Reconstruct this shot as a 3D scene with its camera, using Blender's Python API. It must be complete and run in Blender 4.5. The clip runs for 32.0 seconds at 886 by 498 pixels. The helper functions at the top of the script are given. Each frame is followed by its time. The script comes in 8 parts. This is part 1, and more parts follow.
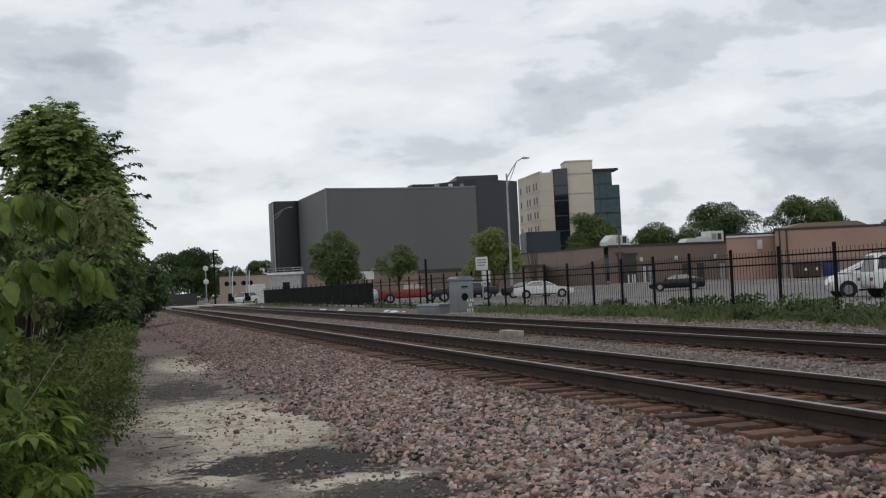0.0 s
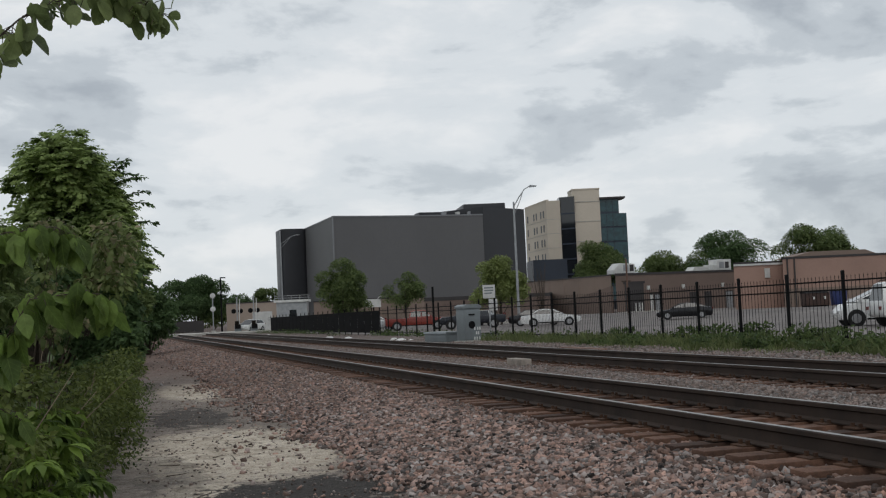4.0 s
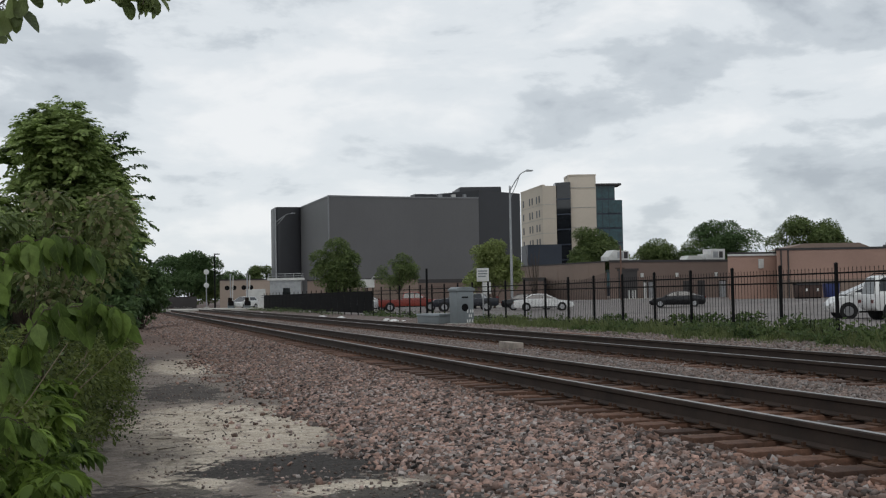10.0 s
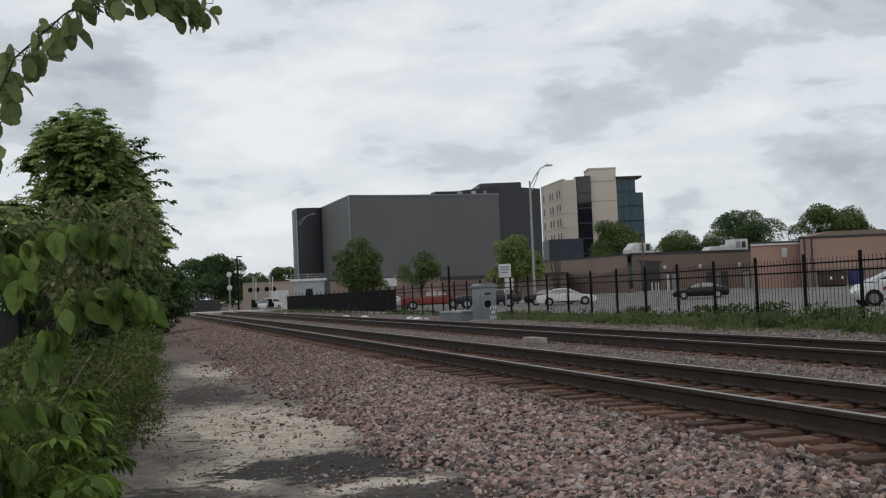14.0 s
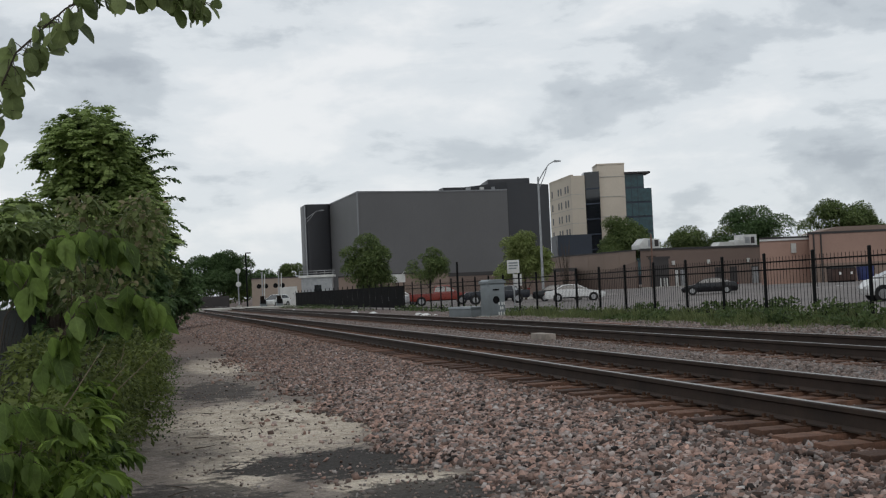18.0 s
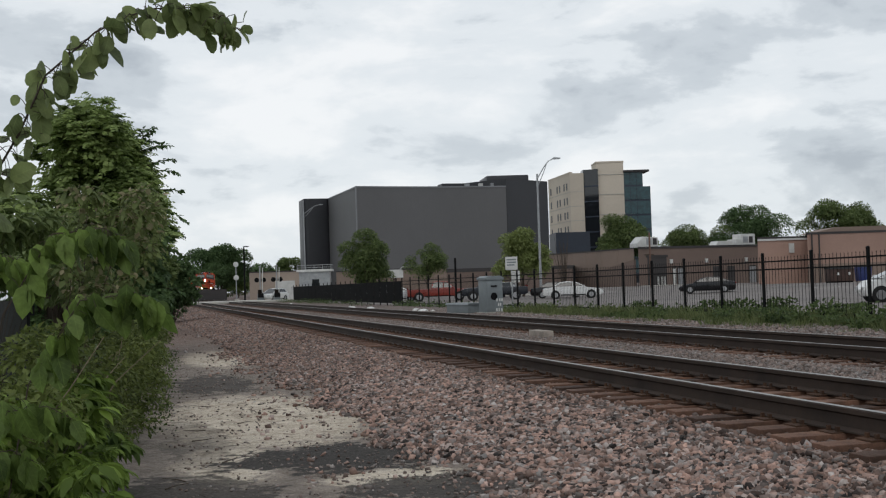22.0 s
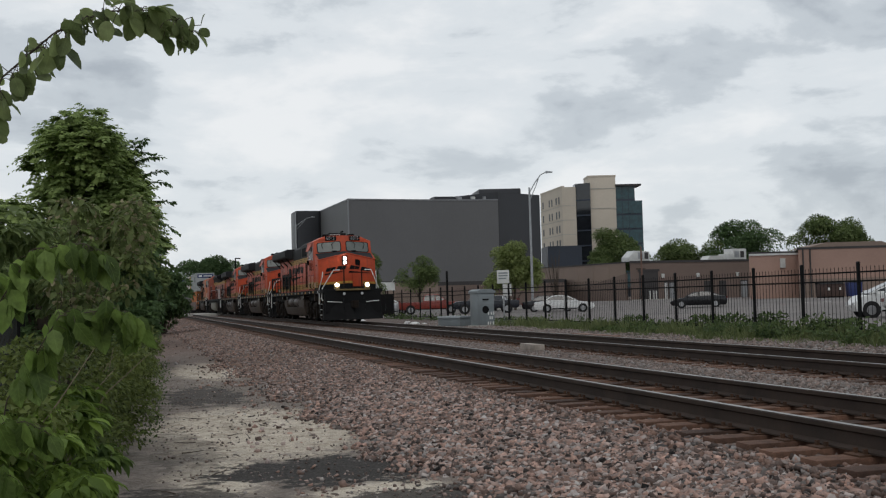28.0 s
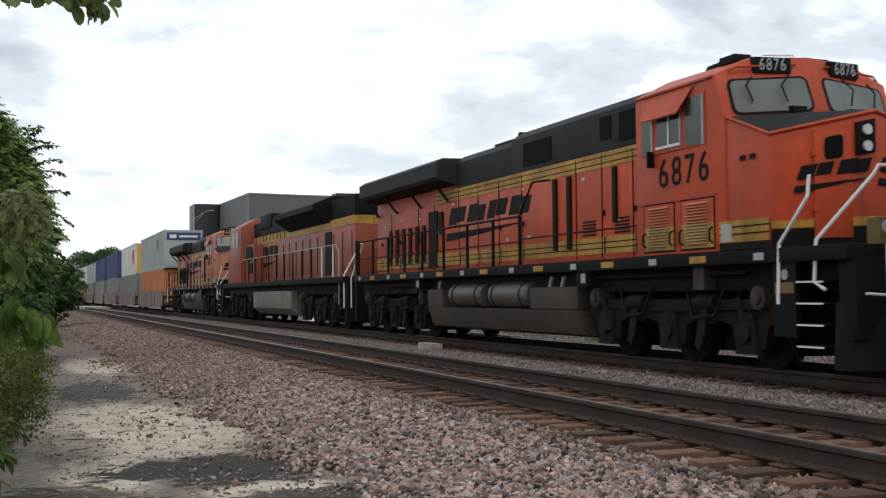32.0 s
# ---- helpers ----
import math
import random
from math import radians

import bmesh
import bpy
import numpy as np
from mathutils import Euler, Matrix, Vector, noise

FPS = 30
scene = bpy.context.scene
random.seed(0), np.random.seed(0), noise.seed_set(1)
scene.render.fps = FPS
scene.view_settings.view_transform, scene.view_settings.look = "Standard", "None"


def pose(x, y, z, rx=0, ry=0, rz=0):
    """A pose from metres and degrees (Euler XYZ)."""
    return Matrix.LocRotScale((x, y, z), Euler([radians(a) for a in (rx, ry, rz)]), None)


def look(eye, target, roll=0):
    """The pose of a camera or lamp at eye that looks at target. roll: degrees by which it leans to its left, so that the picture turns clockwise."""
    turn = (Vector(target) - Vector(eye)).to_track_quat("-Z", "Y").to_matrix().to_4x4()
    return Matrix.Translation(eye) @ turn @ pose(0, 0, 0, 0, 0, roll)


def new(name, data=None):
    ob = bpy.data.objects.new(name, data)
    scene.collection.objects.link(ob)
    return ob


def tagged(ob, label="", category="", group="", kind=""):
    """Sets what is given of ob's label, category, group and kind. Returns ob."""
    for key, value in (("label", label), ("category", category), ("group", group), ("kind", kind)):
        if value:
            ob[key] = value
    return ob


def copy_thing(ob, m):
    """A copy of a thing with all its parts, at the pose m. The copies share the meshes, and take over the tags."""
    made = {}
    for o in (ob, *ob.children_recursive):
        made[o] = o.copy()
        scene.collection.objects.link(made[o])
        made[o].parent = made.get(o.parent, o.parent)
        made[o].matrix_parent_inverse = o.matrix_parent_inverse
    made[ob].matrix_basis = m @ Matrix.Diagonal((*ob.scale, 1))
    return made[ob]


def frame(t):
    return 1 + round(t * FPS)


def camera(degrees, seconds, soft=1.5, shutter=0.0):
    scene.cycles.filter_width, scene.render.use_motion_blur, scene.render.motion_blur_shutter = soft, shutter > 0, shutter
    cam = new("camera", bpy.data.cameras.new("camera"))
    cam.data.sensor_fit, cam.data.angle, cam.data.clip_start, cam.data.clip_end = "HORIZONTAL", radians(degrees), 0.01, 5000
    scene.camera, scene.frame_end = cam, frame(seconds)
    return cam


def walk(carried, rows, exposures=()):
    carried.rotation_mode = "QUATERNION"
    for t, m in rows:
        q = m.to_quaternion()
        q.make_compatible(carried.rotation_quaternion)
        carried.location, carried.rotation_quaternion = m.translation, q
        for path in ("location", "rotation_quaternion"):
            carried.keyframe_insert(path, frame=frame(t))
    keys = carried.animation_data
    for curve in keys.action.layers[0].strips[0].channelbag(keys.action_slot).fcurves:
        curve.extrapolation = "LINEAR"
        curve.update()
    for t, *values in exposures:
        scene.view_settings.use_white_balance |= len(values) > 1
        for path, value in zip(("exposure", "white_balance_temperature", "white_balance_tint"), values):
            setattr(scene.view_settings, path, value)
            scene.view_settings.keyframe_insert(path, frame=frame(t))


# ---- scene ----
# Metres; x to the right across the tracks, y along them, z = 0 at the top of the rails.
# ---------------------------------------------------------------- camera
cam = camera(42.40, 32.0, soft=1.2, shutter=0.06)


def view(x, y, z, heading, tilt, lean):
    h, p = radians(heading), radians(tilt)
    way = Vector((-math.sin(h) * math.cos(p), math.cos(h) * math.cos(p), math.sin(p)))
    eye = Vector((x, y, z))
    return look(eye, eye + way * 10, -lean)


# seconds, place, degrees of heading, tilt and lean
walk(cam, [(r[0], view(*r[1:])) for r in [
    (0, 0.032, 0.031, 1.075, -16.42, 1.80, 2.71), (0.5, 0.034, 0.037, 1.072, -16.59, 1.90, 2.92), (1, 0.032, 0.040, 1.070, -16.58, 1.97, 2.85),
    (1.5, 0.030, 0.042, 1.071, -16.52, 2.00, 2.76), (2, 0.033, 0.047, 1.074, -16.61, 2.11, 2.84), (2.5, 0.025, 0.028, 1.079, -16.66, 2.50, 2.57),
    (3, 0.021, 0.021, 1.079, -16.72, 2.92, 2.83), (3.5, 0.022, 0.044, 1.074, -16.44, 3.16, 2.84), (5.5, 0.002, 0.026, 1.076, -15.50, 3.19, 1.97),
    (6, 0.002, 0.008, 1.074, -15.81, 3.01, 1.77), (6.5, 0.013, 0.012, 1.057, -17.19, 2.50, 3.59), (7, 0.015, 0.018, 1.052, -18.00, 1.80, 3.21),
    (7.5, 0.022, 0.021, 1.053, -18.12, 1.66, 3.11), (8, 0.024, 0.024, 1.052, -17.78, 1.61, 2.67), (8.5, 0.022, 0.032, 1.057, -17.46, 1.64, 2.45),
    (9, 0.019, 0.041, 1.058, -17.11, 1.83, 1.50), (9.5, 0.010, 0.019, 1.064, -16.86, 2.03, 1.85), (10, 0.005, 0.026, 1.063, -16.38, 2.32, 1.08),
    (10.5, 0.001, 0.014, 1.060, -16.04, 2.35, 1.29), (11, 0.003, 0.014, 1.064, -15.87, 2.48, 2.62), (11.5, 0.012, 0.010, 1.065, -15.43, 2.56, 2.74),
    (12, 0.010, 0.002, 1.068, -15.12, 2.55, 2.76), (12.5, 0.009, -0.013, 1.069, -14.98, 2.57, 2.59), (13, 0.003, -0.003, 1.068, -15.14, 2.52, 2.53),
    (13.5, -0.000, -0.011, 1.068, -15.30, 2.41, 2.61), (14, -0.002, -0.001, 1.064, -15.30, 2.21, 2.45), (14.5, -0.003, 0.025, 1.063, -15.32, 2.19, 2.07),
    (16.5, 0.001, 0.018, 1.062, -15.49, 2.34, 2.85), (17, -0.005, -0.003, 1.066, -15.15, 2.26, 2.49), (17.5, -0.005, 0.009, 1.065, -14.99, 2.14, 2.50),
    (18, -0.003, -0.016, 1.068, -14.87, 2.03, 2.55), (18.5, -0.002, -0.006, 1.069, -14.75, 2.03, 2.80), (19, -0.001, -0.008, 1.070, -14.64, 2.05, 2.60),
    (19.5, -0.007, -0.020, 1.070, -14.68, 1.97, 2.49), (20, -0.004, -0.009, 1.066, -14.80, 1.91, 2.31), (20.5, -0.010, -0.008, 1.062, -14.65, 1.66, 2.11),
    (21, -0.019, -0.032, 1.072, -14.51, 1.69, 0.87), (21.5, -0.019, -0.018, 1.069, -14.88, 1.74, 1.57), (22, -0.016, 0.004, 1.066, -14.96, 1.82, 1.88),
    (22.5, -0.010, -0.006, 1.071, -14.93, 1.87, 2.13), (23, -0.011, 0.004, 1.068, -15.11, 2.02, 2.29), (23.5, -0.008, 0.001, 1.068, -15.12, 2.21, 2.52),
    (24, -0.006, -0.007, 1.068, -15.03, 2.29, 2.60), (24.5, -0.008, -0.017, 1.072, -14.91, 2.43, 2.51), (25, -0.013, -0.026, 1.074, -14.82, 2.56, 2.65),
    (25.5, -0.013, -0.021, 1.074, -14.84, 2.61, 2.60), (27.5, -0.016, -0.019, 1.074, -14.83, 3.12, 2.31), (28, -0.016, -0.026, 1.068, -15.38, 2.46, 1.57),
    (28.5, -0.007, 0.001, 1.069, -16.43, 1.94, 1.57), (29, 0.006, 0.038, 1.063, -17.44, 1.89, 1.65), (29.5, 0.008, 0.028, 1.066, -18.20, 1.86, 1.80),
    (30, 0.001, -0.003, 1.070, -18.58, 1.83, 1.60), (30.5, -0.001, -0.016, 1.071, -18.77, 1.86, 1.57), (31, -0.009, -0.041, 1.074, -18.89, 2.08, 1.39),
    (31.5, -0.018, -0.045, 1.077, -19.13, 2.21, 1.07), (32, -0.006, -0.028, 1.083, -20.36, 2.27, 0.46),
]], exposures=[(0, 0.0), (2, -0.03), (3, -0.1), (6, -0.2), (7, -0.22), (8.2, -0.1), (9, -0.03), (10.5, -0.06), (13, -0.1), (18, -0.09), (20, -0.04), (21, 0.04), (22.5, 0.0), (24, -0.02), (27.5, -0.09), (28, -0.09), (28.6, -0.03), (29.2, 0.06), (29.9, 0.2), (30.6, 0.37), (32, 0.42)])

# ---------------------------------------------------------------- world and sun
SUN_EL, SUN_AZ = radians(48), radians(200)
world = bpy.data.worlds.new("overcast")
scene.world = world
world.use_nodes = True


def node(nt, kind, inputs=None):
    n = nt.nodes.new(kind)
    for k, v in (inputs or {}).items():
        if isinstance(v, bpy.types.NodeSocket):
            nt.links.new(v, n.inputs[k])
        else:
            n.inputs[k].default_value = v
    return n


def math_node(nt, op, a, b=0.0, c=0.0):
    n = node(nt, "ShaderNodeMath", {0: a, 1: b, 2: c})
    n.operation = op
    return n.outputs[0]


def mixc(nt, fac, a, b, blend="MIX"):
    n = nt.nodes.new("ShaderNodeMix")
    n.data_type, n.blend_type = "RGBA", blend
    for i, v in ((0, fac), (6, a), (7, b)):
        if isinstance(v, bpy.types.NodeSocket):
            nt.links.new(v, n.inputs[i])
        else:
            n.inputs[i].default_value = v
    return n.outputs[2]


def ramp(nt, fac, stops, interp="LINEAR"):
    n = node(nt, "ShaderNodeValToRGB", {"Fac": fac})
    n.color_ramp.interpolation = interp
    el = n.color_ramp.elements
    while len(el) < len(stops):
        el.new(0.5)
    for e, (p, c) in zip(el, stops):
        e.position = p
        e.color = (*c, 1) if len(c) == 3 else c
    return n.outputs["Color"]


def build_world():
    nt = world.node_tree
    nt.nodes.clear()
    sky = node(nt, "ShaderNodeTexSky")
    sky.sky_type, sky.sun_disc, sky.sun_elevation, sky.sun_rotation = "NISHITA", False, SUN_EL, SUN_AZ
    co = node(nt, "ShaderNodeTexCoord").outputs["Generated"]
    xyz = node(nt, "ShaderNodeSeparateXYZ", {0: co})
    # heaped grey and white cloud, wider than high, over a slow change from bank to bank
    def cloud_noise(side, height, detail, rough, twist):
        at = node(nt, "ShaderNodeMapping", {"Vector": co, "Location": (2.7, 1.3, 0.4), "Scale": (side, side, height)}).outputs[0]
        return node(nt, "ShaderNodeTexNoise", {"Vector": at, "Scale": 1.0, "Detail": detail, "Roughness": rough, "Distortion": twist}).outputs[0]

    bank = cloud_noise(2.2, 7.0, 2.0, 0.5, 0.0)
    heap = cloud_noise(5.0, 15.0, 8.0, 0.55, 0.35)
    puff = cloud_noise(11.0, 24.0, 7.0, 0.55, 0.2)
    both = math_node(nt, "ADD", math_node(nt, "MULTIPLY", bank, 0.45), math_node(nt, "ADD", math_node(nt, "MULTIPLY", heap, 0.62), math_node(nt, "MULTIPLY", puff, 0.33)))
    cloud = ramp(nt, both, [(0.575, (0.45, 0.495, 0.545)), (0.67, (0.60, 0.65, 0.695)), (0.735, (0.775, 0.82, 0.855)), (0.85, (0.91, 0.93, 0.945))], "EASE")
    bg1 = node(nt, "ShaderNodeBackground", {"Color": cloud, "Strength": 1.0})
    bg2 = node(nt, "ShaderNodeBackground", {"Color": sky.outputs[0], "Strength": 0.1})
    mx = node(nt, "ShaderNodeMixShader", {0: 0.06, 1: bg1.outputs[0], 2: bg2.outputs[0]})
    node(nt, "ShaderNodeOutputWorld", {"Surface": mx.outputs[0]})


build_world()
sun = new("sun", bpy.data.lights.new("sun", "SUN"))
sun.data.energy, sun.data.angle, sun.data.color = 0.45, radians(25), (1.0, 0.96, 0.9)
sun.matrix_world = look((math.sin(SUN_AZ) * 50, math.cos(SUN_AZ) * 50, 50 * math.tan(SUN_EL)), (0, 0, 0))


# ---------------------------------------------------------------- materials
def surface(name, color, rough=0.7, metal=0.0, vary=0.25, grain=30.0, blotch=1.5, bump=0.15, tint=None, per_piece=0.0, spec=0.5, bump_scale=None, depth=0.01, island=0.0, streak=0.0):
    """A paint, stone or metal with blotches, grain, uneven gloss and fine relief."""
    m = bpy.data.materials.new(name)
    m.use_nodes = True
    nt = m.node_tree
    bs = nt.nodes["Principled BSDF"]
    co = node(nt, "ShaderNodeTexCoord").outputs["Object"]
    big = node(nt, "ShaderNodeTexNoise", {"Vector": co, "Scale": blotch, "Detail": 5.0, "Roughness": 0.6}).outputs[0]
    fine = node(nt, "ShaderNodeTexNoise", {"Vector": co, "Scale": grain, "Detail": 4.0, "Roughness": 0.65}).outputs[0]
    dark = tuple(c * (1 - vary) for c in (tint or color))
    light = tuple(min(1, c * (1 + vary * 0.6)) for c in color)
    a = ramp(nt, big, [(0.32, dark), (0.68, light)])
    b = ramp(nt, fine, [(0.25, (1 - vary * 0.8,) * 3), (0.75, (1 + vary * 0.25,) * 3)])
    col = mixc(nt, 1.0, a, b, "MULTIPLY")
    if streak:
        run = node(nt, "ShaderNodeMapping", {"Vector": co, "Scale": (5.0, 5.0, 0.35)}).outputs[0]
        sn = node(nt, "ShaderNodeTexNoise", {"Vector": run, "Scale": 1.6, "Detail": 6.0, "Roughness": 0.7}).outputs[0]
        col = mixc(nt, ramp(nt, sn, [(0.5, (0, 0, 0)), (0.75, (streak,) * 3)]), col, (0.05, 0.04, 0.033, 1))
    if per_piece or island:
        if island:
            rnd, amount = node(nt, "ShaderNodeNewGeometry").outputs["Random Per Island"], island
        else:
            rnd, amount = node(nt, "ShaderNodeObjectInfo").outputs["Random"], per_piece
        sc = node(nt, "ShaderNodeMapRange", {"Value": rnd, "To Min": 1 - amount, "To Max": 1 + amount}).outputs[0]
        if island:
            col = mixc(nt, math_node(nt, "POWER", math_node(nt, "FRACT", math_node(nt, "MULTIPLY", rnd, 7.3)), 2.5), col, (*[sum(color) / 2.6 * k for k in (1.06, 0.98, 0.93)], 1))
        hsv = node(nt, "ShaderNodeHueSaturation", {"Color": col, "Value": sc})
        col = hsv.outputs[0]
    nt.links.new(col, bs.inputs["Base Color"])
    rr = node(nt, "ShaderNodeMapRange", {"Value": fine, "To Min": max(0.03, rough - 0.12), "To Max": min(1, rough + 0.12)}).outputs[0]
    nt.links.new(rr, bs.inputs["Roughness"])
    bs.inputs["Metallic"].default_value = metal
    bs.inputs["Specular IOR Level"].default_value = spec
    if bump:
        h = fine if bump_scale is None else node(nt, "ShaderNodeTexNoise", {"Vector": co, "Scale": bump_scale, "Detail": 5.0}).outputs[0]
        bp = node(nt, "ShaderNodeBump", {"Height": h, "Strength": bump, "Distance": depth})
        nt.links.new(bp.outputs[0], bs.inputs["Normal"])
    return m


def glass(name, color=(0.02, 0.025, 0.03), rough=0.06):
    m = bpy.data.materials.new(name)
    m.use_nodes = True
    nt = m.node_tree
    bs = nt.nodes["Principled BSDF"]
    co = node(nt, "ShaderNodeTexCoord").outputs["Object"]
    n = node(nt, "ShaderNodeTexNoise", {"Vector": co, "Scale": 1.2, "Detail": 3.0}).outputs[0]
    nt.links.new(ramp(nt, n, [(0.3, tuple(c * 0.7 for c in color)), (0.7, tuple(c * 1.4 for c in color))]), bs.inputs["Base Color"])
    bs.inputs["Roughness"].default_value = rough
    bs.inputs["Specular IOR Level"].default_value = 0.7
    return m


def glow(name, color, strength):
    m = bpy.data.materials.new(name)
    m.use_nodes = True
    bs = m.node_tree.nodes["Principled BSDF"]
    bs.inputs["Base Color"].default_value = (*color, 1)
    bs.inputs["Emission Color"].default_value = (*color, 1)
    bs.inputs["Emission Strength"].default_value = strength
    return m


def leaf_material(name, dark, light, thin=0.35, single=False):
    m = bpy.data.materials.new(name)
    m.use_nodes = True
    nt = m.node_tree
    bs = nt.nodes["Principled BSDF"]
    rnd = node(nt, "ShaderNodeObjectInfo").outputs["Random"] if single else node(nt, "ShaderNodeNewGeometry").outputs["Random Per Island"]
    co = node(nt, "ShaderNodeNewGeometry").outputs["Position"]
    n = node(nt, "ShaderNodeTexNoise", {"Vector": co, "Scale": 0.9, "Detail": 4.0}).outputs[0]
    s = math_node(nt, "MULTIPLY_ADD", rnd, 0.5, n)
    mid = tuple((a + b) / 2 for a, b in zip(dark, light))
    col = ramp(nt, s, [(0.35, dark), (0.72, mid), (1.0, light)])
    if single:
        # pale midrib and side veins, with the blade quilted between them
        at = node(nt, "ShaderNodeSeparateXYZ", {0: node(nt, "ShaderNodeTexCoord").outputs["Object"]})
        side = math_node(nt, "ABSOLUTE", at.outputs[0])
        rib = node(nt, "ShaderNodeMapRange", {"Value": side, "From Min": 0.006, "From Max": 0.022, "To Min": 1.0, "To Max": 0.0}).outputs[0]
        run = math_node(nt, "SINE", math_node(nt, "MULTIPLY", math_node(nt, "MULTIPLY_ADD", side, -0.9, at.outputs[1]), 44.0))
        vein = node(nt, "ShaderNodeMapRange", {"Value": run, "From Min": 0.8, "From Max": 1.0, "To Min": 0.0, "To Max": 0.55}).outputs[0]
        lines = math_node(nt, "MAXIMUM", rib, vein)
        col = mixc(nt, math_node(nt, "MULTIPLY", lines, 0.2), col, (*[min(1.0, c * 1.5) for c in light], 1))
        spot = node(nt, "ShaderNodeTexNoise", {"Vector": co, "Scale": 35.0, "Detail": 4.0}).outputs[0]
        col = mixc(nt, 1.0, col, ramp(nt, spot, [(0.3, (0.72, 0.72, 0.66)), (0.65, (1.08, 1.08, 1.0))]), "MULTIPLY")
        bp = node(nt, "ShaderNodeBump", {"Height": run, "Strength": 0.12, "Distance": 0.004})
        nt.links.new(bp.outputs[0], bs.inputs["Normal"])
    nt.links.new(col, bs.inputs["Base Color"])
    bs.inputs["Roughness"].default_value = 0.45 if single else 0.55
    bs.inputs["Specular IOR Level"].default_value = 0.3 if single else 0.18
    tr = node(nt, "ShaderNodeBsdfTranslucent", {"Color": col})
    mx = node(nt, "ShaderNodeMixShader", {0: thin, 1: bs.outputs[0], 2: tr.outputs[0]})
    nt.links.new(mx.outputs[0], nt.nodes["Material Output"].inputs[0])
    return m


# ---------------------------------------------------------------- mesh building
class Form:
    """Points and faces of one mesh, put together from simple solids."""

    def __init__(self):
        self.v, self.f = [], []

    def add(self, pts, faces, m=None):
        k = len(self.v)
        self.v += [tuple(m @ Vector(p)) for p in pts] if m is not None else [tuple(p) for p in pts]
        self.f += [tuple(i + k for i in q) for q in faces]
        return self

    def box(self, x0, x1, y0, y1, z0, z1, m=None):
        p = [(x, y, z) for z in (z0, z1) for x, y in ((x0, y0), (x1, y0), (x1, y1), (x0, y1))]
        return self.add(p, [(3, 2, 1, 0), (4, 5, 6, 7), (0, 1, 5, 4), (1, 2, 6, 5), (2, 3, 7, 6), (3, 0, 4, 7)], m)

    def prism(self, outline, axis, a, b, m=None):
        """A closed outline in the two other axes, drawn out along axis from a to b."""
        n = len(outline)

        def at(p, t):
            return {"x": (t, p[0], p[1]), "y": (p[0], t, p[1]), "z": (p[0], p[1], t)}[axis]

        pts = [at(p, a) for p in outline] + [at(p, b) for p in outline]
        faces = [tuple(range(n - 1, -1, -1)), tuple(range(n, 2 * n))]
        faces += [(i, (i + 1) % n, n + (i + 1) % n, n + i) for i in range(n)]
        return self.add(pts, faces, m)

    def cyl(self, x, y, z, r, length, axis="z", n=16, r2=None, m=None):
        r2 = r if r2 is None else r2
        o = []
        for rad, t in ((r, 0), (r2, length)):
            for i in range(n):
                a = 2 * math.pi * i / n
                c, s = rad * math.cos(a), rad * math.sin(a)
                o.append({"z": (x + c, y + s, z + t), "x": (x + t, y + c, z + s), "y": (x + c, y + t, z + s)}[axis])
        faces = [tuple(range(n - 1, -1, -1)), tuple(range(n, 2 * n))]
        faces += [(i, (i + 1) % n, n + (i + 1) % n, n + i) for i in range(n)]
        return self.add(o, faces, m)

    def tube(self, path, r, n=6):
        """A bent rod through the points of path."""
        pts = [Vector(p) for p in path]
        rings = []
        for i, p in enumerate(pts):
            d = (pts[min(i + 1, len(pts) - 1)] - pts[max(i - 1, 0)]).normalized()
            side = d.orthogonal().normalized() if not rings else (prev - d * prev.dot(d)).normalized()
            prev = side
            up = d.cross(side)
            rr = r[i] if isinstance(r, (list, tuple)) else r
            rings.append([p + (side * math.cos(2 * math.pi * j / n) + up * math.sin(2 * math.pi * j / n)) * rr for j in range(n)])
        v = [q for ring in rings for q in ring]
        f = []
        for i in range(len(rings) - 1):
            f += [(i * n + j, i * n + (j + 1) % n, (i + 1) * n + (j + 1) % n, (i + 1) * n + j) for j in range(n)]
        f += [tuple(range(n - 1, -1, -1)), tuple(range(len(v) - n, len(v)))]
        return self.add(v, f)

    def mesh(self, name, material, smooth=True, bevel=0.0, fix=True):
        me = bpy.data.meshes.new(name)
        me.from_pydata(self.v, [], self.f)
        if fix or bevel:
            bm = bmesh.new()
            bm.from_mesh(me)
            if fix:
                bmesh.ops.recalc_face_normals(bm, faces=bm.faces)
            if bevel:
                ed = [e for e in bm.edges if len(e.link_faces) == 2 and e.calc_face_angle(0) > 0.6]
                bmesh.ops.bevel(bm, geom=ed, offset=bevel, segments=2, profile=0.6, affect="EDGES", clamp_overlap=True)
            bm.to_mesh(me)
            bm.free()
        for mt in material if isinstance(material, (list, tuple)) else [material]:
            me.materials.append(mt)
        if smooth:
            me.shade_smooth()
            me.set_sharp_from_angle(angle=0.55)
        return me


def part(name, form, material, parent=None, label="", m=None, bevel=0.0, smooth=True, fix=True):
    ob = new(name, form.mesh(name, material, smooth, bevel, fix) if isinstance(form, Form) else form)
    if parent is not None:
        ob.parent = parent
    if m is not None:
        ob.matrix_basis = m
    if label:
        tagged(ob, label)
    return ob


def thing(name, label, category, m=None, group="", kind=""):
    """An empty that carries the parts of one thing."""
    ob = new(name)
    ob.empty_display_size = 0.3
    if m is not None:
        ob.matrix_basis = m
    return tagged(ob, label, category, group, kind)


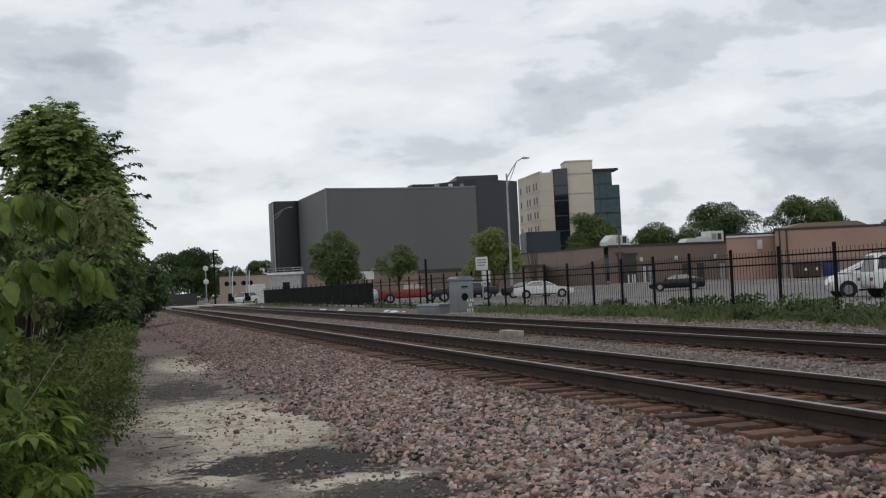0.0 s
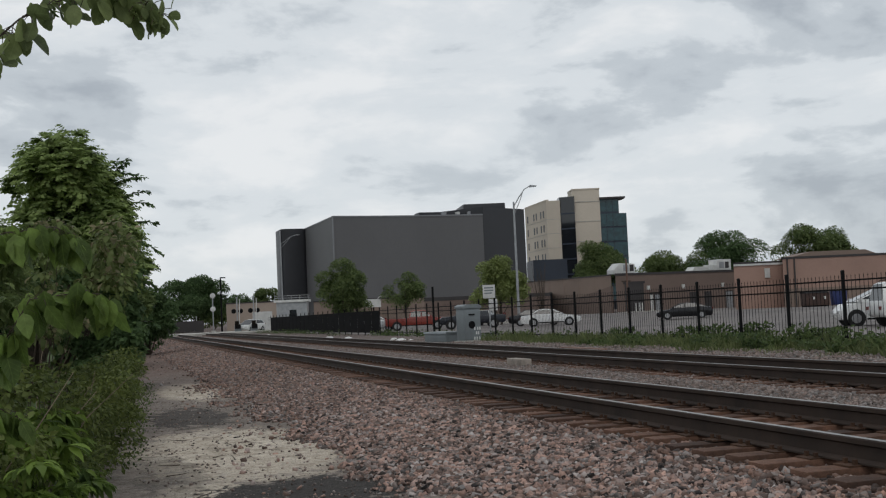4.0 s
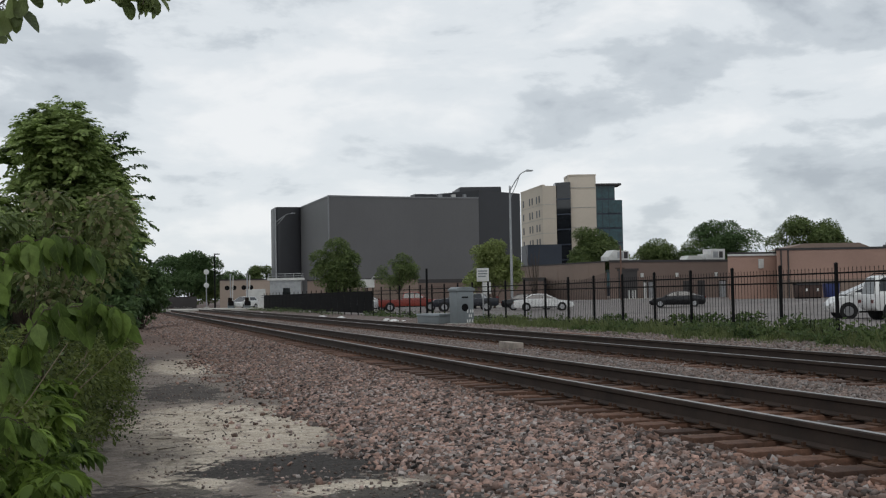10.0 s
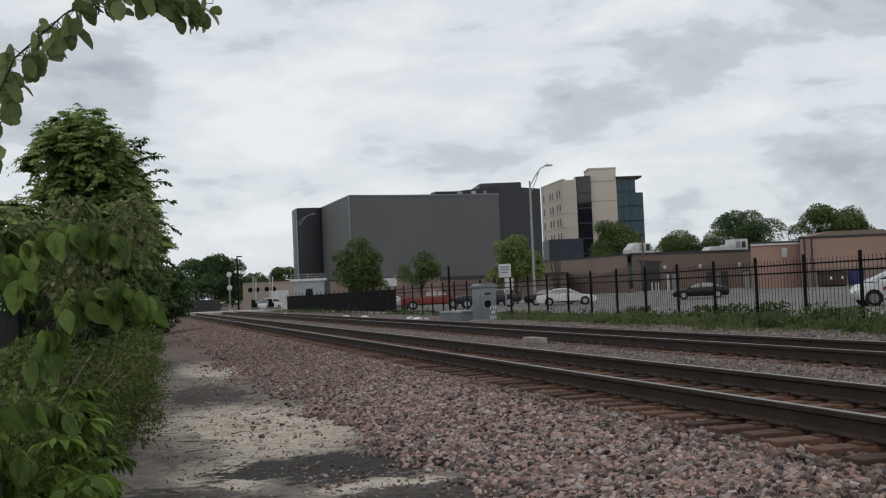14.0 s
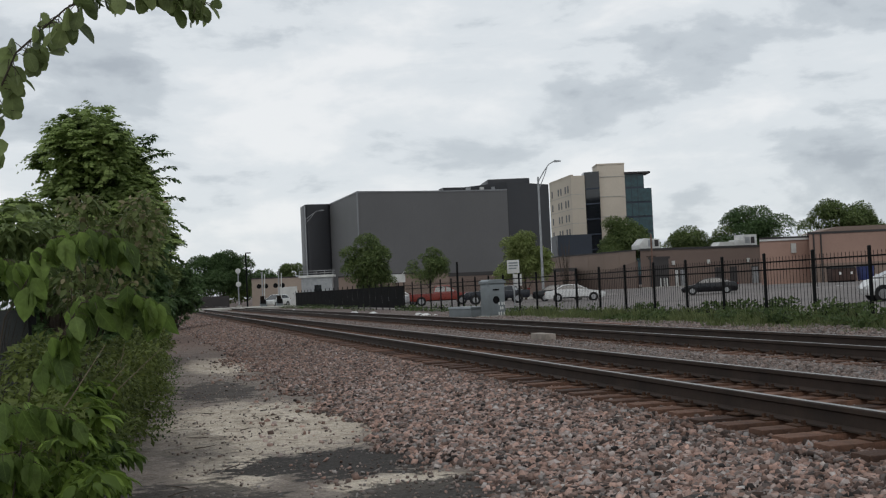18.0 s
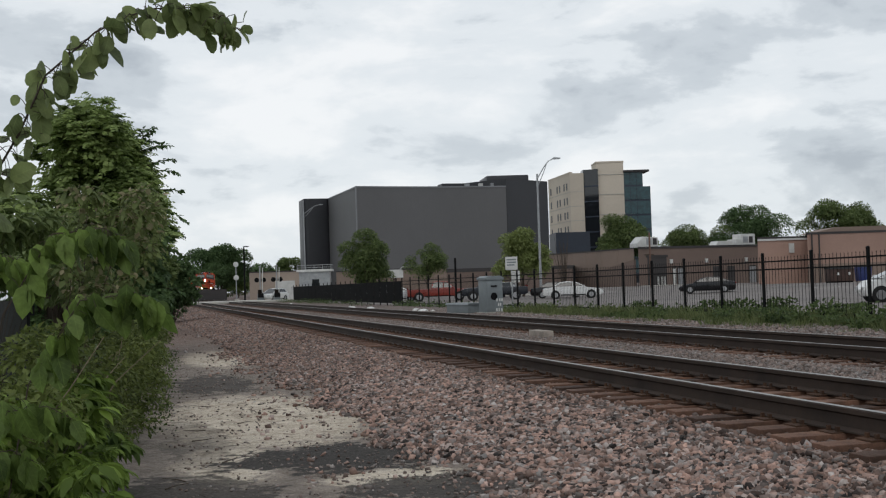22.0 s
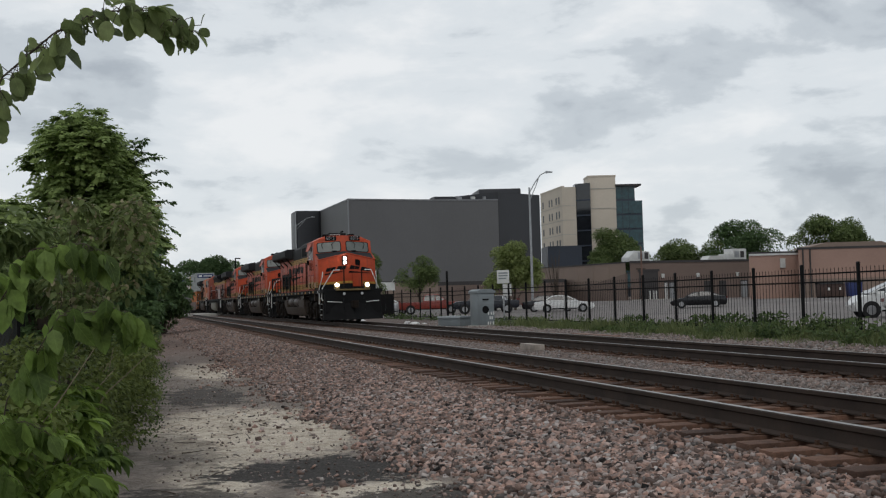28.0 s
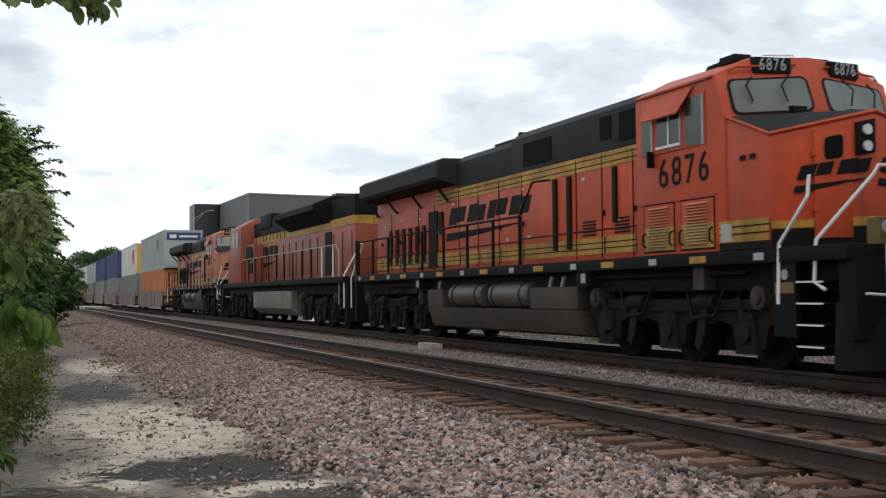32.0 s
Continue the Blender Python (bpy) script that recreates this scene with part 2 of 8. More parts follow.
def solid(name, form, material, label, category, m=None, group="", kind="", bevel=0.0):
    ob = part(name, form, material, None, label, m, bevel)
    return tagged(ob, label, category, group, kind)

# ---------------------------------------------------------------- palette
M_RAIL = surface("rusty_rail_web", (0.045, 0.028, 0.02), 0.75, 0.2, 0.4, 25, 2, 0.2)
M_RAIL_TOP = surface("polished_rail_head", (0.30, 0.285, 0.27), 0.36, 0.9, 0.15, 20, 1, 0.05)
M_TIE = surface("creosoted_tie_wood", (0.14, 0.072, 0.046), 0.9, 0, 0.5, 60, 5, 0.7, per_piece=0.5)
M_PLATE = surface("rusty_tie_plate", (0.09, 0.045, 0.025), 0.85, 0.2, 0.4, 80, 6, 0.3, per_piece=0.2)
M_STONE = surface("ballast_stone", (0.298, 0.19, 0.152), 0.92, 0, 0.45, 40, 3, 0.5, island=0.98)
M_STONE_RUSTY = surface("rust_dusted_ballast", (0.225, 0.137, 0.105), 0.92, 0, 0.4, 40, 3, 0.4, island=0.8)
M_STONE_GREY = surface("grey_crushed_stone", (0.212, 0.158, 0.135), 0.92, 0, 0.35, 40, 3, 0.4, island=0.5)
M_ASPHALT = surface("worn_asphalt", (0.178, 0.156, 0.146), 0.9, 0, 0.3, 2, 0.12, 0.3)
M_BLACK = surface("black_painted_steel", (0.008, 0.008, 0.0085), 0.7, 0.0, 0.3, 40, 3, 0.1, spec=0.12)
M_WIN = surface("dark_window", (0.02, 0.022, 0.028), 0.4, 0.0, 0.2, 2, 0.2, 0, spec=0.3)
M_GREY_CLAD = surface("grey_metal_cladding", (0.128, 0.127, 0.130), 0.6, 0.1, 0.10, 3, 0.05, 0.05, streak=0.12)
M_DARK_CLAD = surface("charcoal_cladding", (0.028, 0.029, 0.034), 0.45, 0.1, 0.2, 2, 0.08, 0.05)
M_TRIM = surface("pale_metal_trim", (0.22, 0.225, 0.235), 0.45, 0.3, 0.1, 4, 0.3, 0.03)
M_TAN = surface("cream_precast_panel", (0.56, 0.495, 0.41), 0.8, 0, 0.08, 2, 0.08, 0.08)
M_BLUE_GLASS = glass("blue_green_curtain_glass", (0.012, 0.05, 0.06), 0.3)
M_DARK_GLASS = glass("dark_glass", (0.012, 0.014, 0.017), 0.08)
M_NAVY = surface("navy_panel", (0.03, 0.04, 0.06), 0.5, 0.1, 0.2, 2, 0.1, 0.05)
M_BRICK_TAN = surface("painted_tan_block", (0.235, 0.175, 0.142), 0.88, 0, 0.12, 5, 0.15, 0.15)
M_BRICK_BROWN = surface("brown_painted_block", (0.175, 0.127, 0.107), 0.88, 0, 0.12, 5, 0.15, 0.15)
M_SALMON = surface("salmon_brick", (0.36, 0.232, 0.185), 0.88, 0, 0.12, 6, 0.2, 0.15)
M_ROOFEDGE = surface("dark_roof_edge", (0.045, 0.04, 0.04), 0.7, 0, 0.2, 5, 0.4, 0.1)
M_WHITE_METAL = surface("weathered_white_metal", (0.60, 0.60, 0.58), 0.55, 0.1, 0.15, 10, 1, 0.05)
M_GALV = surface("galvanised_steel", (0.36, 0.37, 0.38), 0.45, 0.6, 0.2, 20, 2, 0.1)
M_GREY_BOX = surface("grey_enamel_cabinet", (0.20, 0.225, 0.235), 0.5, 0.1, 0.15, 15, 1.5, 0.08)
M_PALE_TAN = surface("pale_tan_block", (0.36, 0.29, 0.24), 0.88, 0, 0.12, 5, 0.15, 0.15)
M_POLE_WOOD = surface("red_brown_pole_wood", (0.17, 0.10, 0.075), 0.9, 0, 0.3, 20, 2, 0.3)
M_WORN_BLOCK = surface("stained_concrete_block", (0.36, 0.31, 0.265), 0.9, 0, 0.3, 12, 3, 0.3)
M_CONCRETE = surface("pale_concrete", (0.45, 0.43, 0.39), 0.9, 0, 0.2, 12, 1, 0.3)
M_BARK = surface("grey_brown_bark", (0.075, 0.055, 0.04), 0.95, 0, 0.4, 25, 3, 0.8)
M_LEAF = leaf_material("tree_leaves", (0.05, 0.082, 0.026), (0.185, 0.235, 0.088), 0.4)
M_LEAF_TALL = leaf_material("feathery_tree_leaves", (0.10, 0.15, 0.046), (0.37, 0.46, 0.165), 0.45)
M_LEAF_DARK = leaf_material("dark_tree_leaves", (0.045, 0.08, 0.034), (0.13, 0.20, 0.08))
M_LEAF_YELLOW = leaf_material("young_yellow_green_leaves", (0.12, 0.155, 0.045), (0.30, 0.35, 0.13))
M_LEAF_NEAR = leaf_material("broad_bush_leaves", (0.035, 0.064, 0.014), (0.24, 0.34, 0.07), 0.45)
M_WEED = leaf_material("weed_blades", (0.035, 0.058, 0.022), (0.105, 0.145, 0.05))

M_ORANGE = surface("faded_orange_paint", (0.50, 0.066, 0.019), 0.5, 0.0, 0.28, 9, 0.7, 0.04, streak=0.5, spec=0.32)
M_LOCO_BLACK = surface("dusty_black_paint", (0.0085, 0.0085, 0.009), 0.7, 0.0, 0.35, 8, 0.6, 0.06, spec=0.14)
M_YELLOW = surface("yellow_stripe_paint", (0.46, 0.245, 0.04), 0.55, 0.0, 0.4, 10, 1.6, 0.04, streak=0.65, spec=0.3)
M_GRIME = surface("brown_road_grime", (0.021, 0.0155, 0.012), 0.9, 0.0, 0.45, 12, 1.2, 0.3, spec=0.15)
M_TANK = surface("dirty_grey_tank", (0.066, 0.047, 0.036), 0.7, 0.0, 0.4, 8, 1.0, 0.15, streak=0.7, spec=0.3)
M_RESERVOIR = surface("dusty_air_reservoir", (0.085, 0.067, 0.059), 0.5, 0.0, 0.3, 8, 1.0, 0.1)
# darker than the other orange: streaked dirt, and shade put into the colour
M_DIRTY_SHADED_ORANGE = surface("sooty_orange_paint", (0.29, 0.055, 0.024), 0.5, 0.0, 0.3, 9, 0.7, 0.05, streak=0.8)
# near black: the darkness under the frame is put into the wheel colour
M_WHEEL = surface("black_greasy_wheel", (0.011, 0.01, 0.009), 0.8, 0.0, 0.4, 12, 1.2, 0.2, spec=0.2)
M_WHITE = surface("white_grab_iron", (0.72, 0.72, 0.70), 0.5, 0.0, 0.12, 15, 2, 0.03)
M_WINDSHIELD = glass("windshield_glass", (0.09, 0.10, 0.09), 0.4)
M_CABGLASS = glass("cab_side_glass", (0.02, 0.021, 0.022), 0.25)
M_LAMP = glow("lit_headlight", (1.0, 0.96, 0.9), 35.0)
M_LAMP_OFF = surface("unlit_lamp_glass", (0.5, 0.5, 0.5), 0.2, 0.3, 0.1, 10, 1, 0)
M_REFLECT_W = surface("dusty_white_reflector_tape", (0.38, 0.37, 0.35), 0.5, 0, 0.15, 10, 2, 0)
M_BEAM = surface("grimy_yellow_steel", (0.16, 0.105, 0.035), 0.7, 0, 0.35, 10, 1, 0.1)
M_HOOD = surface("dusty_black_hood_paint", (0.028, 0.028, 0.030), 0.7, 0.0, 0.4, 8, 0.6, 0.06, streak=0.3, spec=0.2)
M_COWL = surface("dusty_grey_cowl_paint", (0.028, 0.028, 0.03), 0.85, 0, 0.25, 12, 1.5, 0.1, spec=0.15)
M_SCREEN = surface("black_wire_screen", (0.006, 0.006, 0.006), 0.9, 0, 0.3, 60, 3, 0.3, spec=0.15)
M_RED = surface("red_paint", (0.35, 0.03, 0.025), 0.5, 0, 0.2, 10, 1, 0.03)


# ---------------------------------------------------------------- ground
def ground_height(x, y):
    xs = [-3000, -6, -1, 2.5, 3.4, 4.55, 4.8, 7.5, 7.75, 8.4, 9.0, 9.35, 12.0, 12.4, 13.4, 16.5, 19, 45, 60, 3000]
    zs = [-0.5, -0.5, -0.46, -0.45, -0.36, -0.225, -0.265, -0.265, -0.235, -0.25, -0.22, -0.24, -0.24, -0.22, -0.28, -0.2, -0.36, -0.42, 0.05, 0.3]
    return np.interp(x, xs, zs)


def ground_material():
    m = bpy.data.materials.new("dirt_and_gravel")
    m.use_nodes = True
    nt = m.node_tree
    bs = nt.nodes["Principled BSDF"]
    pos = node(nt, "ShaderNodeNewGeometry").outputs["Position"]
    n_big = node(nt, "ShaderNodeTexNoise", {"Vector": pos, "Scale": 0.7, "Detail": 8.0, "Roughness": 0.72}).outputs[0]
    n_mid = node(nt, "ShaderNodeTexNoise", {"Vector": pos, "Scale": 3.2, "Detail": 8.0, "Roughness": 0.74}).outputs[0]
    n_fine = node(nt, "ShaderNodeTexNoise", {"Vector": pos, "Scale": 26.0, "Detail": 4.0, "Roughness": 0.7}).outputs[0]
    sep = node(nt, "ShaderNodeSeparateXYZ", {0: pos})
    X, Y = sep.outputs[0], sep.outputs[1]
    wob = math_node(nt, "ADD", math_node(nt, "MULTIPLY_ADD", n_mid, 2.0, -1.0), math_node(nt, "MULTIPLY_ADD", n_big, 2.2, -1.1))
    Xw = math_node(nt, "ADD", X, wob)
    vor = node(nt, "ShaderNodeTexVoronoi", {"Vector": pos, "Scale": 17.0})
    peb = node(nt, "ShaderNodeTexVoronoi", {"Vector": pos, "Scale": 9.0})
    stone = ramp(nt, node(nt, "ShaderNodeSeparateColor", {0: vor.outputs["Color"]}).outputs[0], [(0.0, (0.085, 0.06, 0.052)), (0.45, (0.175, 0.122, 0.104)), (0.8, (0.26, 0.19, 0.165)), (1.0, (0.38, 0.32, 0.285))])
    # stones darken towards their edges: shade between them put into the colour
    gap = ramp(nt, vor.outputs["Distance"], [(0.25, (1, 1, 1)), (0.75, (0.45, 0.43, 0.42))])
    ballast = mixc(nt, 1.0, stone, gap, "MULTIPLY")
    n_grit = node(nt, "ShaderNodeTexNoise", {"Vector": pos, "Scale": 70.0, "Detail": 3.0, "Roughness": 0.8}).outputs[0]
    sand = mixc(nt, 0.7, ramp(nt, n_mid, [(0.34, (0.25, 0.205, 0.165)), (0.46, (0.60, 0.52, 0.42)), (0.62, (0.80, 0.715, 0.60))]), ramp(nt, n_grit, [(0.38, (0.5, 0.47, 0.44)), (0.62, (1.1, 1.1, 1.1))]), "MULTIPLY")
    soil = mixc(nt, 0.7, ramp(nt, n_mid, [(0.34, (0.15, 0.125, 0.11)), (0.62, (0.33, 0.285, 0.245))]), ramp(nt, n_grit, [(0.38, (0.55, 0.52, 0.5)), (0.62, (1.1, 1.1, 1.1))]), "MULTIPLY")
    pale = math_node(nt, "MULTIPLY", n_big, 0.0)
    for cx, cy, rx, ry in ((1.35, 14.0, 1.35, 3.4), (1.7, 27.0, 0.9, 4.0), (0.75, 10.4, 0.55, 1.3), (1.9, 9.0, 0.7, 0.5)):
        dx = math_node(nt, "POWER", math_node(nt, "DIVIDE", math_node(nt, "SUBTRACT", X, cx), rx), 2.0)
        dy = math_node(nt, "POWER", math_node(nt, "DIVIDE", math_node(nt, "SUBTRACT", Y, cy), ry), 2.0)
        d = math_node(nt, "ADD", math_node(nt, "ADD", dx, dy), math_node(nt, "MULTIPLY_ADD", n_mid, 3.6, -1.8))
        pale = math_node(nt, "MAXIMUM", pale, ramp(nt, d, [(0.55, (1, 1, 1)), (1.25, (0, 0, 0))]))
    path = mixc(nt, pale, soil, sand)
    speck = ramp(nt, node(nt, "ShaderNodeSeparateColor", {0: peb.outputs["Color"]}).outputs[1], [(0.80, (1, 1, 1)), (0.84, (0.55, 0.5, 0.48))])
    path = mixc(nt, 0.35, path, speck, "MULTIPLY")
    # two dark tarry patches on the path
    for cx, cy, rx, ry, deep in ((1.8, 10.3, 1.2, 0.95, 1.0), (1.15, 19.5, 0.7, 2.3, 0.8), (2.3, 8.5, 0.9, 0.6, 0.9), (0.25, 8.5, 0.75, 1.4, 0.8), (0.5, 12.0, 0.35, 2.2, 0.4)):
        dx = math_node(nt, "POWER", math_node(nt, "DIVIDE", math_node(nt, "SUBTRACT", X, cx), rx), 2.0)
        dy = math_node(nt, "POWER", math_node(nt, "DIVIDE", math_node(nt, "SUBTRACT", Y, cy), ry), 2.0)
        d = math_node(nt, "ADD", math_node(nt, "ADD", dx, dy), math_node(nt, "MULTIPLY_ADD", n_mid, 4.4, -2.2))
        tar = ramp(nt, n_fine, [(0.3, (0.036, 0.032, 0.03)), (0.75, (0.085, 0.077, 0.07))])
        path = mixc(nt, ramp(nt, d, [(0.75, (deep,) * 3), (1.15, (0, 0, 0))]), path, tar)
    grey = mixc(nt, 0.45, ballast, ramp(nt, n_mid, [(0.3, (0.15, 0.125, 0.112)), (0.7, (0.25, 0.215, 0.195))]))
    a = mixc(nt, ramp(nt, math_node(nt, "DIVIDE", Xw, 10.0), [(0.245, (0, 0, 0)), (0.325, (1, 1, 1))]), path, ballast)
    far = ramp(nt, math_node(nt, "DIVIDE", math_node(nt, "MULTIPLY_ADD", wob, 9.0, Y), 100.0), [(0.24, (0, 0, 0)), (0.42, (1, 1, 1))])
    a = mixc(nt, far, a, mixc(nt, 0.45, ballast, ramp(nt, n_mid, [(0.3, (0.125, 0.085, 0.066)), (0.7, (0.245, 0.165, 0.13))])))
    b = mixc(nt, ramp(nt, math_node(nt, "DIVIDE", Xw, 10.0), [(0.77, (0, 0, 0)), (0.83, (1, 1, 1))]), a, grey)
    for mid in (6.1, 10.65):
        away = math_node(nt, "ABSOLUTE", math_node(nt, "SUBTRACT", X, mid))
        rust = ramp(nt, n_mid, [(0.3, (0.085, 0.052, 0.038)), (0.7, (0.165, 0.102, 0.072))])
        b = mixc(nt, ramp(nt, math_node(nt, "DIVIDE", math_node(nt, "MULTIPLY_ADD", wob, 0.35, away), 3.0), [(0.42, (0.8, 0.8, 0.8)), (0.62, (0, 0, 0))]), b, rust)
    green = ramp(nt, n_mid, [(0.35, (0.05, 0.075, 0.03)), (0.7, (0.11, 0.14, 0.055))])
    veg = mixc(nt, ramp(nt, math_node(nt, "ADD", math_node(nt, "DIVIDE", Xw, 10.0), 1.0), [(0.93, (1, 1, 1)), (0.99, (0, 0, 0))]), b, green)
    col = mixc(nt, 1.0, veg, ramp(nt, n_fine, [(0.25, (0.7, 0.7, 0.7)), (0.7, (1.08, 1.08, 1.08))]), "MULTIPLY")
    nt.links.new(col, bs.inputs["Base Color"])
    bs.inputs["Roughness"].default_value = 0.95
    bs.inputs["Specular IOR Level"].default_value = 0.2
    h = math_node(nt, "MULTIPLY_ADD", vor.outputs["Distance"], -0.6, n_fine)
    bp = node(nt, "ShaderNodeBump", {"Height": h, "Strength": 0.7, "Distance": 0.03})
    nt.links.new(bp.outputs[0], bs.inputs["Normal"])
    return m


def build_ground():
    xs = np.concatenate([[-3000, -800, -200, -60, -25, -12, -6, -4], np.arange(-3, 5.0, 0.1), np.arange(5, 14, 0.25), np.arange(14, 20, 0.5), [22, 26, 32, 38, 45, 52, 60, 80, 120, 200, 400, 900, 3000]])
    ys = np.concatenate([[-3000, -600, -150, -50, -20, -5, 0, 3], np.arange(5, 34, 0.12), np.arange(34, 80, 0.8), np.arange(80, 200, 8), [220, 260, 320, 400, 600, 1000, 1800, 3500]])
    gx, gy = np.meshgrid(xs, ys)
    gz = ground_height(gx, gy)
    near = (gx > -3) & (gx < 14) & (gy > 4) & (gy < 80)
    amp = np.where((gx > 2.6) & (gx < 4.6), 0.035, 0.018) * near
    nz = np.array([noise.noise((x * 2.1, y * 2.1, 3.0)) + 0.6 * noise.noise((x * 7, y * 7, 9.0)) if k else 0.0 for x, y, k in zip(gx.ravel(), gy.ravel(), near.ravel())]).reshape(gx.shape)
    gz = gz + nz * amp
    n, mm = gx.shape
    v = np.stack([gx, gy, gz], -1).reshape(-1, 3).tolist()
    f = [(i * mm + j, i * mm + j + 1, (i + 1) * mm + j + 1, (i + 1) * mm + j) for i in range(n - 1) for j in range(mm - 1)]
    me = bpy.data.meshes.new("ground")
    me.from_pydata(v, [], f)
    me.shade_smooth()
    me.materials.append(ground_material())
    tagged(new("ground", me), "sandy dirt path, reddish ballast and gravel along the railway", "ground", kind="structure")
    # the car park and its street, four millimetres and more above the sheet
    fm = Form()
    lot_x, lot_y = [19.2, 26, 32, 38, 45, 52, 60, 75], [-30, 20, 60, 100, 140, 165]
    pts = [(x, y, float(ground_height(x, y)) + 0.02) for y in lot_y for x in lot_x]
    k = len(lot_x)
    fm.add(pts, [(i * k + j, i * k + j + 1, (i + 1) * k + j + 1, (i + 1) * k + j) for i in range(len(lot_y) - 1) for j in range(k - 1)])
    ob = solid("parking_lot", fm, M_ASPHALT, "pale worn asphalt car park behind the fence", "parking lot", kind="structure")
    for p in ob.data.polygons:
        if p.normal.z < 0:
            p.flip()


build_ground()

# ---------------------------------------------------------------- tracks
GAUGE = 1.505
NEAR_RAIL, FAR_RAIL = 5.367, 9.903
RAIL = [(-0.076, -0.185), (0.076, -0.185), (0.076, -0.172), (0.014, -0.152), (0.009, -0.06), (0.037, -0.042), (0.037, -0.008), (0.03, 0), (-0.03, 0), (-0.037, -0.008), (-0.037, -0.042), (-0.009, -0.06), (-0.014, -0.152), (-0.076, -0.172)]


def build_track(name, x0, label, shift):
    tr = thing(name, label, "railway track", pose(x0, 0, 0), kind="structure")
    for i in (0, 1):
        r = part("rail", Form().prism(RAIL, "y", -60, 900), M_RAIL, tr, "rust-brown steel rail", pose(i * GAUGE, 0, 0))
        part("running_surface", Form().box(-0.028, 0.028, -60, 900, 0.001, 0.003), M_RAIL_TOP, r, "polished bright rail head")
    tie = Form().box(-1.3, 1.3, -0.115, 0.115, -0.18, 0.0).mesh("tie", M_TIE, bevel=0.012)
    pl = Form().box(-0.18, 0.18, -0.1, 0.1, 0, 0.012)
    for sx in (-0.10, 0.10):
        for sy in (-0.06, 0.06):
            pl.box(sx - 0.014, sx + 0.014, sy - 0.014, sy + 0.014, 0.012, 0.05)
    plate = pl.mesh("tie_plate", M_PLATE)
    rng = random.Random(shift)
    rest = Form()
    y = -20.0
    while y < 240:
        jx, jr, jz = rng.uniform(-0.05, 0.05), rng.uniform(-1.2, 1.2), rng.uniform(-0.012, 0.004)
        if 2 < y < 75:
            part("tie", tie, None, tr, m=pose(GAUGE / 2 + jx, y, -0.199 + jz, 0, 0, jr))
            for i in (0, 1):
                part("tie_plate", plate, None, tr, m=pose(i * GAUGE, y, -0.197))
        else:
            rest.box(-0.55, 2.05, y - 0.115, y + 0.115, -0.38, -0.199)
        y += 0.5
    tagged(part("far_ties", rest, M_TIE, tr, "wooden ties of the far track"), kind="stuff")
    return tr


build_track("near_track", NEAR_RAIL, "railway track with rusty rails on wooden ties", 1)
build_track("far_track", FAR_RAIL, "railway track with rusty rails on wooden ties", 2)

# ---------------------------------------------------------------- far buildings
def wall_between(a, b, z0, z1, thick):
    """A wall slab from a to b in plan, its thickness to the far side."""
    d = (Vector((*b, 0)) - Vector((*a, 0)))
    n = Vector((-d.y, d.x, 0)).normalized() * thick
    p = [a, b, (b[0] + n.x, b[1] + n.y), (a[0] + n.x, a[1] + n.y)]
    return Form().prism(p, "z", z0, z1)


def along(a, b, u, off=0.0):
    d = Vector((b[0] - a[0], b[1] - a[1], 0))
    n = Vector((d.y, -d.x, 0)).normalized() * off
    return (a[0] + d.x * u + n.x, a[1] + d.y * u + n.y)


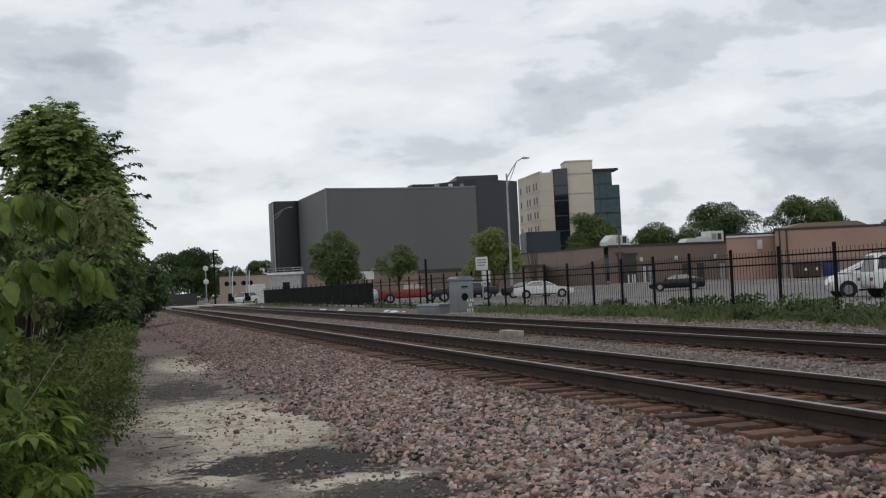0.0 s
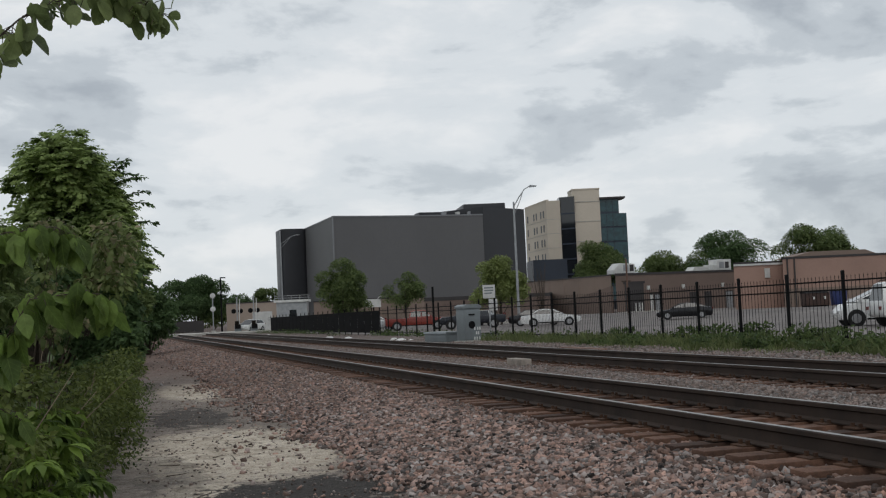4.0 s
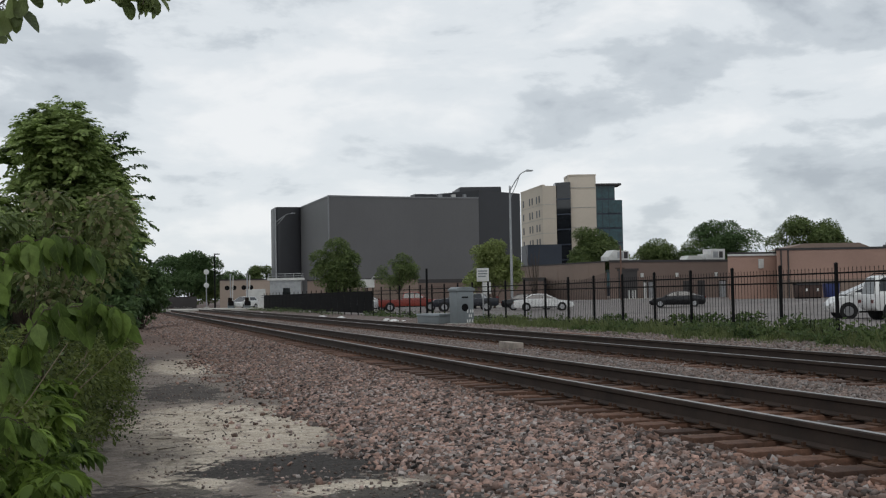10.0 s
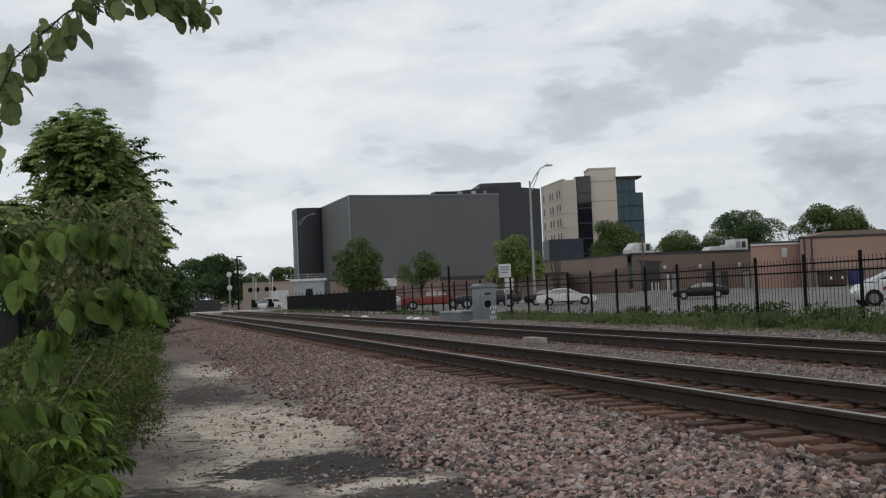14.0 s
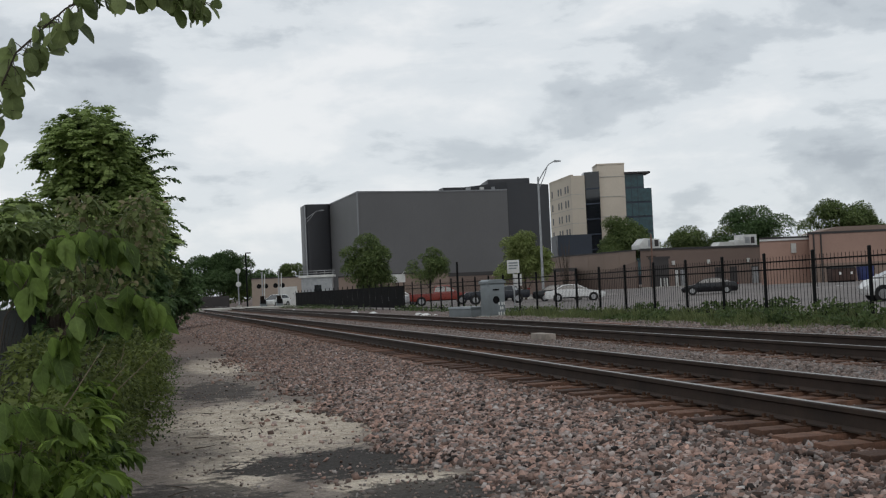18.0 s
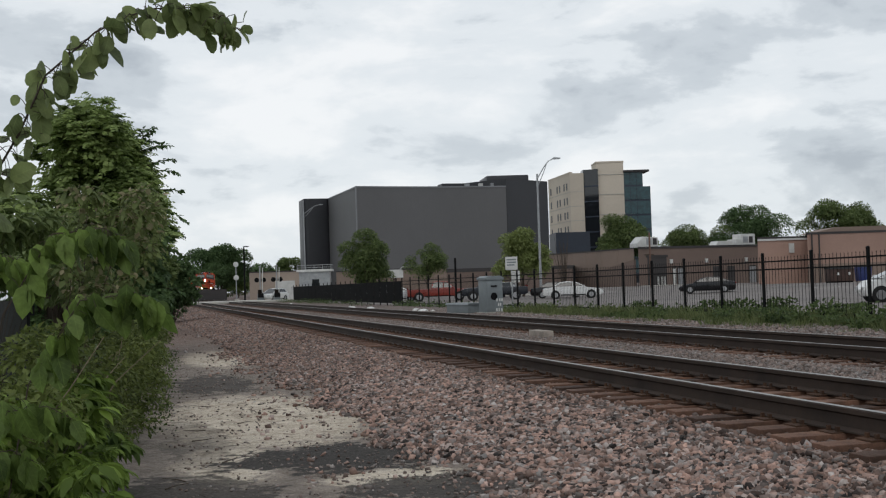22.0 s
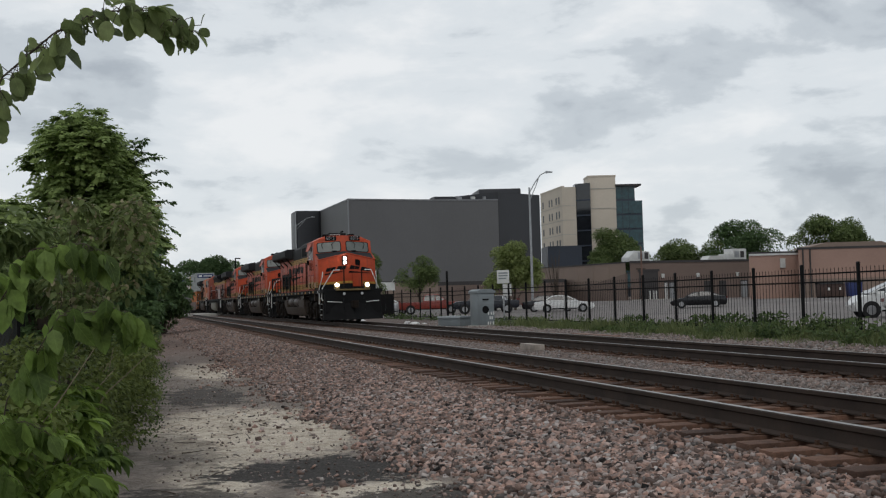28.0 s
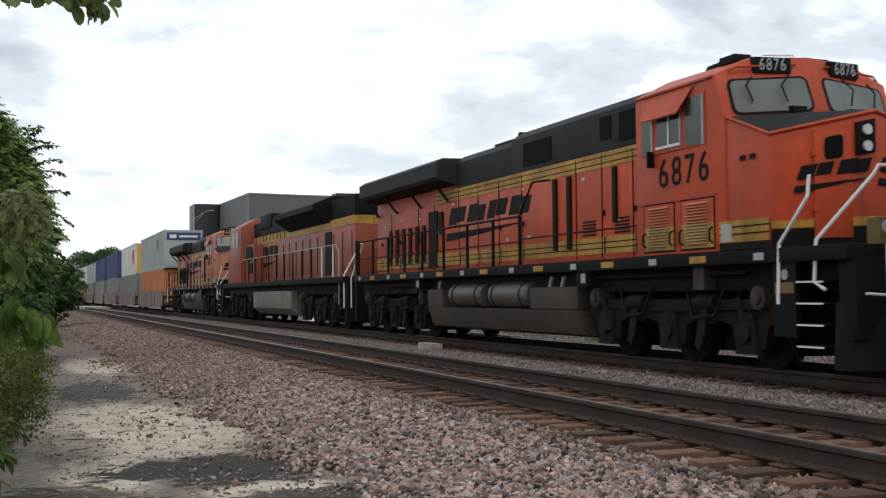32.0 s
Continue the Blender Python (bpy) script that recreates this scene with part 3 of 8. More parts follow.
def build_hall():
    hall = thing("arena_hall", "huge windowless grey metal-clad hall with charcoal towers", "building", pose(0, 0, -0.4))
    A, B, C = (44.5, 235.8), (43.6, 267.0), (78.4, 238.3)
    # the long wall bows slightly inwards
    n = 9
    for i in range(n):
        u0, u1 = i / n, (i + 1) / n
        p0 = along(A, C, u0, -1.2 * math.sin(math.pi * u0))
        p1 = along(A, C, u1, -1.2 * math.sin(math.pi * u1))
        part("wall_panel", wall_between(p0, p1, 0, 22.6, 0.5), M_GREY_CLAD, hall, smooth=False)
        part("parapet_cap", wall_between(along(p0, p1, 0, 0.12), along(p0, p1, 1, 0.12), 22.6, 22.9, 0.8), M_TRIM, hall, smooth=False)
    m = 4
    for i in range(m):
        p0, p1 = along(B, A, i / m), along(B, A, (i + 1) / m)
        part("wall_panel", wall_between(p0, p1, 0, 22.6, 0.5), M_GREY_CLAD, hall, smooth=False)
        part("parapet_cap", wall_between(along(p0, p1, 0, 0.12), along(p0, p1, 1, 0.12), 22.6, 22.85, 0.8), M_TRIM, hall, smooth=False)
    part("corner_trim", Form().box(A[0] - 0.16, A[0] + 0.1, A[1] - 0.2, A[1] + 0.1, 0, 22.7), M_TRIM, hall, "pale vertical corner trim")
    part("roof", Form().prism([(45.2, 240.0), (77.8, 242.0), (90, 262), (70, 285), (44.0, 266.5)], "z", 22.0, 22.5), M_ROOFEDGE, hall)
    # charcoal stair tower with rounded corners
    pts = []
    for cx, cy, a0 in ((42.8, 267.3, 270), (42.8, 275, 0), (38.9, 275, 90), (38.9, 267.3, 180)):
        for k in range(5):
            a = radians(a0 + k * 22.5)
            pts.append((cx + 1.1 * math.cos(a), cy + 1.1 * math.sin(a)))
    t = part("stair_tower", Form().prism(pts, "z", 0, 22.8), M_DARK_CLAD, hall, "charcoal clad stair tower")
    part("edge_trim", Form().box(37.68, 37.85, 266.6, 267.4, 0, 22.4), M_TRIM, t, "pale steel edge")
    # charcoal block behind
    part("service_block", Form().prism([(78.9, 239.6), (91.5, 247.5), (84, 262), (71, 252)], "z", 0, 24.6), M_DARK_CLAD, hall, "dark charcoal service block")
    part("penthouse", Form().prism([(77.8, 250.4), (87.2, 248.2), (90.5, 258), (79.5, 262)], "z", 22.5, 26.3), M_DARK_CLAD, hall, "charcoal rooftop plant room", bevel=0.3)
    part("roof_screen", Form().prism([(66, 246), (77.5, 246), (77.5, 250), (66, 250)], "z", 22.5, 24.2), M_DARK_CLAD, hall)
    for i, (x, y, w) in enumerate(((70.5, 243, 1.0), (73.8, 243, 0.8), (76.4, 242.6, 1.3))):
        part("roof_vent", Form().box(x, x + w, y, y + 1, 22.5, 23.9), M_GALV if i != 1 else M_WHITE_METAL, hall)
    part("plinth", wall_between(along(A, C, 0.02, 0.6), along(A, C, 0.98, 0.6), 0, 3.2, 0.55), M_BRICK_BROWN, hall, "brown base wall")


build_hall()


def build_office():
    of = thing("office_block", "cream precast office tower with blue-green glass corner", "building", pose(0, 0, -0.4))
    L0, L1, F1 = (112.3, 303.0), (110.2, 281.0), (113.6, 279.8)
    lw = part("wall", wall_between(L0, L1, 0, 29.8, 0.6), M_TAN, of, smooth=False)
    part("wall", wall_between(L1, F1, 0, 29.8, 0.6), M_TAN, of, smooth=False)
    for k, z in enumerate((27.2, 23.4, 19.6, 15.8, 12.0)):
        for u in (0.12, 0.42, 0.54, 0.74, 0.86):
            a, b = along(L0, L1, u - 0.025, 0.06), along(L0, L1, u + 0.025, 0.06)
            w = part("window", wall_between(a, b, z - 1.7, z + 0.2, 0.2), M_WIN, of)
            part("sill", wall_between(along(L0, L1, u - 0.03, 0.14), along(L0, L1, u + 0.03, 0.14), z - 1.85, z - 1.7, 0.25), M_TAN, w)
        part("joint_band", wall_between(along(L1, F1, 0.0, 0.05), along(L1, F1, 1, 0.05), z - 2.4, z - 2.25, 0.1), M_CONCRETE, of)
        part("joint_band", wall_between(along(L0, L1, 0.0, 0.05), along(L0, L1, 1, 0.05), z - 2.4, z - 2.25, 0.1), M_CONCRETE, of)
    part("cornice", wall_between(along(L0, L1, 0, 0.08), along(L0, L1, 1, 0.08), 29.8, 30.15, 0.8), M_TAN, of)
    part("glass_strip", Form().prism([(113.6, 280.2), (116.8, 277.6), (118, 281), (114.5, 284)], "z", 0, 30.6), M_DARK_GLASS, of, "dark glazed recess")
    for z in (26, 22, 18, 14, 10):
        part("spandrel", Form().prism([(113.5, 280.1), (116.75, 277.5), (116.8, 277.8), (113.7, 280.4)], "z", z, z + 0.35), M_NAVY, of)
    part("tower", Form().prism([(116.6, 278.4), (123.6, 276.6), (125.5, 284), (118.5, 286)], "z", 0, 32.2), M_TAN, of, "cream precast stair tower", bevel=0.1)
    for z in (29.0, 23.8, 18.5, 13.0):
        part("joint_band", Form().prism([(116.52, 278.3), (123.62, 276.5), (123.7, 276.8), (116.7, 278.6)], "z", z, z + 0.2), M_CONCRETE, of)
    part("tower_cap", Form().prism([(116.52, 278.32), (123.68, 276.5), (125.6, 284.1), (118.45, 286.1)], "z", 32.2, 32.6), M_TAN, of)
    g0, g1, g2 = (123.7, 277.0), (128.6, 275.8), (130.6, 275.6)
    nfl = [30.0 - 0.4 - 3.85 * i for i in range(8)]
    for i in range(7):
        for k in range(3):
            a, b = along(g0, g1, k / 3), along(g0, g1, (k + 1) / 3)
            part("glass_pane", wall_between(a, b, nfl[i + 1] + 0.5, nfl[i], 0.2), M_BLUE_GLASS, of)
            part("mullion", wall_between(along(g0, g1, k / 3 - 0.01, 0.08), along(g0, g1, k / 3 + 0.01, 0.08), nfl[i + 1], nfl[i], 0.2), M_NAVY, of)
        if i:
            part("glass_pane", wall_between(g1, g2, nfl[i + 1] + 0.5, nfl[i], 0.2), M_BLUE_GLASS, of)
            part("glass_pane", wall_between(g2, (132.5, 283), nfl[i + 1] + 0.5, nfl[i], 0.2), M_BLUE_GLASS, of)
        part("floor_band", wall_between(g0, g1 if i == 0 else g2, nfl[i + 1], nfl[i + 1] + 0.5, 0.3), M_NAVY, of)
    part("roof_canopy", Form().prism([(123.4, 276.2), (130.0, 274.6), (131.5, 281), (124.8, 283)], "z", 29.6, 30.1), M_ROOFEDGE, of, "thin projecting flat roof")
    part("core", Form().prism([(112.5, 284), (129, 279), (131, 300), (114, 303)], "z", 0, 29.4), M_NAVY, of, "navy rear wall")
    part("entrance_block", Form().prism([(98.6, 262), (106.7, 260), (109.5, 271), (101, 273)], "z", 0, 13.4), M_NAVY, of, "navy panelled lower wing")


build_office()


def low_building(name, label, a, b, z0, z1, depth, material, edge=0.35):
    th = thing(name, label, "building", pose(0, 0, 0))
    ka, kb = 1 + depth / math.hypot(*a), 1 + depth / math.hypot(*b)
    foot = [a, b, (b[0] * kb, b[1] * kb), (a[0] * ka, a[1] * ka)]
    part("wall", Form().prism(foot, "z", z0, z1 - edge), material, th)
    c = Vector((sum(p[0] for p in foot) / 4, sum(p[1] for p in foot) / 4, 0))
    big = [((p[0] - c.x) * 1.008 + c.x, (p[1] - c.y) * 1.008 + c.y) for p in foot]
    part("roof_edge", Form().prism(big, "z", z1 - edge, z1), M_ROOFEDGE, th, "dark metal roof edge")
    return th


def detail(parent, name, a, b, u0, u1, z0, z1, off, material, label="", thick=0.12):
    return part(name, wall_between(along(a, b, u0, off), along(a, b, u1, off), z0, z1, thick), material, parent, label)


def build_low_rise():
    a, b = (60.1, 165.1), (64.6, 142.2)
    w = low_building("tan_warehouse", "low tan painted block warehouse with a plain side wall", a, b, -0.3, 5.3, 30, M_BRICK_TAN, 0.18)
    for k in range(1, 6):
        detail(w, "pilaster", a, b, k / 6 - 0.004, k / 6 + 0.004, -0.3, 5.1, 0.03, M_BRICK_TAN, thick=0.1)
    # slanting shade on the lower wall, put on as a darker brown panel
    lo0, lo1 = along(a, b, 0.45, 0.06), along(a, b, 1.0, 0.06)
    part("ramp_wall", Form().add([(*lo0, -0.3), (*lo1, -0.3), (*lo1, 3.7), (*lo0, 1.6), (lo0[0] + 0.3, lo0[1], -0.3), (lo1[0] + 0.3, lo1[1], -0.3), (lo1[0] + 0.3, lo1[1], 3.7), (lo0[0] + 0.3, lo0[1], 1.6)], [(0, 1, 2, 3), (7, 6, 5, 4), (0, 4, 5, 1), (1, 5, 6, 2), (2, 6, 7, 3), (3, 7, 4, 0)]), M_BRICK_BROWN, w, "darker brown slanting panel, shade put on the wall")
    a, b = (64.7, 141.0), (83.9, 142.5)
    w = low_building("brown_store", "low brown painted block store with rear service doors", a, b, -0.3, 5.35, 25, M_BRICK_BROWN, 0.3)
    d = detail(w, "loading_recess", a, b, 0.07, 0.22, 0, 3.9, 0.04, M_ROOFEDGE, "dark loading recess")
    detail(w, "lintel", a, b, 0.06, 0.23, 3.9, 4.2, 0.1, M_ROOFEDGE)
    for u, wd, mat in ((0.27, 0.02, M_WHITE_METAL), (0.31, 0.05, M_GALV), (0.60, 0.045, M_ROOFEDGE), (0.90, 0.05, M_GALV), (0.72, 0.05, M_ROOFEDGE)):
        dr = detail(w, "service_door", a, b, u, u + wd, 0, 2.3, 0.06, mat)
        part("door_frame", wall_between(along(a, b, u - 0.006, 0.04), along(a, b, u + wd + 0.006, 0.04), 0, 2.45, 0.1), M_ROOFEDGE, dr)
    for u in (0.245, 0.53, 0.86):
        detail(w, "wall_lamp", a, b, u, u + 0.02, 3.0, 3.55, 0.25, M_WHITE_METAL, "white wall lamp", 0.25)
    for u in (0.09, 0.12, 0.14):
        x, y = along(a, b, u, 2.0)
        solid("bollard", Form().cyl(0, 0, 0, 0.1, 1.3, n=10), M_WHITE_METAL, "white painted steel bollard by the store", "bollard", pose(x, y, -0.02), "bollards by the store")
    solid("sidewalk", wall_between(along(a, b, 0.0, 3.2), along(a, b, 0.25, 3.2), -0.4, 0.16, 3.1), M_CONCRETE, "raised concrete walk along the store", "pavement", kind="structure")
    for k, (u, s) in enumerate(((0.17, 1.0), (0.975, 1.0))):
        x, y = along(a, b, u, -3)
        ac = thing("rooftop_unit", "weathered off-white rooftop air conditioner", "air conditioner", pose(x, y, 5.35, 0, 0, 4), "rooftop units")
        part("housing", Form().prism([(-1.7, 0), (1.5, 0), (1.5, 1.35), (-0.8, 1.5), (-1.7, 0.6)] if k == 0 else [(-1.5, 0), (1.7, 0), (1.7, 1.6), (-0.6, 1.6), (-0.6, 0.9), (-1.5, 0.9)], "y", 0, 2.2), M_WHITE_METAL, ac, bevel=0.04)
        part("intake_grille", Form().box(-0.3, 0.5, -0.03, 0.02, 0.35, 1.25), M_GALV, ac, "grey intake grille")
        part("intake_grille", Form().box(0.7, 1.3, -0.03, 0.02, 0.35, 1.25), M_ROOFEDGE, ac)
        part("curb", Form().box(-1.6, 1.6, 0.05, 2.1, -0.02, 0.05), M_ROOFEDGE, ac)
    x, y = along(a, b, 0.87, -4)
    solid("roof_hatch", Form().prism([(-2.2, 0), (2.2, 0), (2.2, 0.7), (-1.6, 0.7)], "y", 0, 2), M_WHITE_METAL, "pale low rooftop duct", "duct", pose(x, y, 5.35, 0, 0, 4))
    a, b = (63.5, 108.4), (67.1, 105.6)
    w = low_building("salmon_store", "low salmon brick store with a flat roof", a, (68.7, 107.2), -0.2, 5.05, 16, M_SALMON, 0.2)
    detail(w, "fascia", a, (68.7, 107.2), 0.0, 1.0, 4.65, 4.85, 0.12, M_WHITE_METAL, "pale fascia")
    detail(w, "vent_hood", a, (68.7, 107.2), 0.62, 0.72, 3.3, 4.3, 0.2, M_WHITE_METAL, "white vent hood", 0.3)
    a, b = (66.9, 104.4), (98.0, 96.2)
    w = low_building("long_salmon_store", "long salmon brick store with a flat roof", a, b, -0.2, 5.3, 18, M_SALMON, 0.22)
    detail(w, "base_band", a, b, 0.0, 1.0, -0.2, 2.0, 0.03, M_BRICK_TAN, thick=0.1)
    for u in (0.012, 0.035):
        detail(w, "downpipe", a, b, u, u + 0.004, 0, 5.1, 0.15, M_ROOFEDGE, thick=0.12)
    x, y = along(a, b, 0.24, -4)
    solid("rooftop_shed", Form().prism([(-5, 0), (5, 0), (3.5, 0.6), (-2.5, 0.6)], "y", 0, 5), M_BRICK_TAN, "low hipped tan roof shed", "roof", pose(x - 1, y, 5.3, 0, 0, -14))
    for u in (0.42, 0.46, 0.51):
        x, y = along(a, b, u, -2.5)
        solid("roof_vent", Form().box(-0.7, 0.7, 0, 1.2, 0, 0.3).box(-0.5, 0.5, 0.2, 1.0, 0.3, 0.55), M_GREY_CLAD, "grey square rooftop vent", "vent", pose(x, y, 5.3, 0, 0, -14), "roof vents")
    # distant tan sheds beyond the crossing
    a, b = (15.9, 171.6), (27.5, 168.4)
    w = low_building("tan_garage", "low tan garage with a wide white door", a, b, -0.4, 4.0, 20, M_PALE_TAN, 0.15)
    detail(w, "roller_door", a, b, 0.32, 0.56, -0.3, 2.5, 0.05, M_WHITE_METAL, "pale roller door")
    a, b = (27.0, 160.0), (41.0, 152.0)
    low_building("long_tan_shed", "long low tan shed beyond the fence", a, b, -0.4, 3.6, 12, M_BRICK_TAN, 0.2)
    a, b = (41.0, 152.0), (59.0, 150.0)
    low_building("dark_low_shed", "long low dark brown shed", a, b, -0.4, 3.3, 12, M_BRICK_BROWN, 0.5)


build_low_rise()

# ---------------------------------------------------------------- fence along the car park
FENCE_X = 17.2
M_MESH = surface("black_windscreen_cloth", (0.008, 0.008, 0.0085), 0.95, 0, 0.3, 20, 1, 0.2, spec=0.1)


def build_fence():
    fe = thing("fence", "black painted steel picket fence along the car park", "fence", pose(FENCE_X, 0, -0.17))
    post = Form().box(-0.034, 0.034, -0.034, 0.034, -0.1, 1.82).prism([(-0.045, 1.82), (0.045, 1.82), (0.0, 1.86)], "y", -0.045, 0.045).mesh("post", M_BLACK)
    picket = Form().box(-0.005, 0.005, -0.005, 0.005, 0.08, 1.70).add([(-0.009, -0.009, 1.70), (0.009, -0.009, 1.70), (0.009, 0.009, 1.70), (-0.009, 0.009, 1.70), (0, 0, 1.75)], [(0, 1, 4), (1, 2, 4), (2, 3, 4), (3, 0, 4)]).mesh("picket", M_BLACK)
    rail = Form().box(-0.02, 0.02, 0, 2.44, -0.02, 0.02).mesh("rail", M_BLACK)
    pitch = 2.44
    rest = Form()
    k = 0
    y = 41.35 - 16 * pitch
    while y < 133:
        part("post", post, None, fe, m=pose(0, y, 0))
        for z in (0.16, 1.38, 1.60):
            part("rail", rail, None, fe, m=pose(0, y, z))
        for j in range(1, 15):
            yy = y + pitch * j / 15
            if 18 < yy < 46:
                part("picket", picket, None, fe, m=pose(0, yy, 0))
            elif yy < 75:
                rest.box(-0.002, 0.002, yy - 0.002, yy + 0.002, 0.08, 1.74)
        y += pitch
        k += 1
    tagged(part("far_picket_row", rest, M_BLACK, fe, "black steel pickets"), kind="stuff")
    # windscreen cloth laced to the far panels
    y = 75.5
    while y < 131:
        part("windscreen", Form().box(-0.05, -0.035, y + 0.05, y + 2.39, 0.1, 1.62), M_MESH, fe, "black windscreen cloth")
        y += pitch
    part("tall_post", Form().box(-0.05, 0.05, -0.05, 0.05, -0.1, 2.75), M_BLACK, fe, "taller black post", pose(0, 61.9, 0))


build_fence()


# ---------------------------------------------------------------- trackside and street things
def build_street_things():
    # signal relay case
    rc = thing("relay_cabinet", "grey steel relay cabinet with pale stickers beside the track", "cabinet", pose(15.0, 48.3, -0.27, 0, 0, 14))
    part("plinth", Form().box(-0.5, 0.5, -0.4, 0.4, 0, 0.1), M_CONCRETE, rc)
    part("body", Form().box(-0.42, 0.42, -0.34, 0.34, 0.1, 1.5), M_GREY_BOX, rc, "grey enamelled case", bevel=0.02)
    part("hood", Form().box(-0.47, 0.47, -0.39, 0.39, 1.5, 1.6).prism([(-0.47, 1.6), (0.47, 1.6), (0.3, 1.68), (-0.3, 1.68)], "y", -0.39, 0.39), M_GREY_BOX, rc, bevel=0.01)
    part("door", Form().box(-0.38, 0.38, -0.365, -0.34, 0.15, 1.45), M_GREY_BOX, rc, bevel=0.008)
    part("door_handle", Form().box(-0.2, 0.1, -0.40, -0.365, 1.2, 1.26), M_BLACK, rc)
    part("vent", Form().cyl(-0.05, -0.375, 0.78, 0.17, 0.01, "y", 16), M_BLACK, rc, "dark half-round vent")
    for x, z in ((0.1, 0.55), (0.25, 0.55), (0.36, 0.55), (0.18, 0.35), (0.28, 0.35), (0.08, 0.12), (0.2, 0.12), (0.34, 0.12)):
        part("sticker", Form().box(x - 0.04, x + 0.02, -0.375, -0.365, z, z + 0.13), M_WHITE, rc)
    bx = thing("battery_box", "low grey steel battery box beside the relay cabinet", "box", pose(14.4, 50.6, -0.27, 0, 0, 10))
    part("box", Form().box(-0.4, 0.4, -1.3, 1.0, 0, 0.42), M_GREY_BOX, bx, bevel=0.02)
    part("lid", Form().prism([(-0.45, 0.42), (0.45, 0.42), (0.4, 0.5), (-0.4, 0.5)], "y", -1.35, 1.05), M_GREY_BOX, bx)
    # concrete switch block between the tracks
    solid("concrete_block", Form().box(-0.13, 0.13, -0.5, 0.5, 0, 0.18), M_WORN_BLOCK, "weathered pale concrete block between the tracks", "block", pose(9.05, 25.3, -0.24), bevel=0.02)
    solid("timber_plank", Form().box(-0.1, 0.1, -1.4, 1.4, 0, 0.09), surface("reddish_plank", (0.28, 0.17, 0.13), 0.9, 0, 0.3, 20, 2, 0.4), "reddish worn timber plank beside the rail", "plank", pose(12.0, 28.5, -0.1))
    for i, (x, y, s) in enumerate(((14.2, 57.6, 0.6), (14.5, 56.8, 0.4), (14.0, 58.6, 0.4), (15.0, 62.5, 0.35), (13.6, 75, 0.6), (14.3, 72, 0.5), (13.2, 103, 0.7))):
        f = Form().add([(-0.5 * s, -0.4 * s, 0), (0.5 * s, -0.35 * s, 0), (0.45 * s, 0.4 * s, 0), (-0.4 * s, 0.45 * s, 0), (-0.3 * s, -0.2 * s, 0.2 * s), (0.35 * s, -0.1 * s, 0.13 * s), (0.2 * s, 0.2 * s, 0.22 * s)], [(3, 2, 1, 0), (0, 1, 5, 4), (1, 2, 6, 5), (2, 3, 4, 6), (3, 0, 4), (4, 5, 6)])
        solid("litter_bag", f, M_WHITE, "crumpled white litter on the gravel", "litter", pose(x, y, -0.25, 0, 0, 40 * i), "litter by the track")
    # street lamps
    def street_lamp(x, y, z, h, reach, ang, label):
        la = thing("street_lamp", label, "street lamp", pose(x, y, z, 0, 0, ang), "street lamps")
        part("base", Form().cyl(0, 0, 0, 0.25, 0.35, n=12), M_CONCRETE, la)
        part("pole", Form().cyl(0, 0, 0.3, 0.14, h, n=12, r2=0.09), M_GALV, la, "galvanised tapered pole")
        part("arm", Form().tube([(0, 0, h - 0.2), (0.35 * reach, 0, h + 0.75), (0.7 * reach, 0, h + 1.5), (reach, 0, h + 1.75)], 0.055), M_GALV, la)
        part("brace", Form().tube([(0, 0, h - 1.0), (0.4 * reach, 0, h + 0.4), (0.62 * reach, 0, h + 1.35)], 0.04), M_GALV, la)
        part("lamp_head", Form().prism([(-0.1, -0.05), (0.1, -0.12), (0.7, -0.08), (0.75, 0.02), (0.1, 0.1)], "y", -0.13, 0.13), M_GALV, la, m=pose(reach, 0, h + 1.78))
    street_lamp(38.0, 105.6, -0.4, 11.8, 1.6, -14, "tall galvanised street lamp with a single arm")
    street_lamp(34.7, 245, -0.4, 18.0, 3.4, 0, "distant grey street lamp before the hall")
    pl = thing("pole", "thin dark utility pole by the crossing", "pole", pose(14.6, 165, -0.3))
    part("shaft", Form().cyl(0, 0, 0, 0.13, 7.9, n=10, r2=0.09), M_BLACK, pl)
    part("lamp_head", Form().box(0, 0.7, -0.12, 0.12, 7.75, 7.9), M_BLACK, pl)
    pl = thing("pole", "thin dark lamp pole beyond the fence", "pole", pose(31.0, 150, -0.3))
    part("shaft", Form().cyl(0, 0, 0, 0.1, 5.3, n=10), M_BLACK, pl)
    # signal mast and crossing signals
    ms = thing("signal_mast", "grey railway signal mast with two round backings", "signal", pose(12.35, 151.9, -0.15))
    part("mast", Form().cyl(0, 0, 0, 0.07, 5.0, n=10), M_GALV, ms)
    for z in (3.1, 4.85):
        h = part("signal_head", Form().cyl(0, -0.1, z, 0.34, 0.05, "y", 20), M_WHITE_METAL, ms, "pale round backing")
        part("lamp_hood", Form().cyl(0, -0.28, z, 0.12, 0.2, "y", 12), M_WHITE_METAL, h)
    part("foot", Form().box(-0.3, 0.3, -0.3, 0.3, 0, 0.3), M_CONCRETE, ms)
    for x, y in ((14.4, 141.5), (16.2, 139.5)):
        cs = thing("crossing_signal", "railway crossing signal with flashing lamp heads", "signal", pose(x, y, -0.25), "crossing signals")
        part("mast", Form().cyl(0, 0, 0, 0.08, 4.3, n=10), M_GALV, cs)
        part("cross_arm", Form().box(-0.45, 0.45, -0.04, 0.04, 2.66, 2.72), M_GALV, cs)
        for sx in (-0.42, 0.42):
            lp = part("lamp", Form().cyl(sx, -0.15, 2.7, 0.29, 0.05, "y", 20), M_BLACK, cs, "round black lamp backing")
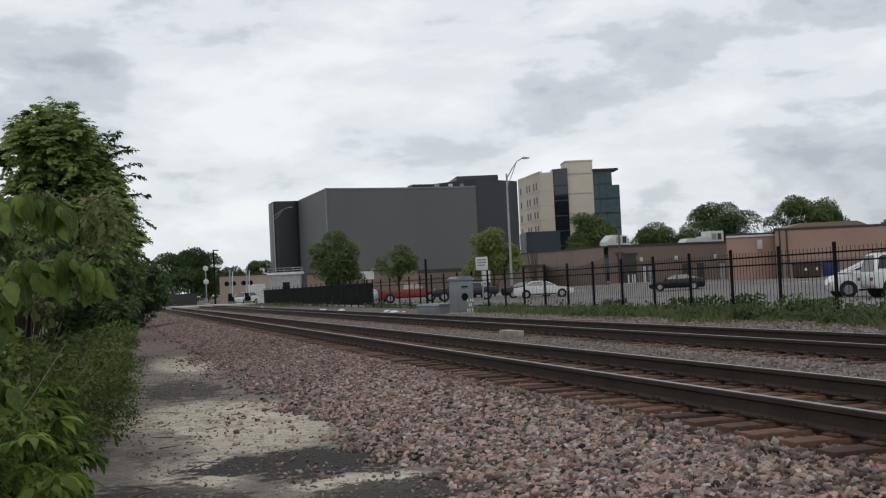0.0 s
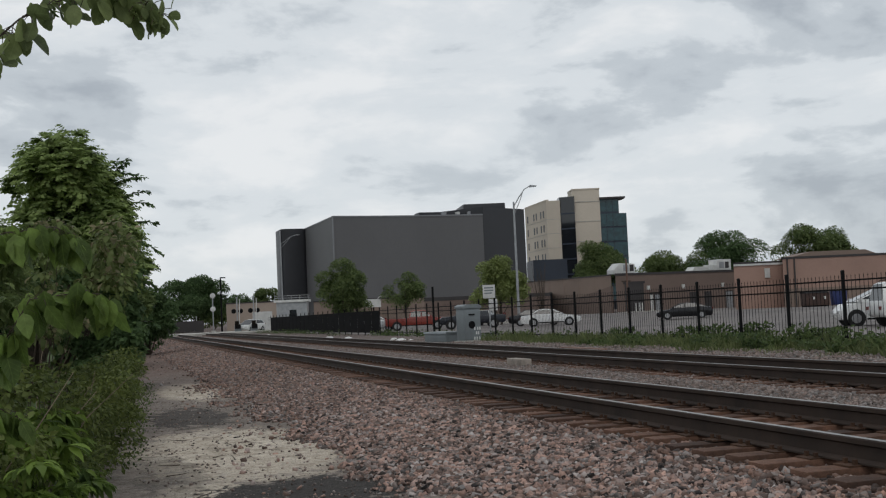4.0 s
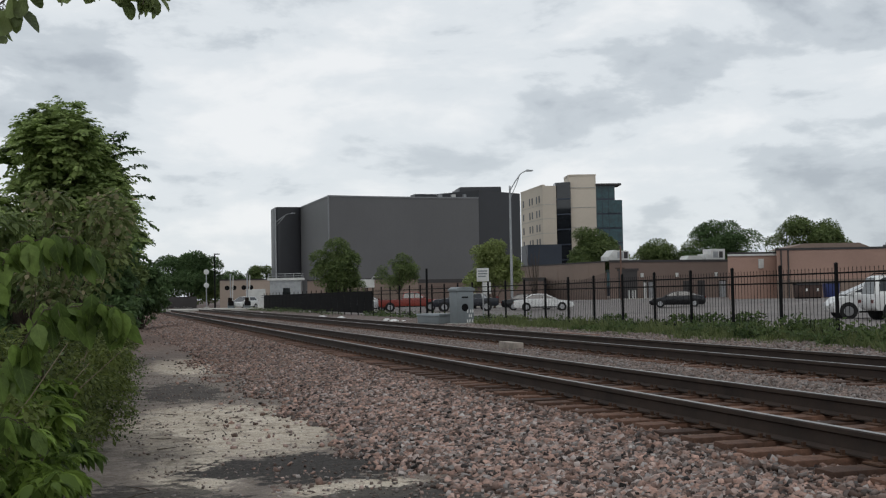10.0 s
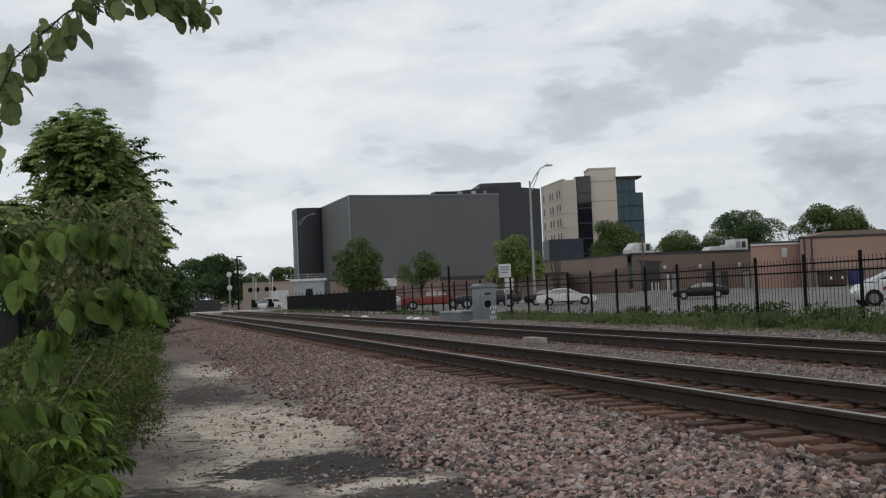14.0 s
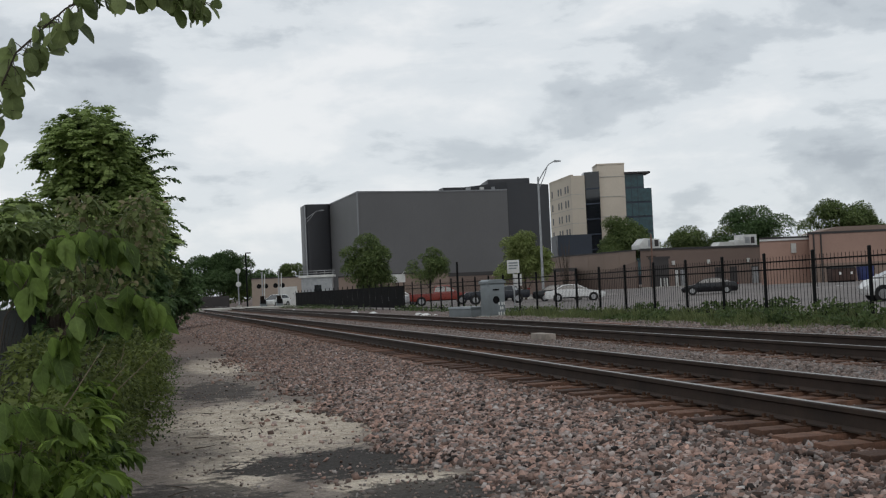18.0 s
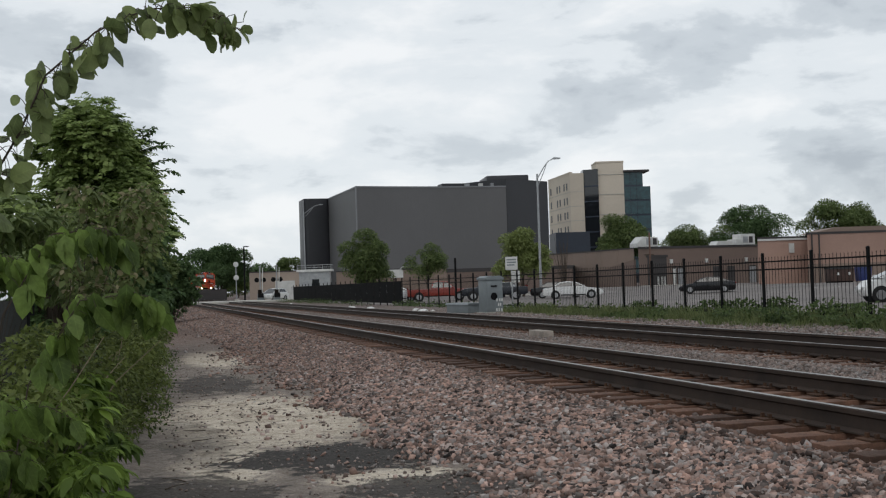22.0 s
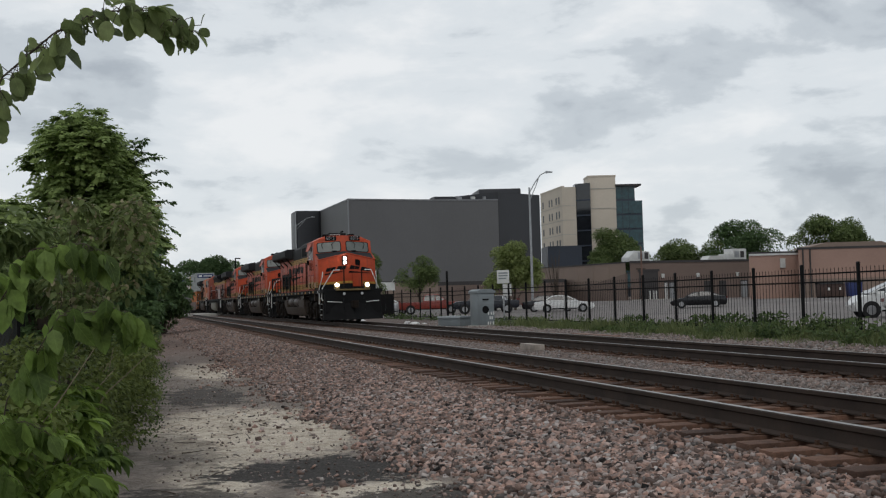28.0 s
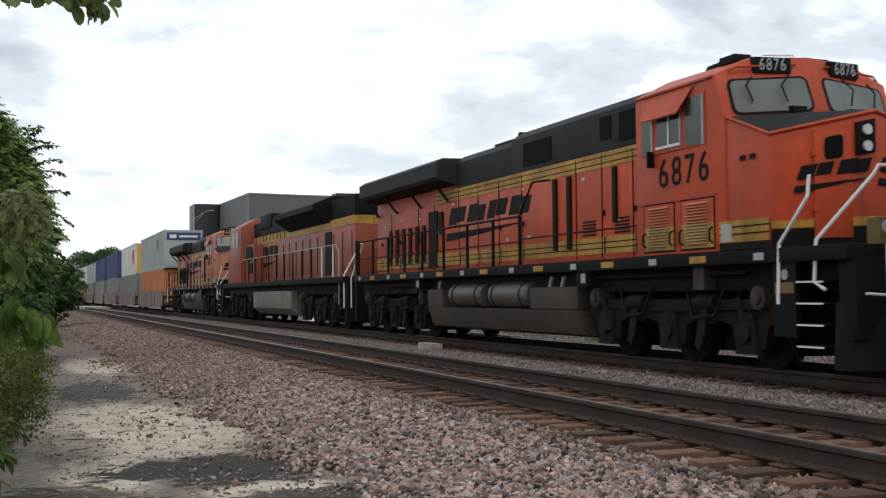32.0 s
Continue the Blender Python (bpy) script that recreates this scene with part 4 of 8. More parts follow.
            part("lamp_hood", Form().cyl(sx, -0.4, 2.7, 0.12, 0.25, "y", 12), M_BLACK, lp)
        part("gate_arm", Form().tube([(0.2, -0.3, 1.1), (0.3, -0.35, 4.2)], 0.05), M_WHITE_METAL, cs, "raised pale gate arm")
        part("counterweight", Form().box(-0.35, 0.35, -0.45, -0.15, 0.55, 1.0), M_BLACK, cs)
        part("gate_motor", Form().box(-0.3, 0.3, -0.3, 0.2, 0.9, 1.5), M_GRIME, cs)
        part("base_box", Form().box(-0.35, 0.35, -0.3, 0.3, 0, 1.0), M_GREY_BOX, cs)
        part("bell", Form().cyl(0, 0, 4.3, 0.16, 0.12, n=12), M_GALV, cs)
    # no-parking style board on two posts by the fence
    sg = thing("sign_board", "white board sign on two posts behind the fence", "sign", pose(18.9, 57.0, -0.3, 0, 0, -18))
    part("board", Form().box(-0.32, 0.32, -0.02, 0.02, 2.05, 2.75), M_WHITE_METAL, sg, bevel=0.005)
    for z in (2.56, 2.42, 2.28):
        part("text_bar", Form().box(-0.24, 0.24 - 0.08 * (z < 2.3), -0.026, -0.02, z, z + 0.07), M_GREY_BOX, sg)
    part("small_board", Form().box(-0.02, 0.42, -0.018, 0.018, 1.4, 2.0), M_WHITE_METAL, sg)
    part("sign_post", Form().box(-0.04, 0.04, 0.02, 0.1, 0, 2.6), M_GALV, sg)
    sg = thing("billboard", "small white board with a lamp arm beyond the trees", "sign", pose(33.6, 151, -0.3, 0, 0, -12))
    part("board", Form().box(-1.0, 1.0, -0.06, 0.06, 2.6, 3.7), M_WHITE_METAL, sg)
    part("lamp_arm", Form().tube([(0.6, -0.05, 3.7), (0.9, -0.6, 4.05), (1.6, -0.8, 4.1)], 0.07), M_WHITE_METAL, sg)
    part("sign_post", Form().box(-0.1, 0.1, 0.06, 0.2, 0, 2.7), M_BLACK, sg)
    # pale kiosk beyond the crossing
    ks = thing("kiosk", "pale grey metal kiosk with a flat roof", "kiosk", pose(22.4, 149.4, -0.4, 0, 0, -14))
    part("body", Form().box(-2.0, 2.0, -1.0, 1.5, 0, 3.8), M_GALV, ks)
    part("roof", Form().box(-2.3, 2.3, -1.3, 1.8, 3.8, 4.1), M_WHITE_METAL, ks)
    part("window", Form().box(-0.3, 0.6, -1.03, -1.0, 1.9, 2.8), M_DARK_GLASS, ks)
    for z in (4.35, 4.65):
        part("roof_rail", Form().tube([(-2.2, 1.7, z), (-2.2, -1.2, z), (2.2, -1.2, z), (2.2, 1.7, z)], 0.03), M_GALV, ks)
    for k in range(5):
        part("rail_post", Form().cyl(-2.2 + 1.1 * k, -1.2, 4.1, 0.03, 0.58, n=6), M_GALV, ks)
    # utility pole by the store, bare dumpster and blue bin
    pl = thing("utility_pole", "brown wooden utility pole by the store", "pole", pose(60.5, 128.5, -0.1))
    part("shaft", Form().cyl(0, 0, 0, 0.14, 6.8, n=10, r2=0.1), M_POLE_WOOD, pl)
    part("cross_bar", Form().box(-0.7, 0.5, -0.06, 0.06, 4.0, 4.15), M_BARK, pl)
    dm = thing("dumpster", "rusty brown steel dumpster with a dark lid", "dumpster", pose(66.1, 97.9, 0.05, 0, 0, -14))
    part("bin", Form().prism([(-1.15, 0.15), (1.15, 0.15), (1.2, 1.35), (-1.2, 1.35)], "y", -0.8, 0.8), surface("rusty_brown_steel", (0.07, 0.04, 0.032), 0.8, 0, 0.4, 10, 1, 0.2), dm, bevel=0.03)
    part("lid", Form().prism([(-0.85, 1.35), (0.85, 1.35), (0.75, 1.6)], "x", -1.2, 1.2), M_BLACK, dm)
    for x in (-0.5, 0.6):
        part("sticker", Form().box(x, x + 0.2, -0.815, -0.8, 0.75, 1.0), M_WHITE, dm)
    part("skid", Form().box(-1.1, 1.1, -0.7, 0.7, 0.0, 0.15), M_BLACK, dm)
    bb = thing("recycling_bin", "upright blue plastic wheeled bin by the store", "bin", pose(69.0, 98.2, 0.06, 0, 0, -14))
    part("body", Form().prism([(-0.6, 0.1), (0.6, 0.1), (0.7, 1.45), (-0.7, 1.45)], "y", -0.5, 0.5), surface("blue_plastic", (0.015, 0.03, 0.14), 0.5, 0, 0.2, 10, 1, 0.05), bb, bevel=0.04)
    part("lid", Form().prism([(-0.75, 1.45), (0.75, 1.45), (0.6, 1.58), (-0.6, 1.58)], "y", -0.55, 0.55), M_NAVY, bb)
    part("wheel", Form().cyl(-0.5, 0.5, 0.1, 0.1, 0.06, "x", 12), M_BLACK, bb)
    # low wall with red barrier lines in the car park, and kerbs
    for i, (a, b) in enumerate((((44, 118), (60, 113)), ((38, 125), (50, 122)))):
        solid("kerb", wall_between(a, b, -0.5, -0.22, 0.3), M_CONCRETE, "pale concrete kerb in the car park", "kerb", kind="structure")
    for k in range(9):
        x, y = 52.0 + k * 1.9, 84.0 - k * 0.35
        solid("parking_stripe", Form().box(-0.06, 0.06, -2.4, 2.4, 0, 0.006), M_RED_LENS if k % 3 == 0 else M_WHITE, "painted stripe on the car park", "parking stripe", pose(x, y, float(ground_height(x, y)) + 0.024, 0, 0, -25), "parking stripes", kind="structure")
    # street that crosses the tracks on concrete panels
    for k in range(9):
        for x0, x1 in ((-9, 5.26), (5.48, 6.76), (6.98, 9.79), (10.02, 11.3), (11.52, 30)):
            if k == 0:
                cr = thing("level_crossing", "pale concrete street panels between the rails", "level crossing", pose(0, 0, 0), kind="structure") if x0 == -9 else cr
            part("panel", Form().box(x0, x1, 131 + k * 2.0, 132.96 + k * 2.0, -0.28, -0.02), M_CONCRETE, cr)
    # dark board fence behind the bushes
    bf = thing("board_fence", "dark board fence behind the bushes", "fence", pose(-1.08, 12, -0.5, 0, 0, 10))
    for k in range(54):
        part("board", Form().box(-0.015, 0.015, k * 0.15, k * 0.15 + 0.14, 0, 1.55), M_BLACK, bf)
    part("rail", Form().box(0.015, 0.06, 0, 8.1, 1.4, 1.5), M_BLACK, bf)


M_RED_LENS = surface("red_paint_dull", (0.25, 0.05, 0.045), 0.5, 0, 0.15, 10, 1, 0)
build_street_things()

# ---------------------------------------------------------------- parked vehicles
M_CAR_WHITE = surface("white_car_paint", (0.66, 0.66, 0.65), 0.25, 0.0, 0.06, 4, 0.6, 0)
M_CAR_BLACK = surface("black_car_paint", (0.008, 0.008, 0.010), 0.15, 0.0, 0.2, 4, 0.6, 0)
M_CAR_RED = surface("red_truck_paint", (0.22, 0.03, 0.018), 0.3, 0.0, 0.12, 4, 0.6, 0)
M_CAR_DARK = surface("dark_blue_truck_paint", (0.015, 0.017, 0.024), 0.25, 0.0, 0.2, 4, 0.6, 0)
M_CAR_SILVER = surface("silver_car_paint", (0.42, 0.43, 0.44), 0.3, 0.3, 0.08, 4, 0.6, 0)
M_TYRE = surface("tyre_rubber", (0.012, 0.012, 0.012), 0.85, 0, 0.2, 30, 3, 0.2)
M_RIM = surface("alloy_rim", (0.42, 0.42, 0.43), 0.35, 0.7, 0.1, 10, 2, 0.02)
M_TAIL = surface("red_tail_lamp", (0.14, 0.012, 0.01), 0.25, 0, 0.1, 10, 1, 0)
SHAPES = {
    # lower body (length, height) outline, glasshouse outline, width, wheel places, wheel radius
    "sedan": ([(-2.5, 0.35), (-2.52, 0.62), (-2.45, 0.88), (-1.6, 0.97), (0.95, 0.95), (2.1, 0.80), (2.45, 0.66), (2.5, 0.4), (2.3, 0.25), (-2.3, 0.25)], [(-1.75, 0.94), (-1.05, 1.38), (-0.4, 1.43), (0.25, 1.38), (1.15, 0.93)], 1.82, (-1.45, 1.5), 0.33),
    "coupe": ([(-2.35, 0.35), (-2.38, 0.75), (-2.2, 0.95), (-1.4, 1.0), (0.9, 0.92), (2.0, 0.74), (2.38, 0.55), (2.4, 0.35), (2.2, 0.2), (-2.2, 0.2)], [(-1.9, 0.97), (-0.9, 1.34), (-0.2, 1.38), (0.4, 1.3), (1.2, 0.9)], 1.82, (-1.4, 1.45), 0.33),
    "suv": ([(-2.45, 0.55), (-2.5, 0.75), (-2.45, 1.15), (0.95, 1.15), (2.3, 1.10), (2.7, 0.95), (2.8, 0.6), (2.6, 0.42), (-2.3, 0.42)], [(-2.4, 1.13), (-2.25, 1.85), (-2.0, 1.95), (0.3, 1.95), (1.15, 1.13)], 2.0, (-1.65, 1.75), 0.41),
    "van": ([(-2.2, 0.4), (-2.25, 1.0), (-2.1, 1.16), (0.9, 1.16), (1.85, 1.0), (2.2, 0.62), (2.05, 0.3), (-2.05, 0.3)], [(-2.15, 1.13), (-1.8, 1.7), (-0.5, 1.78), (0.2, 1.7), (1.5, 1.11)], 1.85, (-1.35, 1.42), 0.36),
    "hatch": ([(-2.0, 0.4), (-2.05, 0.9), (-1.9, 1.0), (1.0, 0.98), (1.9, 0.85), (2.05, 0.5), (1.9, 0.28), (-1.9, 0.28)], [(-1.95, 0.98), (-1.5, 1.5), (-0.4, 1.56), (0.3, 1.5), (1.25, 0.96)], 1.78, (-1.25, 1.3), 0.32),
    "pickup": ([(-2.9, 0.55), (-2.92, 1.1), (0.0, 1.12), (1.3, 1.15), (2.6, 1.08), (2.85, 0.9), (2.9, 0.5), (2.7, 0.42), (-2.7, 0.42)], [(-0.75, 1.1), (-0.6, 1.75), (-0.3, 1.82), (0.75, 1.8), (1.5, 1.12)], 1.95, (-1.85, 1.85), 0.40),
}


def vehicle(name, label, kind, paint, x, y, z, heading):
    """heading: degrees; the nose points along local +x."""
    low, top, width, axles, r = SHAPES[kind]
    w = width / 2
    v = thing(name, label, "car" if kind != "pickup" else "truck", pose(x, y, z, 0, 0, heading))
    body = part("body", Form().prism(low, "y", -w, w), paint, v, bevel=0.06)
    n = len(top)
    pts = [(p[0], -w + 0.06 + 0.2 * (p[1] - top[0][1]) / 0.5, p[1]) for p in top] + [(p[0], w - 0.06 - 0.2 * (p[1] - top[0][1]) / 0.5, p[1]) for p in top]
    gh = Form().add(pts, [tuple(range(n - 1, -1, -1)), tuple(range(n, 2 * n))] + [(i, (i + 1) % n, n + (i + 1) % n, n + i) for i in range(n)])
    part("roof", gh, paint, v, bevel=0.04)
    cx, cz = sum(p[0] for p in top) / n, sum(p[1] for p in top) / n
    for s in (-1, 1):
        ins = []
        for px_, pz_ in top:
            qx, qz = cx + (px_ - cx) * 0.86, cz + (pz_ - cz) * 0.72
            yy = w - 0.06 - 0.2 * (qz - top[0][1]) / 0.5 + 0.012
            ins.append((qx, s * yy, qz))
        mid = 0.0 if kind != "pickup" else 0.4
        f = Form().add(ins + [(p[0], p[1] - s * 0.02, p[2]) for p in ins], [tuple(range(n)), tuple(range(2 * n - 1, n - 1, -1))] + [(i, (i + 1) % n, n + (i + 1) % n, n + i) for i in range(n)])
        g = part("side_window", f, M_DARK_GLASS, v, "dark side glass")
        pz0, pz1 = min(p[2] for p in ins), max(p[2] for p in ins)
        part("pillar", Form().box(mid - 0.04, mid + 0.04, s * (abs(ins[0][1]) - 0.22), s * (abs(ins[0][1]) + 0.012), pz0, pz1 - 0.02), paint, g)
        for ax in axles:
            wh = part("wheel", Form().cyl(ax, s * (w - 0.2), r, r, s * 0.2, "y", 22), M_TYRE, v, bevel=0.02)
            part("rim", Form().cyl(ax, s * (w - 0.02), r, r * 0.62, s * 0.03, "y", 16), M_RIM, wh)
            for k in range(5):
                a = 2 * math.pi * k / 5
                part("spoke", Form().box(-0.03, 0.03, 0, s * 0.02, 0, r * 0.6), M_RIM, wh, m=pose(ax, s * (w + 0.005), r) @ Matrix.Rotation(a, 4, "Y"))
            part("wheel_arch", Form().cyl(ax, s * (w - 0.1), r + 0.01, r + 0.045, s * 0.104, "y", 22), M_TYRE, v)
        part("door_seam", Form().box(-0.02 + mid, 0.0 + mid, s * w, s * (w + 0.004), 0.4, low[3][1] - 0.05), M_BLACK, body)
        part("sill_trim", Form().box(axles[0] + r + 0.1, axles[1] - r - 0.1, s * w, s * (w + 0.01), 0.28 + (0.15 if r > 0.38 else 0), 0.36 + (0.15 if r > 0.38 else 0)), M_BLACK, body)
        part("headlight", Form().box(low[-3][0] - 0.12, low[-3][0] + 0.0, s * (w - 0.5), s * (w - 0.1), 0.6, 0.72), M_LAMP_GLASS, body)
        part("tail_lamp", Form().box(low[1][0] - 0.01, low[1][0] + 0.1, s * (w - 0.35), s * (w - 0.05), low[1][1], low[1][1] + 0.15), M_TAIL, body)
        part("mirror", Form().box(top[-1][0] - 0.35, top[-1][0] - 0.2, s * w, s * (w + 0.14), top[-1][1] + 0.03, top[-1][1] + 0.16), paint, body)
    a, b = Vector(pts[n - 1]), Vector(pts[n - 2])
    c, d = Vector(pts[2 * n - 1]), Vector(pts[2 * n - 2])
    part("windshield", panel_four(a.lerp(c, 0.06), c.lerp(a, 0.06), d.lerp(b, 0.08), b.lerp(d, 0.08), 0.02), M_DARK_GLASS, v, "dark windshield")
    a, b, c, d = Vector(pts[0]), Vector(pts[1]), Vector(pts[n]), Vector(pts[n + 1])
    part("rear_window", panel_four(c.lerp(a, 0.08), a.lerp(c, 0.08), b.lerp(d, 0.1), d.lerp(b, 0.1), 0.02), M_DARK_GLASS, v, "dark rear glass")
    if kind == "pickup":
        part("bed_liner", Form().box(-2.8, -0.85, -w + 0.12, w - 0.12, 1.08, 1.125), M_BLACK, v)
    if kind == "suv":
        for s in (-1, 1):
            part("roof_rack", Form().tube([(-2.0, s * 0.65, 1.95), (-1.9, s * 0.65, 2.03), (0.1, s * 0.65, 2.03), (0.2, s * 0.65, 1.95)], 0.025), M_BLACK, v)
    return v


def panel_four(a, b, c, d, off):
    n = (b - a).cross(d - a).normalized()
    q = [a, b, c, d]
    return Form().add([p + n * off for p in q] + [p - n * 0.02 for p in q], [(0, 1, 2, 3), (7, 6, 5, 4), (0, 4, 5, 1), (1, 5, 6, 2), (2, 6, 7, 3), (3, 7, 4, 0)])


M_LAMP_GLASS = surface("clear_lamp_glass", (0.5, 0.5, 0.5), 0.15, 0.2, 0.05, 10, 1, 0)


def on_lot(x, y):
    return float(ground_height(x, y)) + 0.02


def build_vehicles():
    for nm, lb, kd, pt, x, y, hd in (
        ("sedan", "long white four-door sedan parked on the lot", "sedan", M_CAR_WHITE, 34.9, 89.3, -19),
        ("dark_sedan", "black sedan parked behind the white sedan", "sedan", M_CAR_BLACK, 36.0, 95.5, -19),
        ("coupe", "glossy black two-door coupe parked on the lot", "coupe", M_CAR_BLACK, 47.2, 89.1, 152),
        ("large_suv", "large white sport utility with dark glass by the fence", "suv", M_CAR_WHITE, 34.0, 41.8, -18),
        ("hatchback", "white hatchback parked beside the large sport utility", "van", M_CAR_WHITE, 34.3, 45.5, 158),
        ("pickup_truck", "red pickup truck parked behind the fence", "pickup", M_CAR_RED, 26.6, 101.5, -14),
        ("dark_pickup", "dark blue pickup truck parked behind the fence", "pickup", M_CAR_DARK, 30.0, 95.6, 166),
        ("silver_hatchback", "silver hatchback parked behind the fence", "hatch", M_CAR_SILVER, 23.2, 104.0, -14),
        ("white_hatchback", "white hatchback parked far back on the lot", "hatch", M_CAR_WHITE, 36.6, 111.5, 60),
        ("white_wagon", "white hatchback parked by the garage", "hatch", M_CAR_WHITE, 16.2, 143.0, 230),
        ("silver_sedan", "silver sedan parked behind the fence", "sedan", M_CAR_SILVER, 21.0, 110.5, -14),
    ):
        vehicle(nm, lb, kd, pt, x, y, on_lot(x, y), hd)


build_vehicles()

# ---------------------------------------------------------------- plants
# leaf outlines: points along the midrib and to both sides, in lengths
FINE_LEAF = (np.array([(0, 0, 0), (0.32, 0.42, 0.07), (0, 1, -0.14), (-0.32, 0.42, 0.07)]), [(0, 1, 2), (0, 2, 3)])
BROAD_LEAF = (np.array([(0, 0, 0), (0.0, 0.33, -0.01), (0, 0.68, -0.05), (0, 1, -0.16), (0.30, 0.22, 0.05), (0.36, 0.5, 0.06), (0.2, 0.82, -0.03), (-0.30, 0.22, 0.05), (-0.36, 0.5, 0.06), (-0.2, 0.82, -0.03)]),
              [(0, 4, 5, 1), (1, 5, 6, 2), (2, 6, 3), (0, 1, 8, 7), (1, 2, 9, 8), (2, 3, 9)])

OVAL_LEAF = (np.array([(0, 0, 0), (0, 0.33, -0.01), (0, 0.66, -0.05), (0, 1, -0.14), (0.2, 0.1, 0.03), (0.33, 0.33, 0.06), (0.35, 0.62, 0.04), (0.2, 0.9, -0.06), (-0.2, 0.1, 0.03), (-0.33, 0.33, 0.06), (-0.35, 0.62, 0.04), (-0.2, 0.9, -0.06)]),
             [(0, 4, 5, 1), (1, 5, 6, 2), (2, 6, 7, 3), (0, 1, 9, 8), (1, 2, 10, 9), (2, 3, 11, 10)])


BLADE_LEAF = (np.array([(0.05, 0, 0), (-0.05, 0, 0), (0.035, 0.55, 0.02), (-0.035, 0.55, 0.02), (0, 1, -0.12)]), [(0, 2, 3, 1), (2, 4, 3)])
SHOOT_LEAF = (np.array([(0, 0, 0), (0.0, 0.33, -0.01), (0, 0.68, -0.05), (0, 1, -0.16), (0.23, 0.18, 0.05), (0.31, 0.45, 0.06), (0.17, 0.8, -0.03), (-0.23, 0.18, 0.05), (-0.31, 0.45, 0.06), (-0.17, 0.8, -0.03)]),
              [(0, 4, 5, 1), (1, 5, 6, 2), (2, 6, 3), (0, 1, 8, 7), (1, 2, 9, 8), (2, 3, 9)])
LANCE_LEAF = (np.array([(0, 0, 0), (0, 0.35, 0.0), (0, 0.7, -0.06), (0, 1, -0.22), (0.15, 0.22, 0.05), (0.2, 0.48, 0.055), (0.11, 0.78, -0.03), (-0.15, 0.22, 0.05), (-0.2, 0.48, 0.055), (-0.11, 0.78, -0.03)]),
              [(0, 4, 5, 1), (1, 5, 6, 2), (2, 6, 3), (0, 1, 8, 7), (1, 2, 9, 8), (2, 3, 9)])


def leaf_mesh(name, pos, way, up, size, shape, material):
    """Many leaves in one mesh: each at pos, its midrib along way, its face towards up."""
    v, faces = shape
    pos, way, up, size = np.asarray(pos, float), np.asarray(way, float), np.asarray(up, float), np.asarray(size, float)
    way /= np.linalg.norm(way, axis=1, keepdims=True) + 1e-9
    side = np.cross(way, up)
    side /= np.linalg.norm(side, axis=1, keepdims=True) + 1e-9
    nrm = np.cross(side, way)
    pts = pos[:, None, :] + size[:, None, None] * (v[None, :, 0:1] * side[:, None, :] + v[None, :, 1:2] * way[:, None, :] + v[None, :, 2:3] * nrm[:, None, :])
    k = len(v)
    n = len(pos)
    loops, starts, totals = [], [], []
    base = 0
    one = np.concatenate([np.array(f) for f in faces])
    tot = np.array([len(f) for f in faces])
    loops = (one[None, :] + (np.arange(n) * k)[:, None]).ravel()
    totals = np.tile(tot, n)
    starts = np.concatenate([[0], np.cumsum(totals)[:-1]])
    me = bpy.data.meshes.new(name)
    me.vertices.add(n * k)
    me.vertices.foreach_set("co", pts.reshape(-1))
    me.loops.add(len(loops))
    me.loops.foreach_set("vertex_index", loops.astype(np.int32))
    me.polygons.add(len(totals))
    me.polygons.foreach_set("loop_start", starts.astype(np.int32))
    me.update(calc_edges=True)
    me.validate()
    me.materials.append(material)
    return me


def unit(rng, n):
    d = rng.normal(size=(n, 3))
    return d / np.linalg.norm(d, axis=1, keepdims=True)


def lump_leaves(rng, centers, radii, count, leaf, droop=0.5):
    """Leaves on the outer shells of round lumps; they hang outwards and down."""
    centers, radii = np.asarray(centers, float), np.asarray(radii, float)
    k = rng.choice(len(centers), count, p=radii ** 2 / (radii ** 2).sum())
    d = unit(rng, count)
    d[:, 2] = np.where(rng.random(count) < 0.7, np.abs(d[:, 2]), d[:, 2])
    rad = radii[k] * (0.55 + 0.5 * rng.random(count) ** 0.6)
    pos = centers[k] + d * rad[:, None] * np.array([1, 1, 0.8])
    way = d * 0.8 + unit(rng, count) * 0.6 + np.array([0, 0, -droop])
    up = d * 0.5 + unit(rng, count) * 0.45 + np.array([0, 0, 0.8])
    return pos, way, up, leaf * (0.6 + 0.8 * rng.random(count))


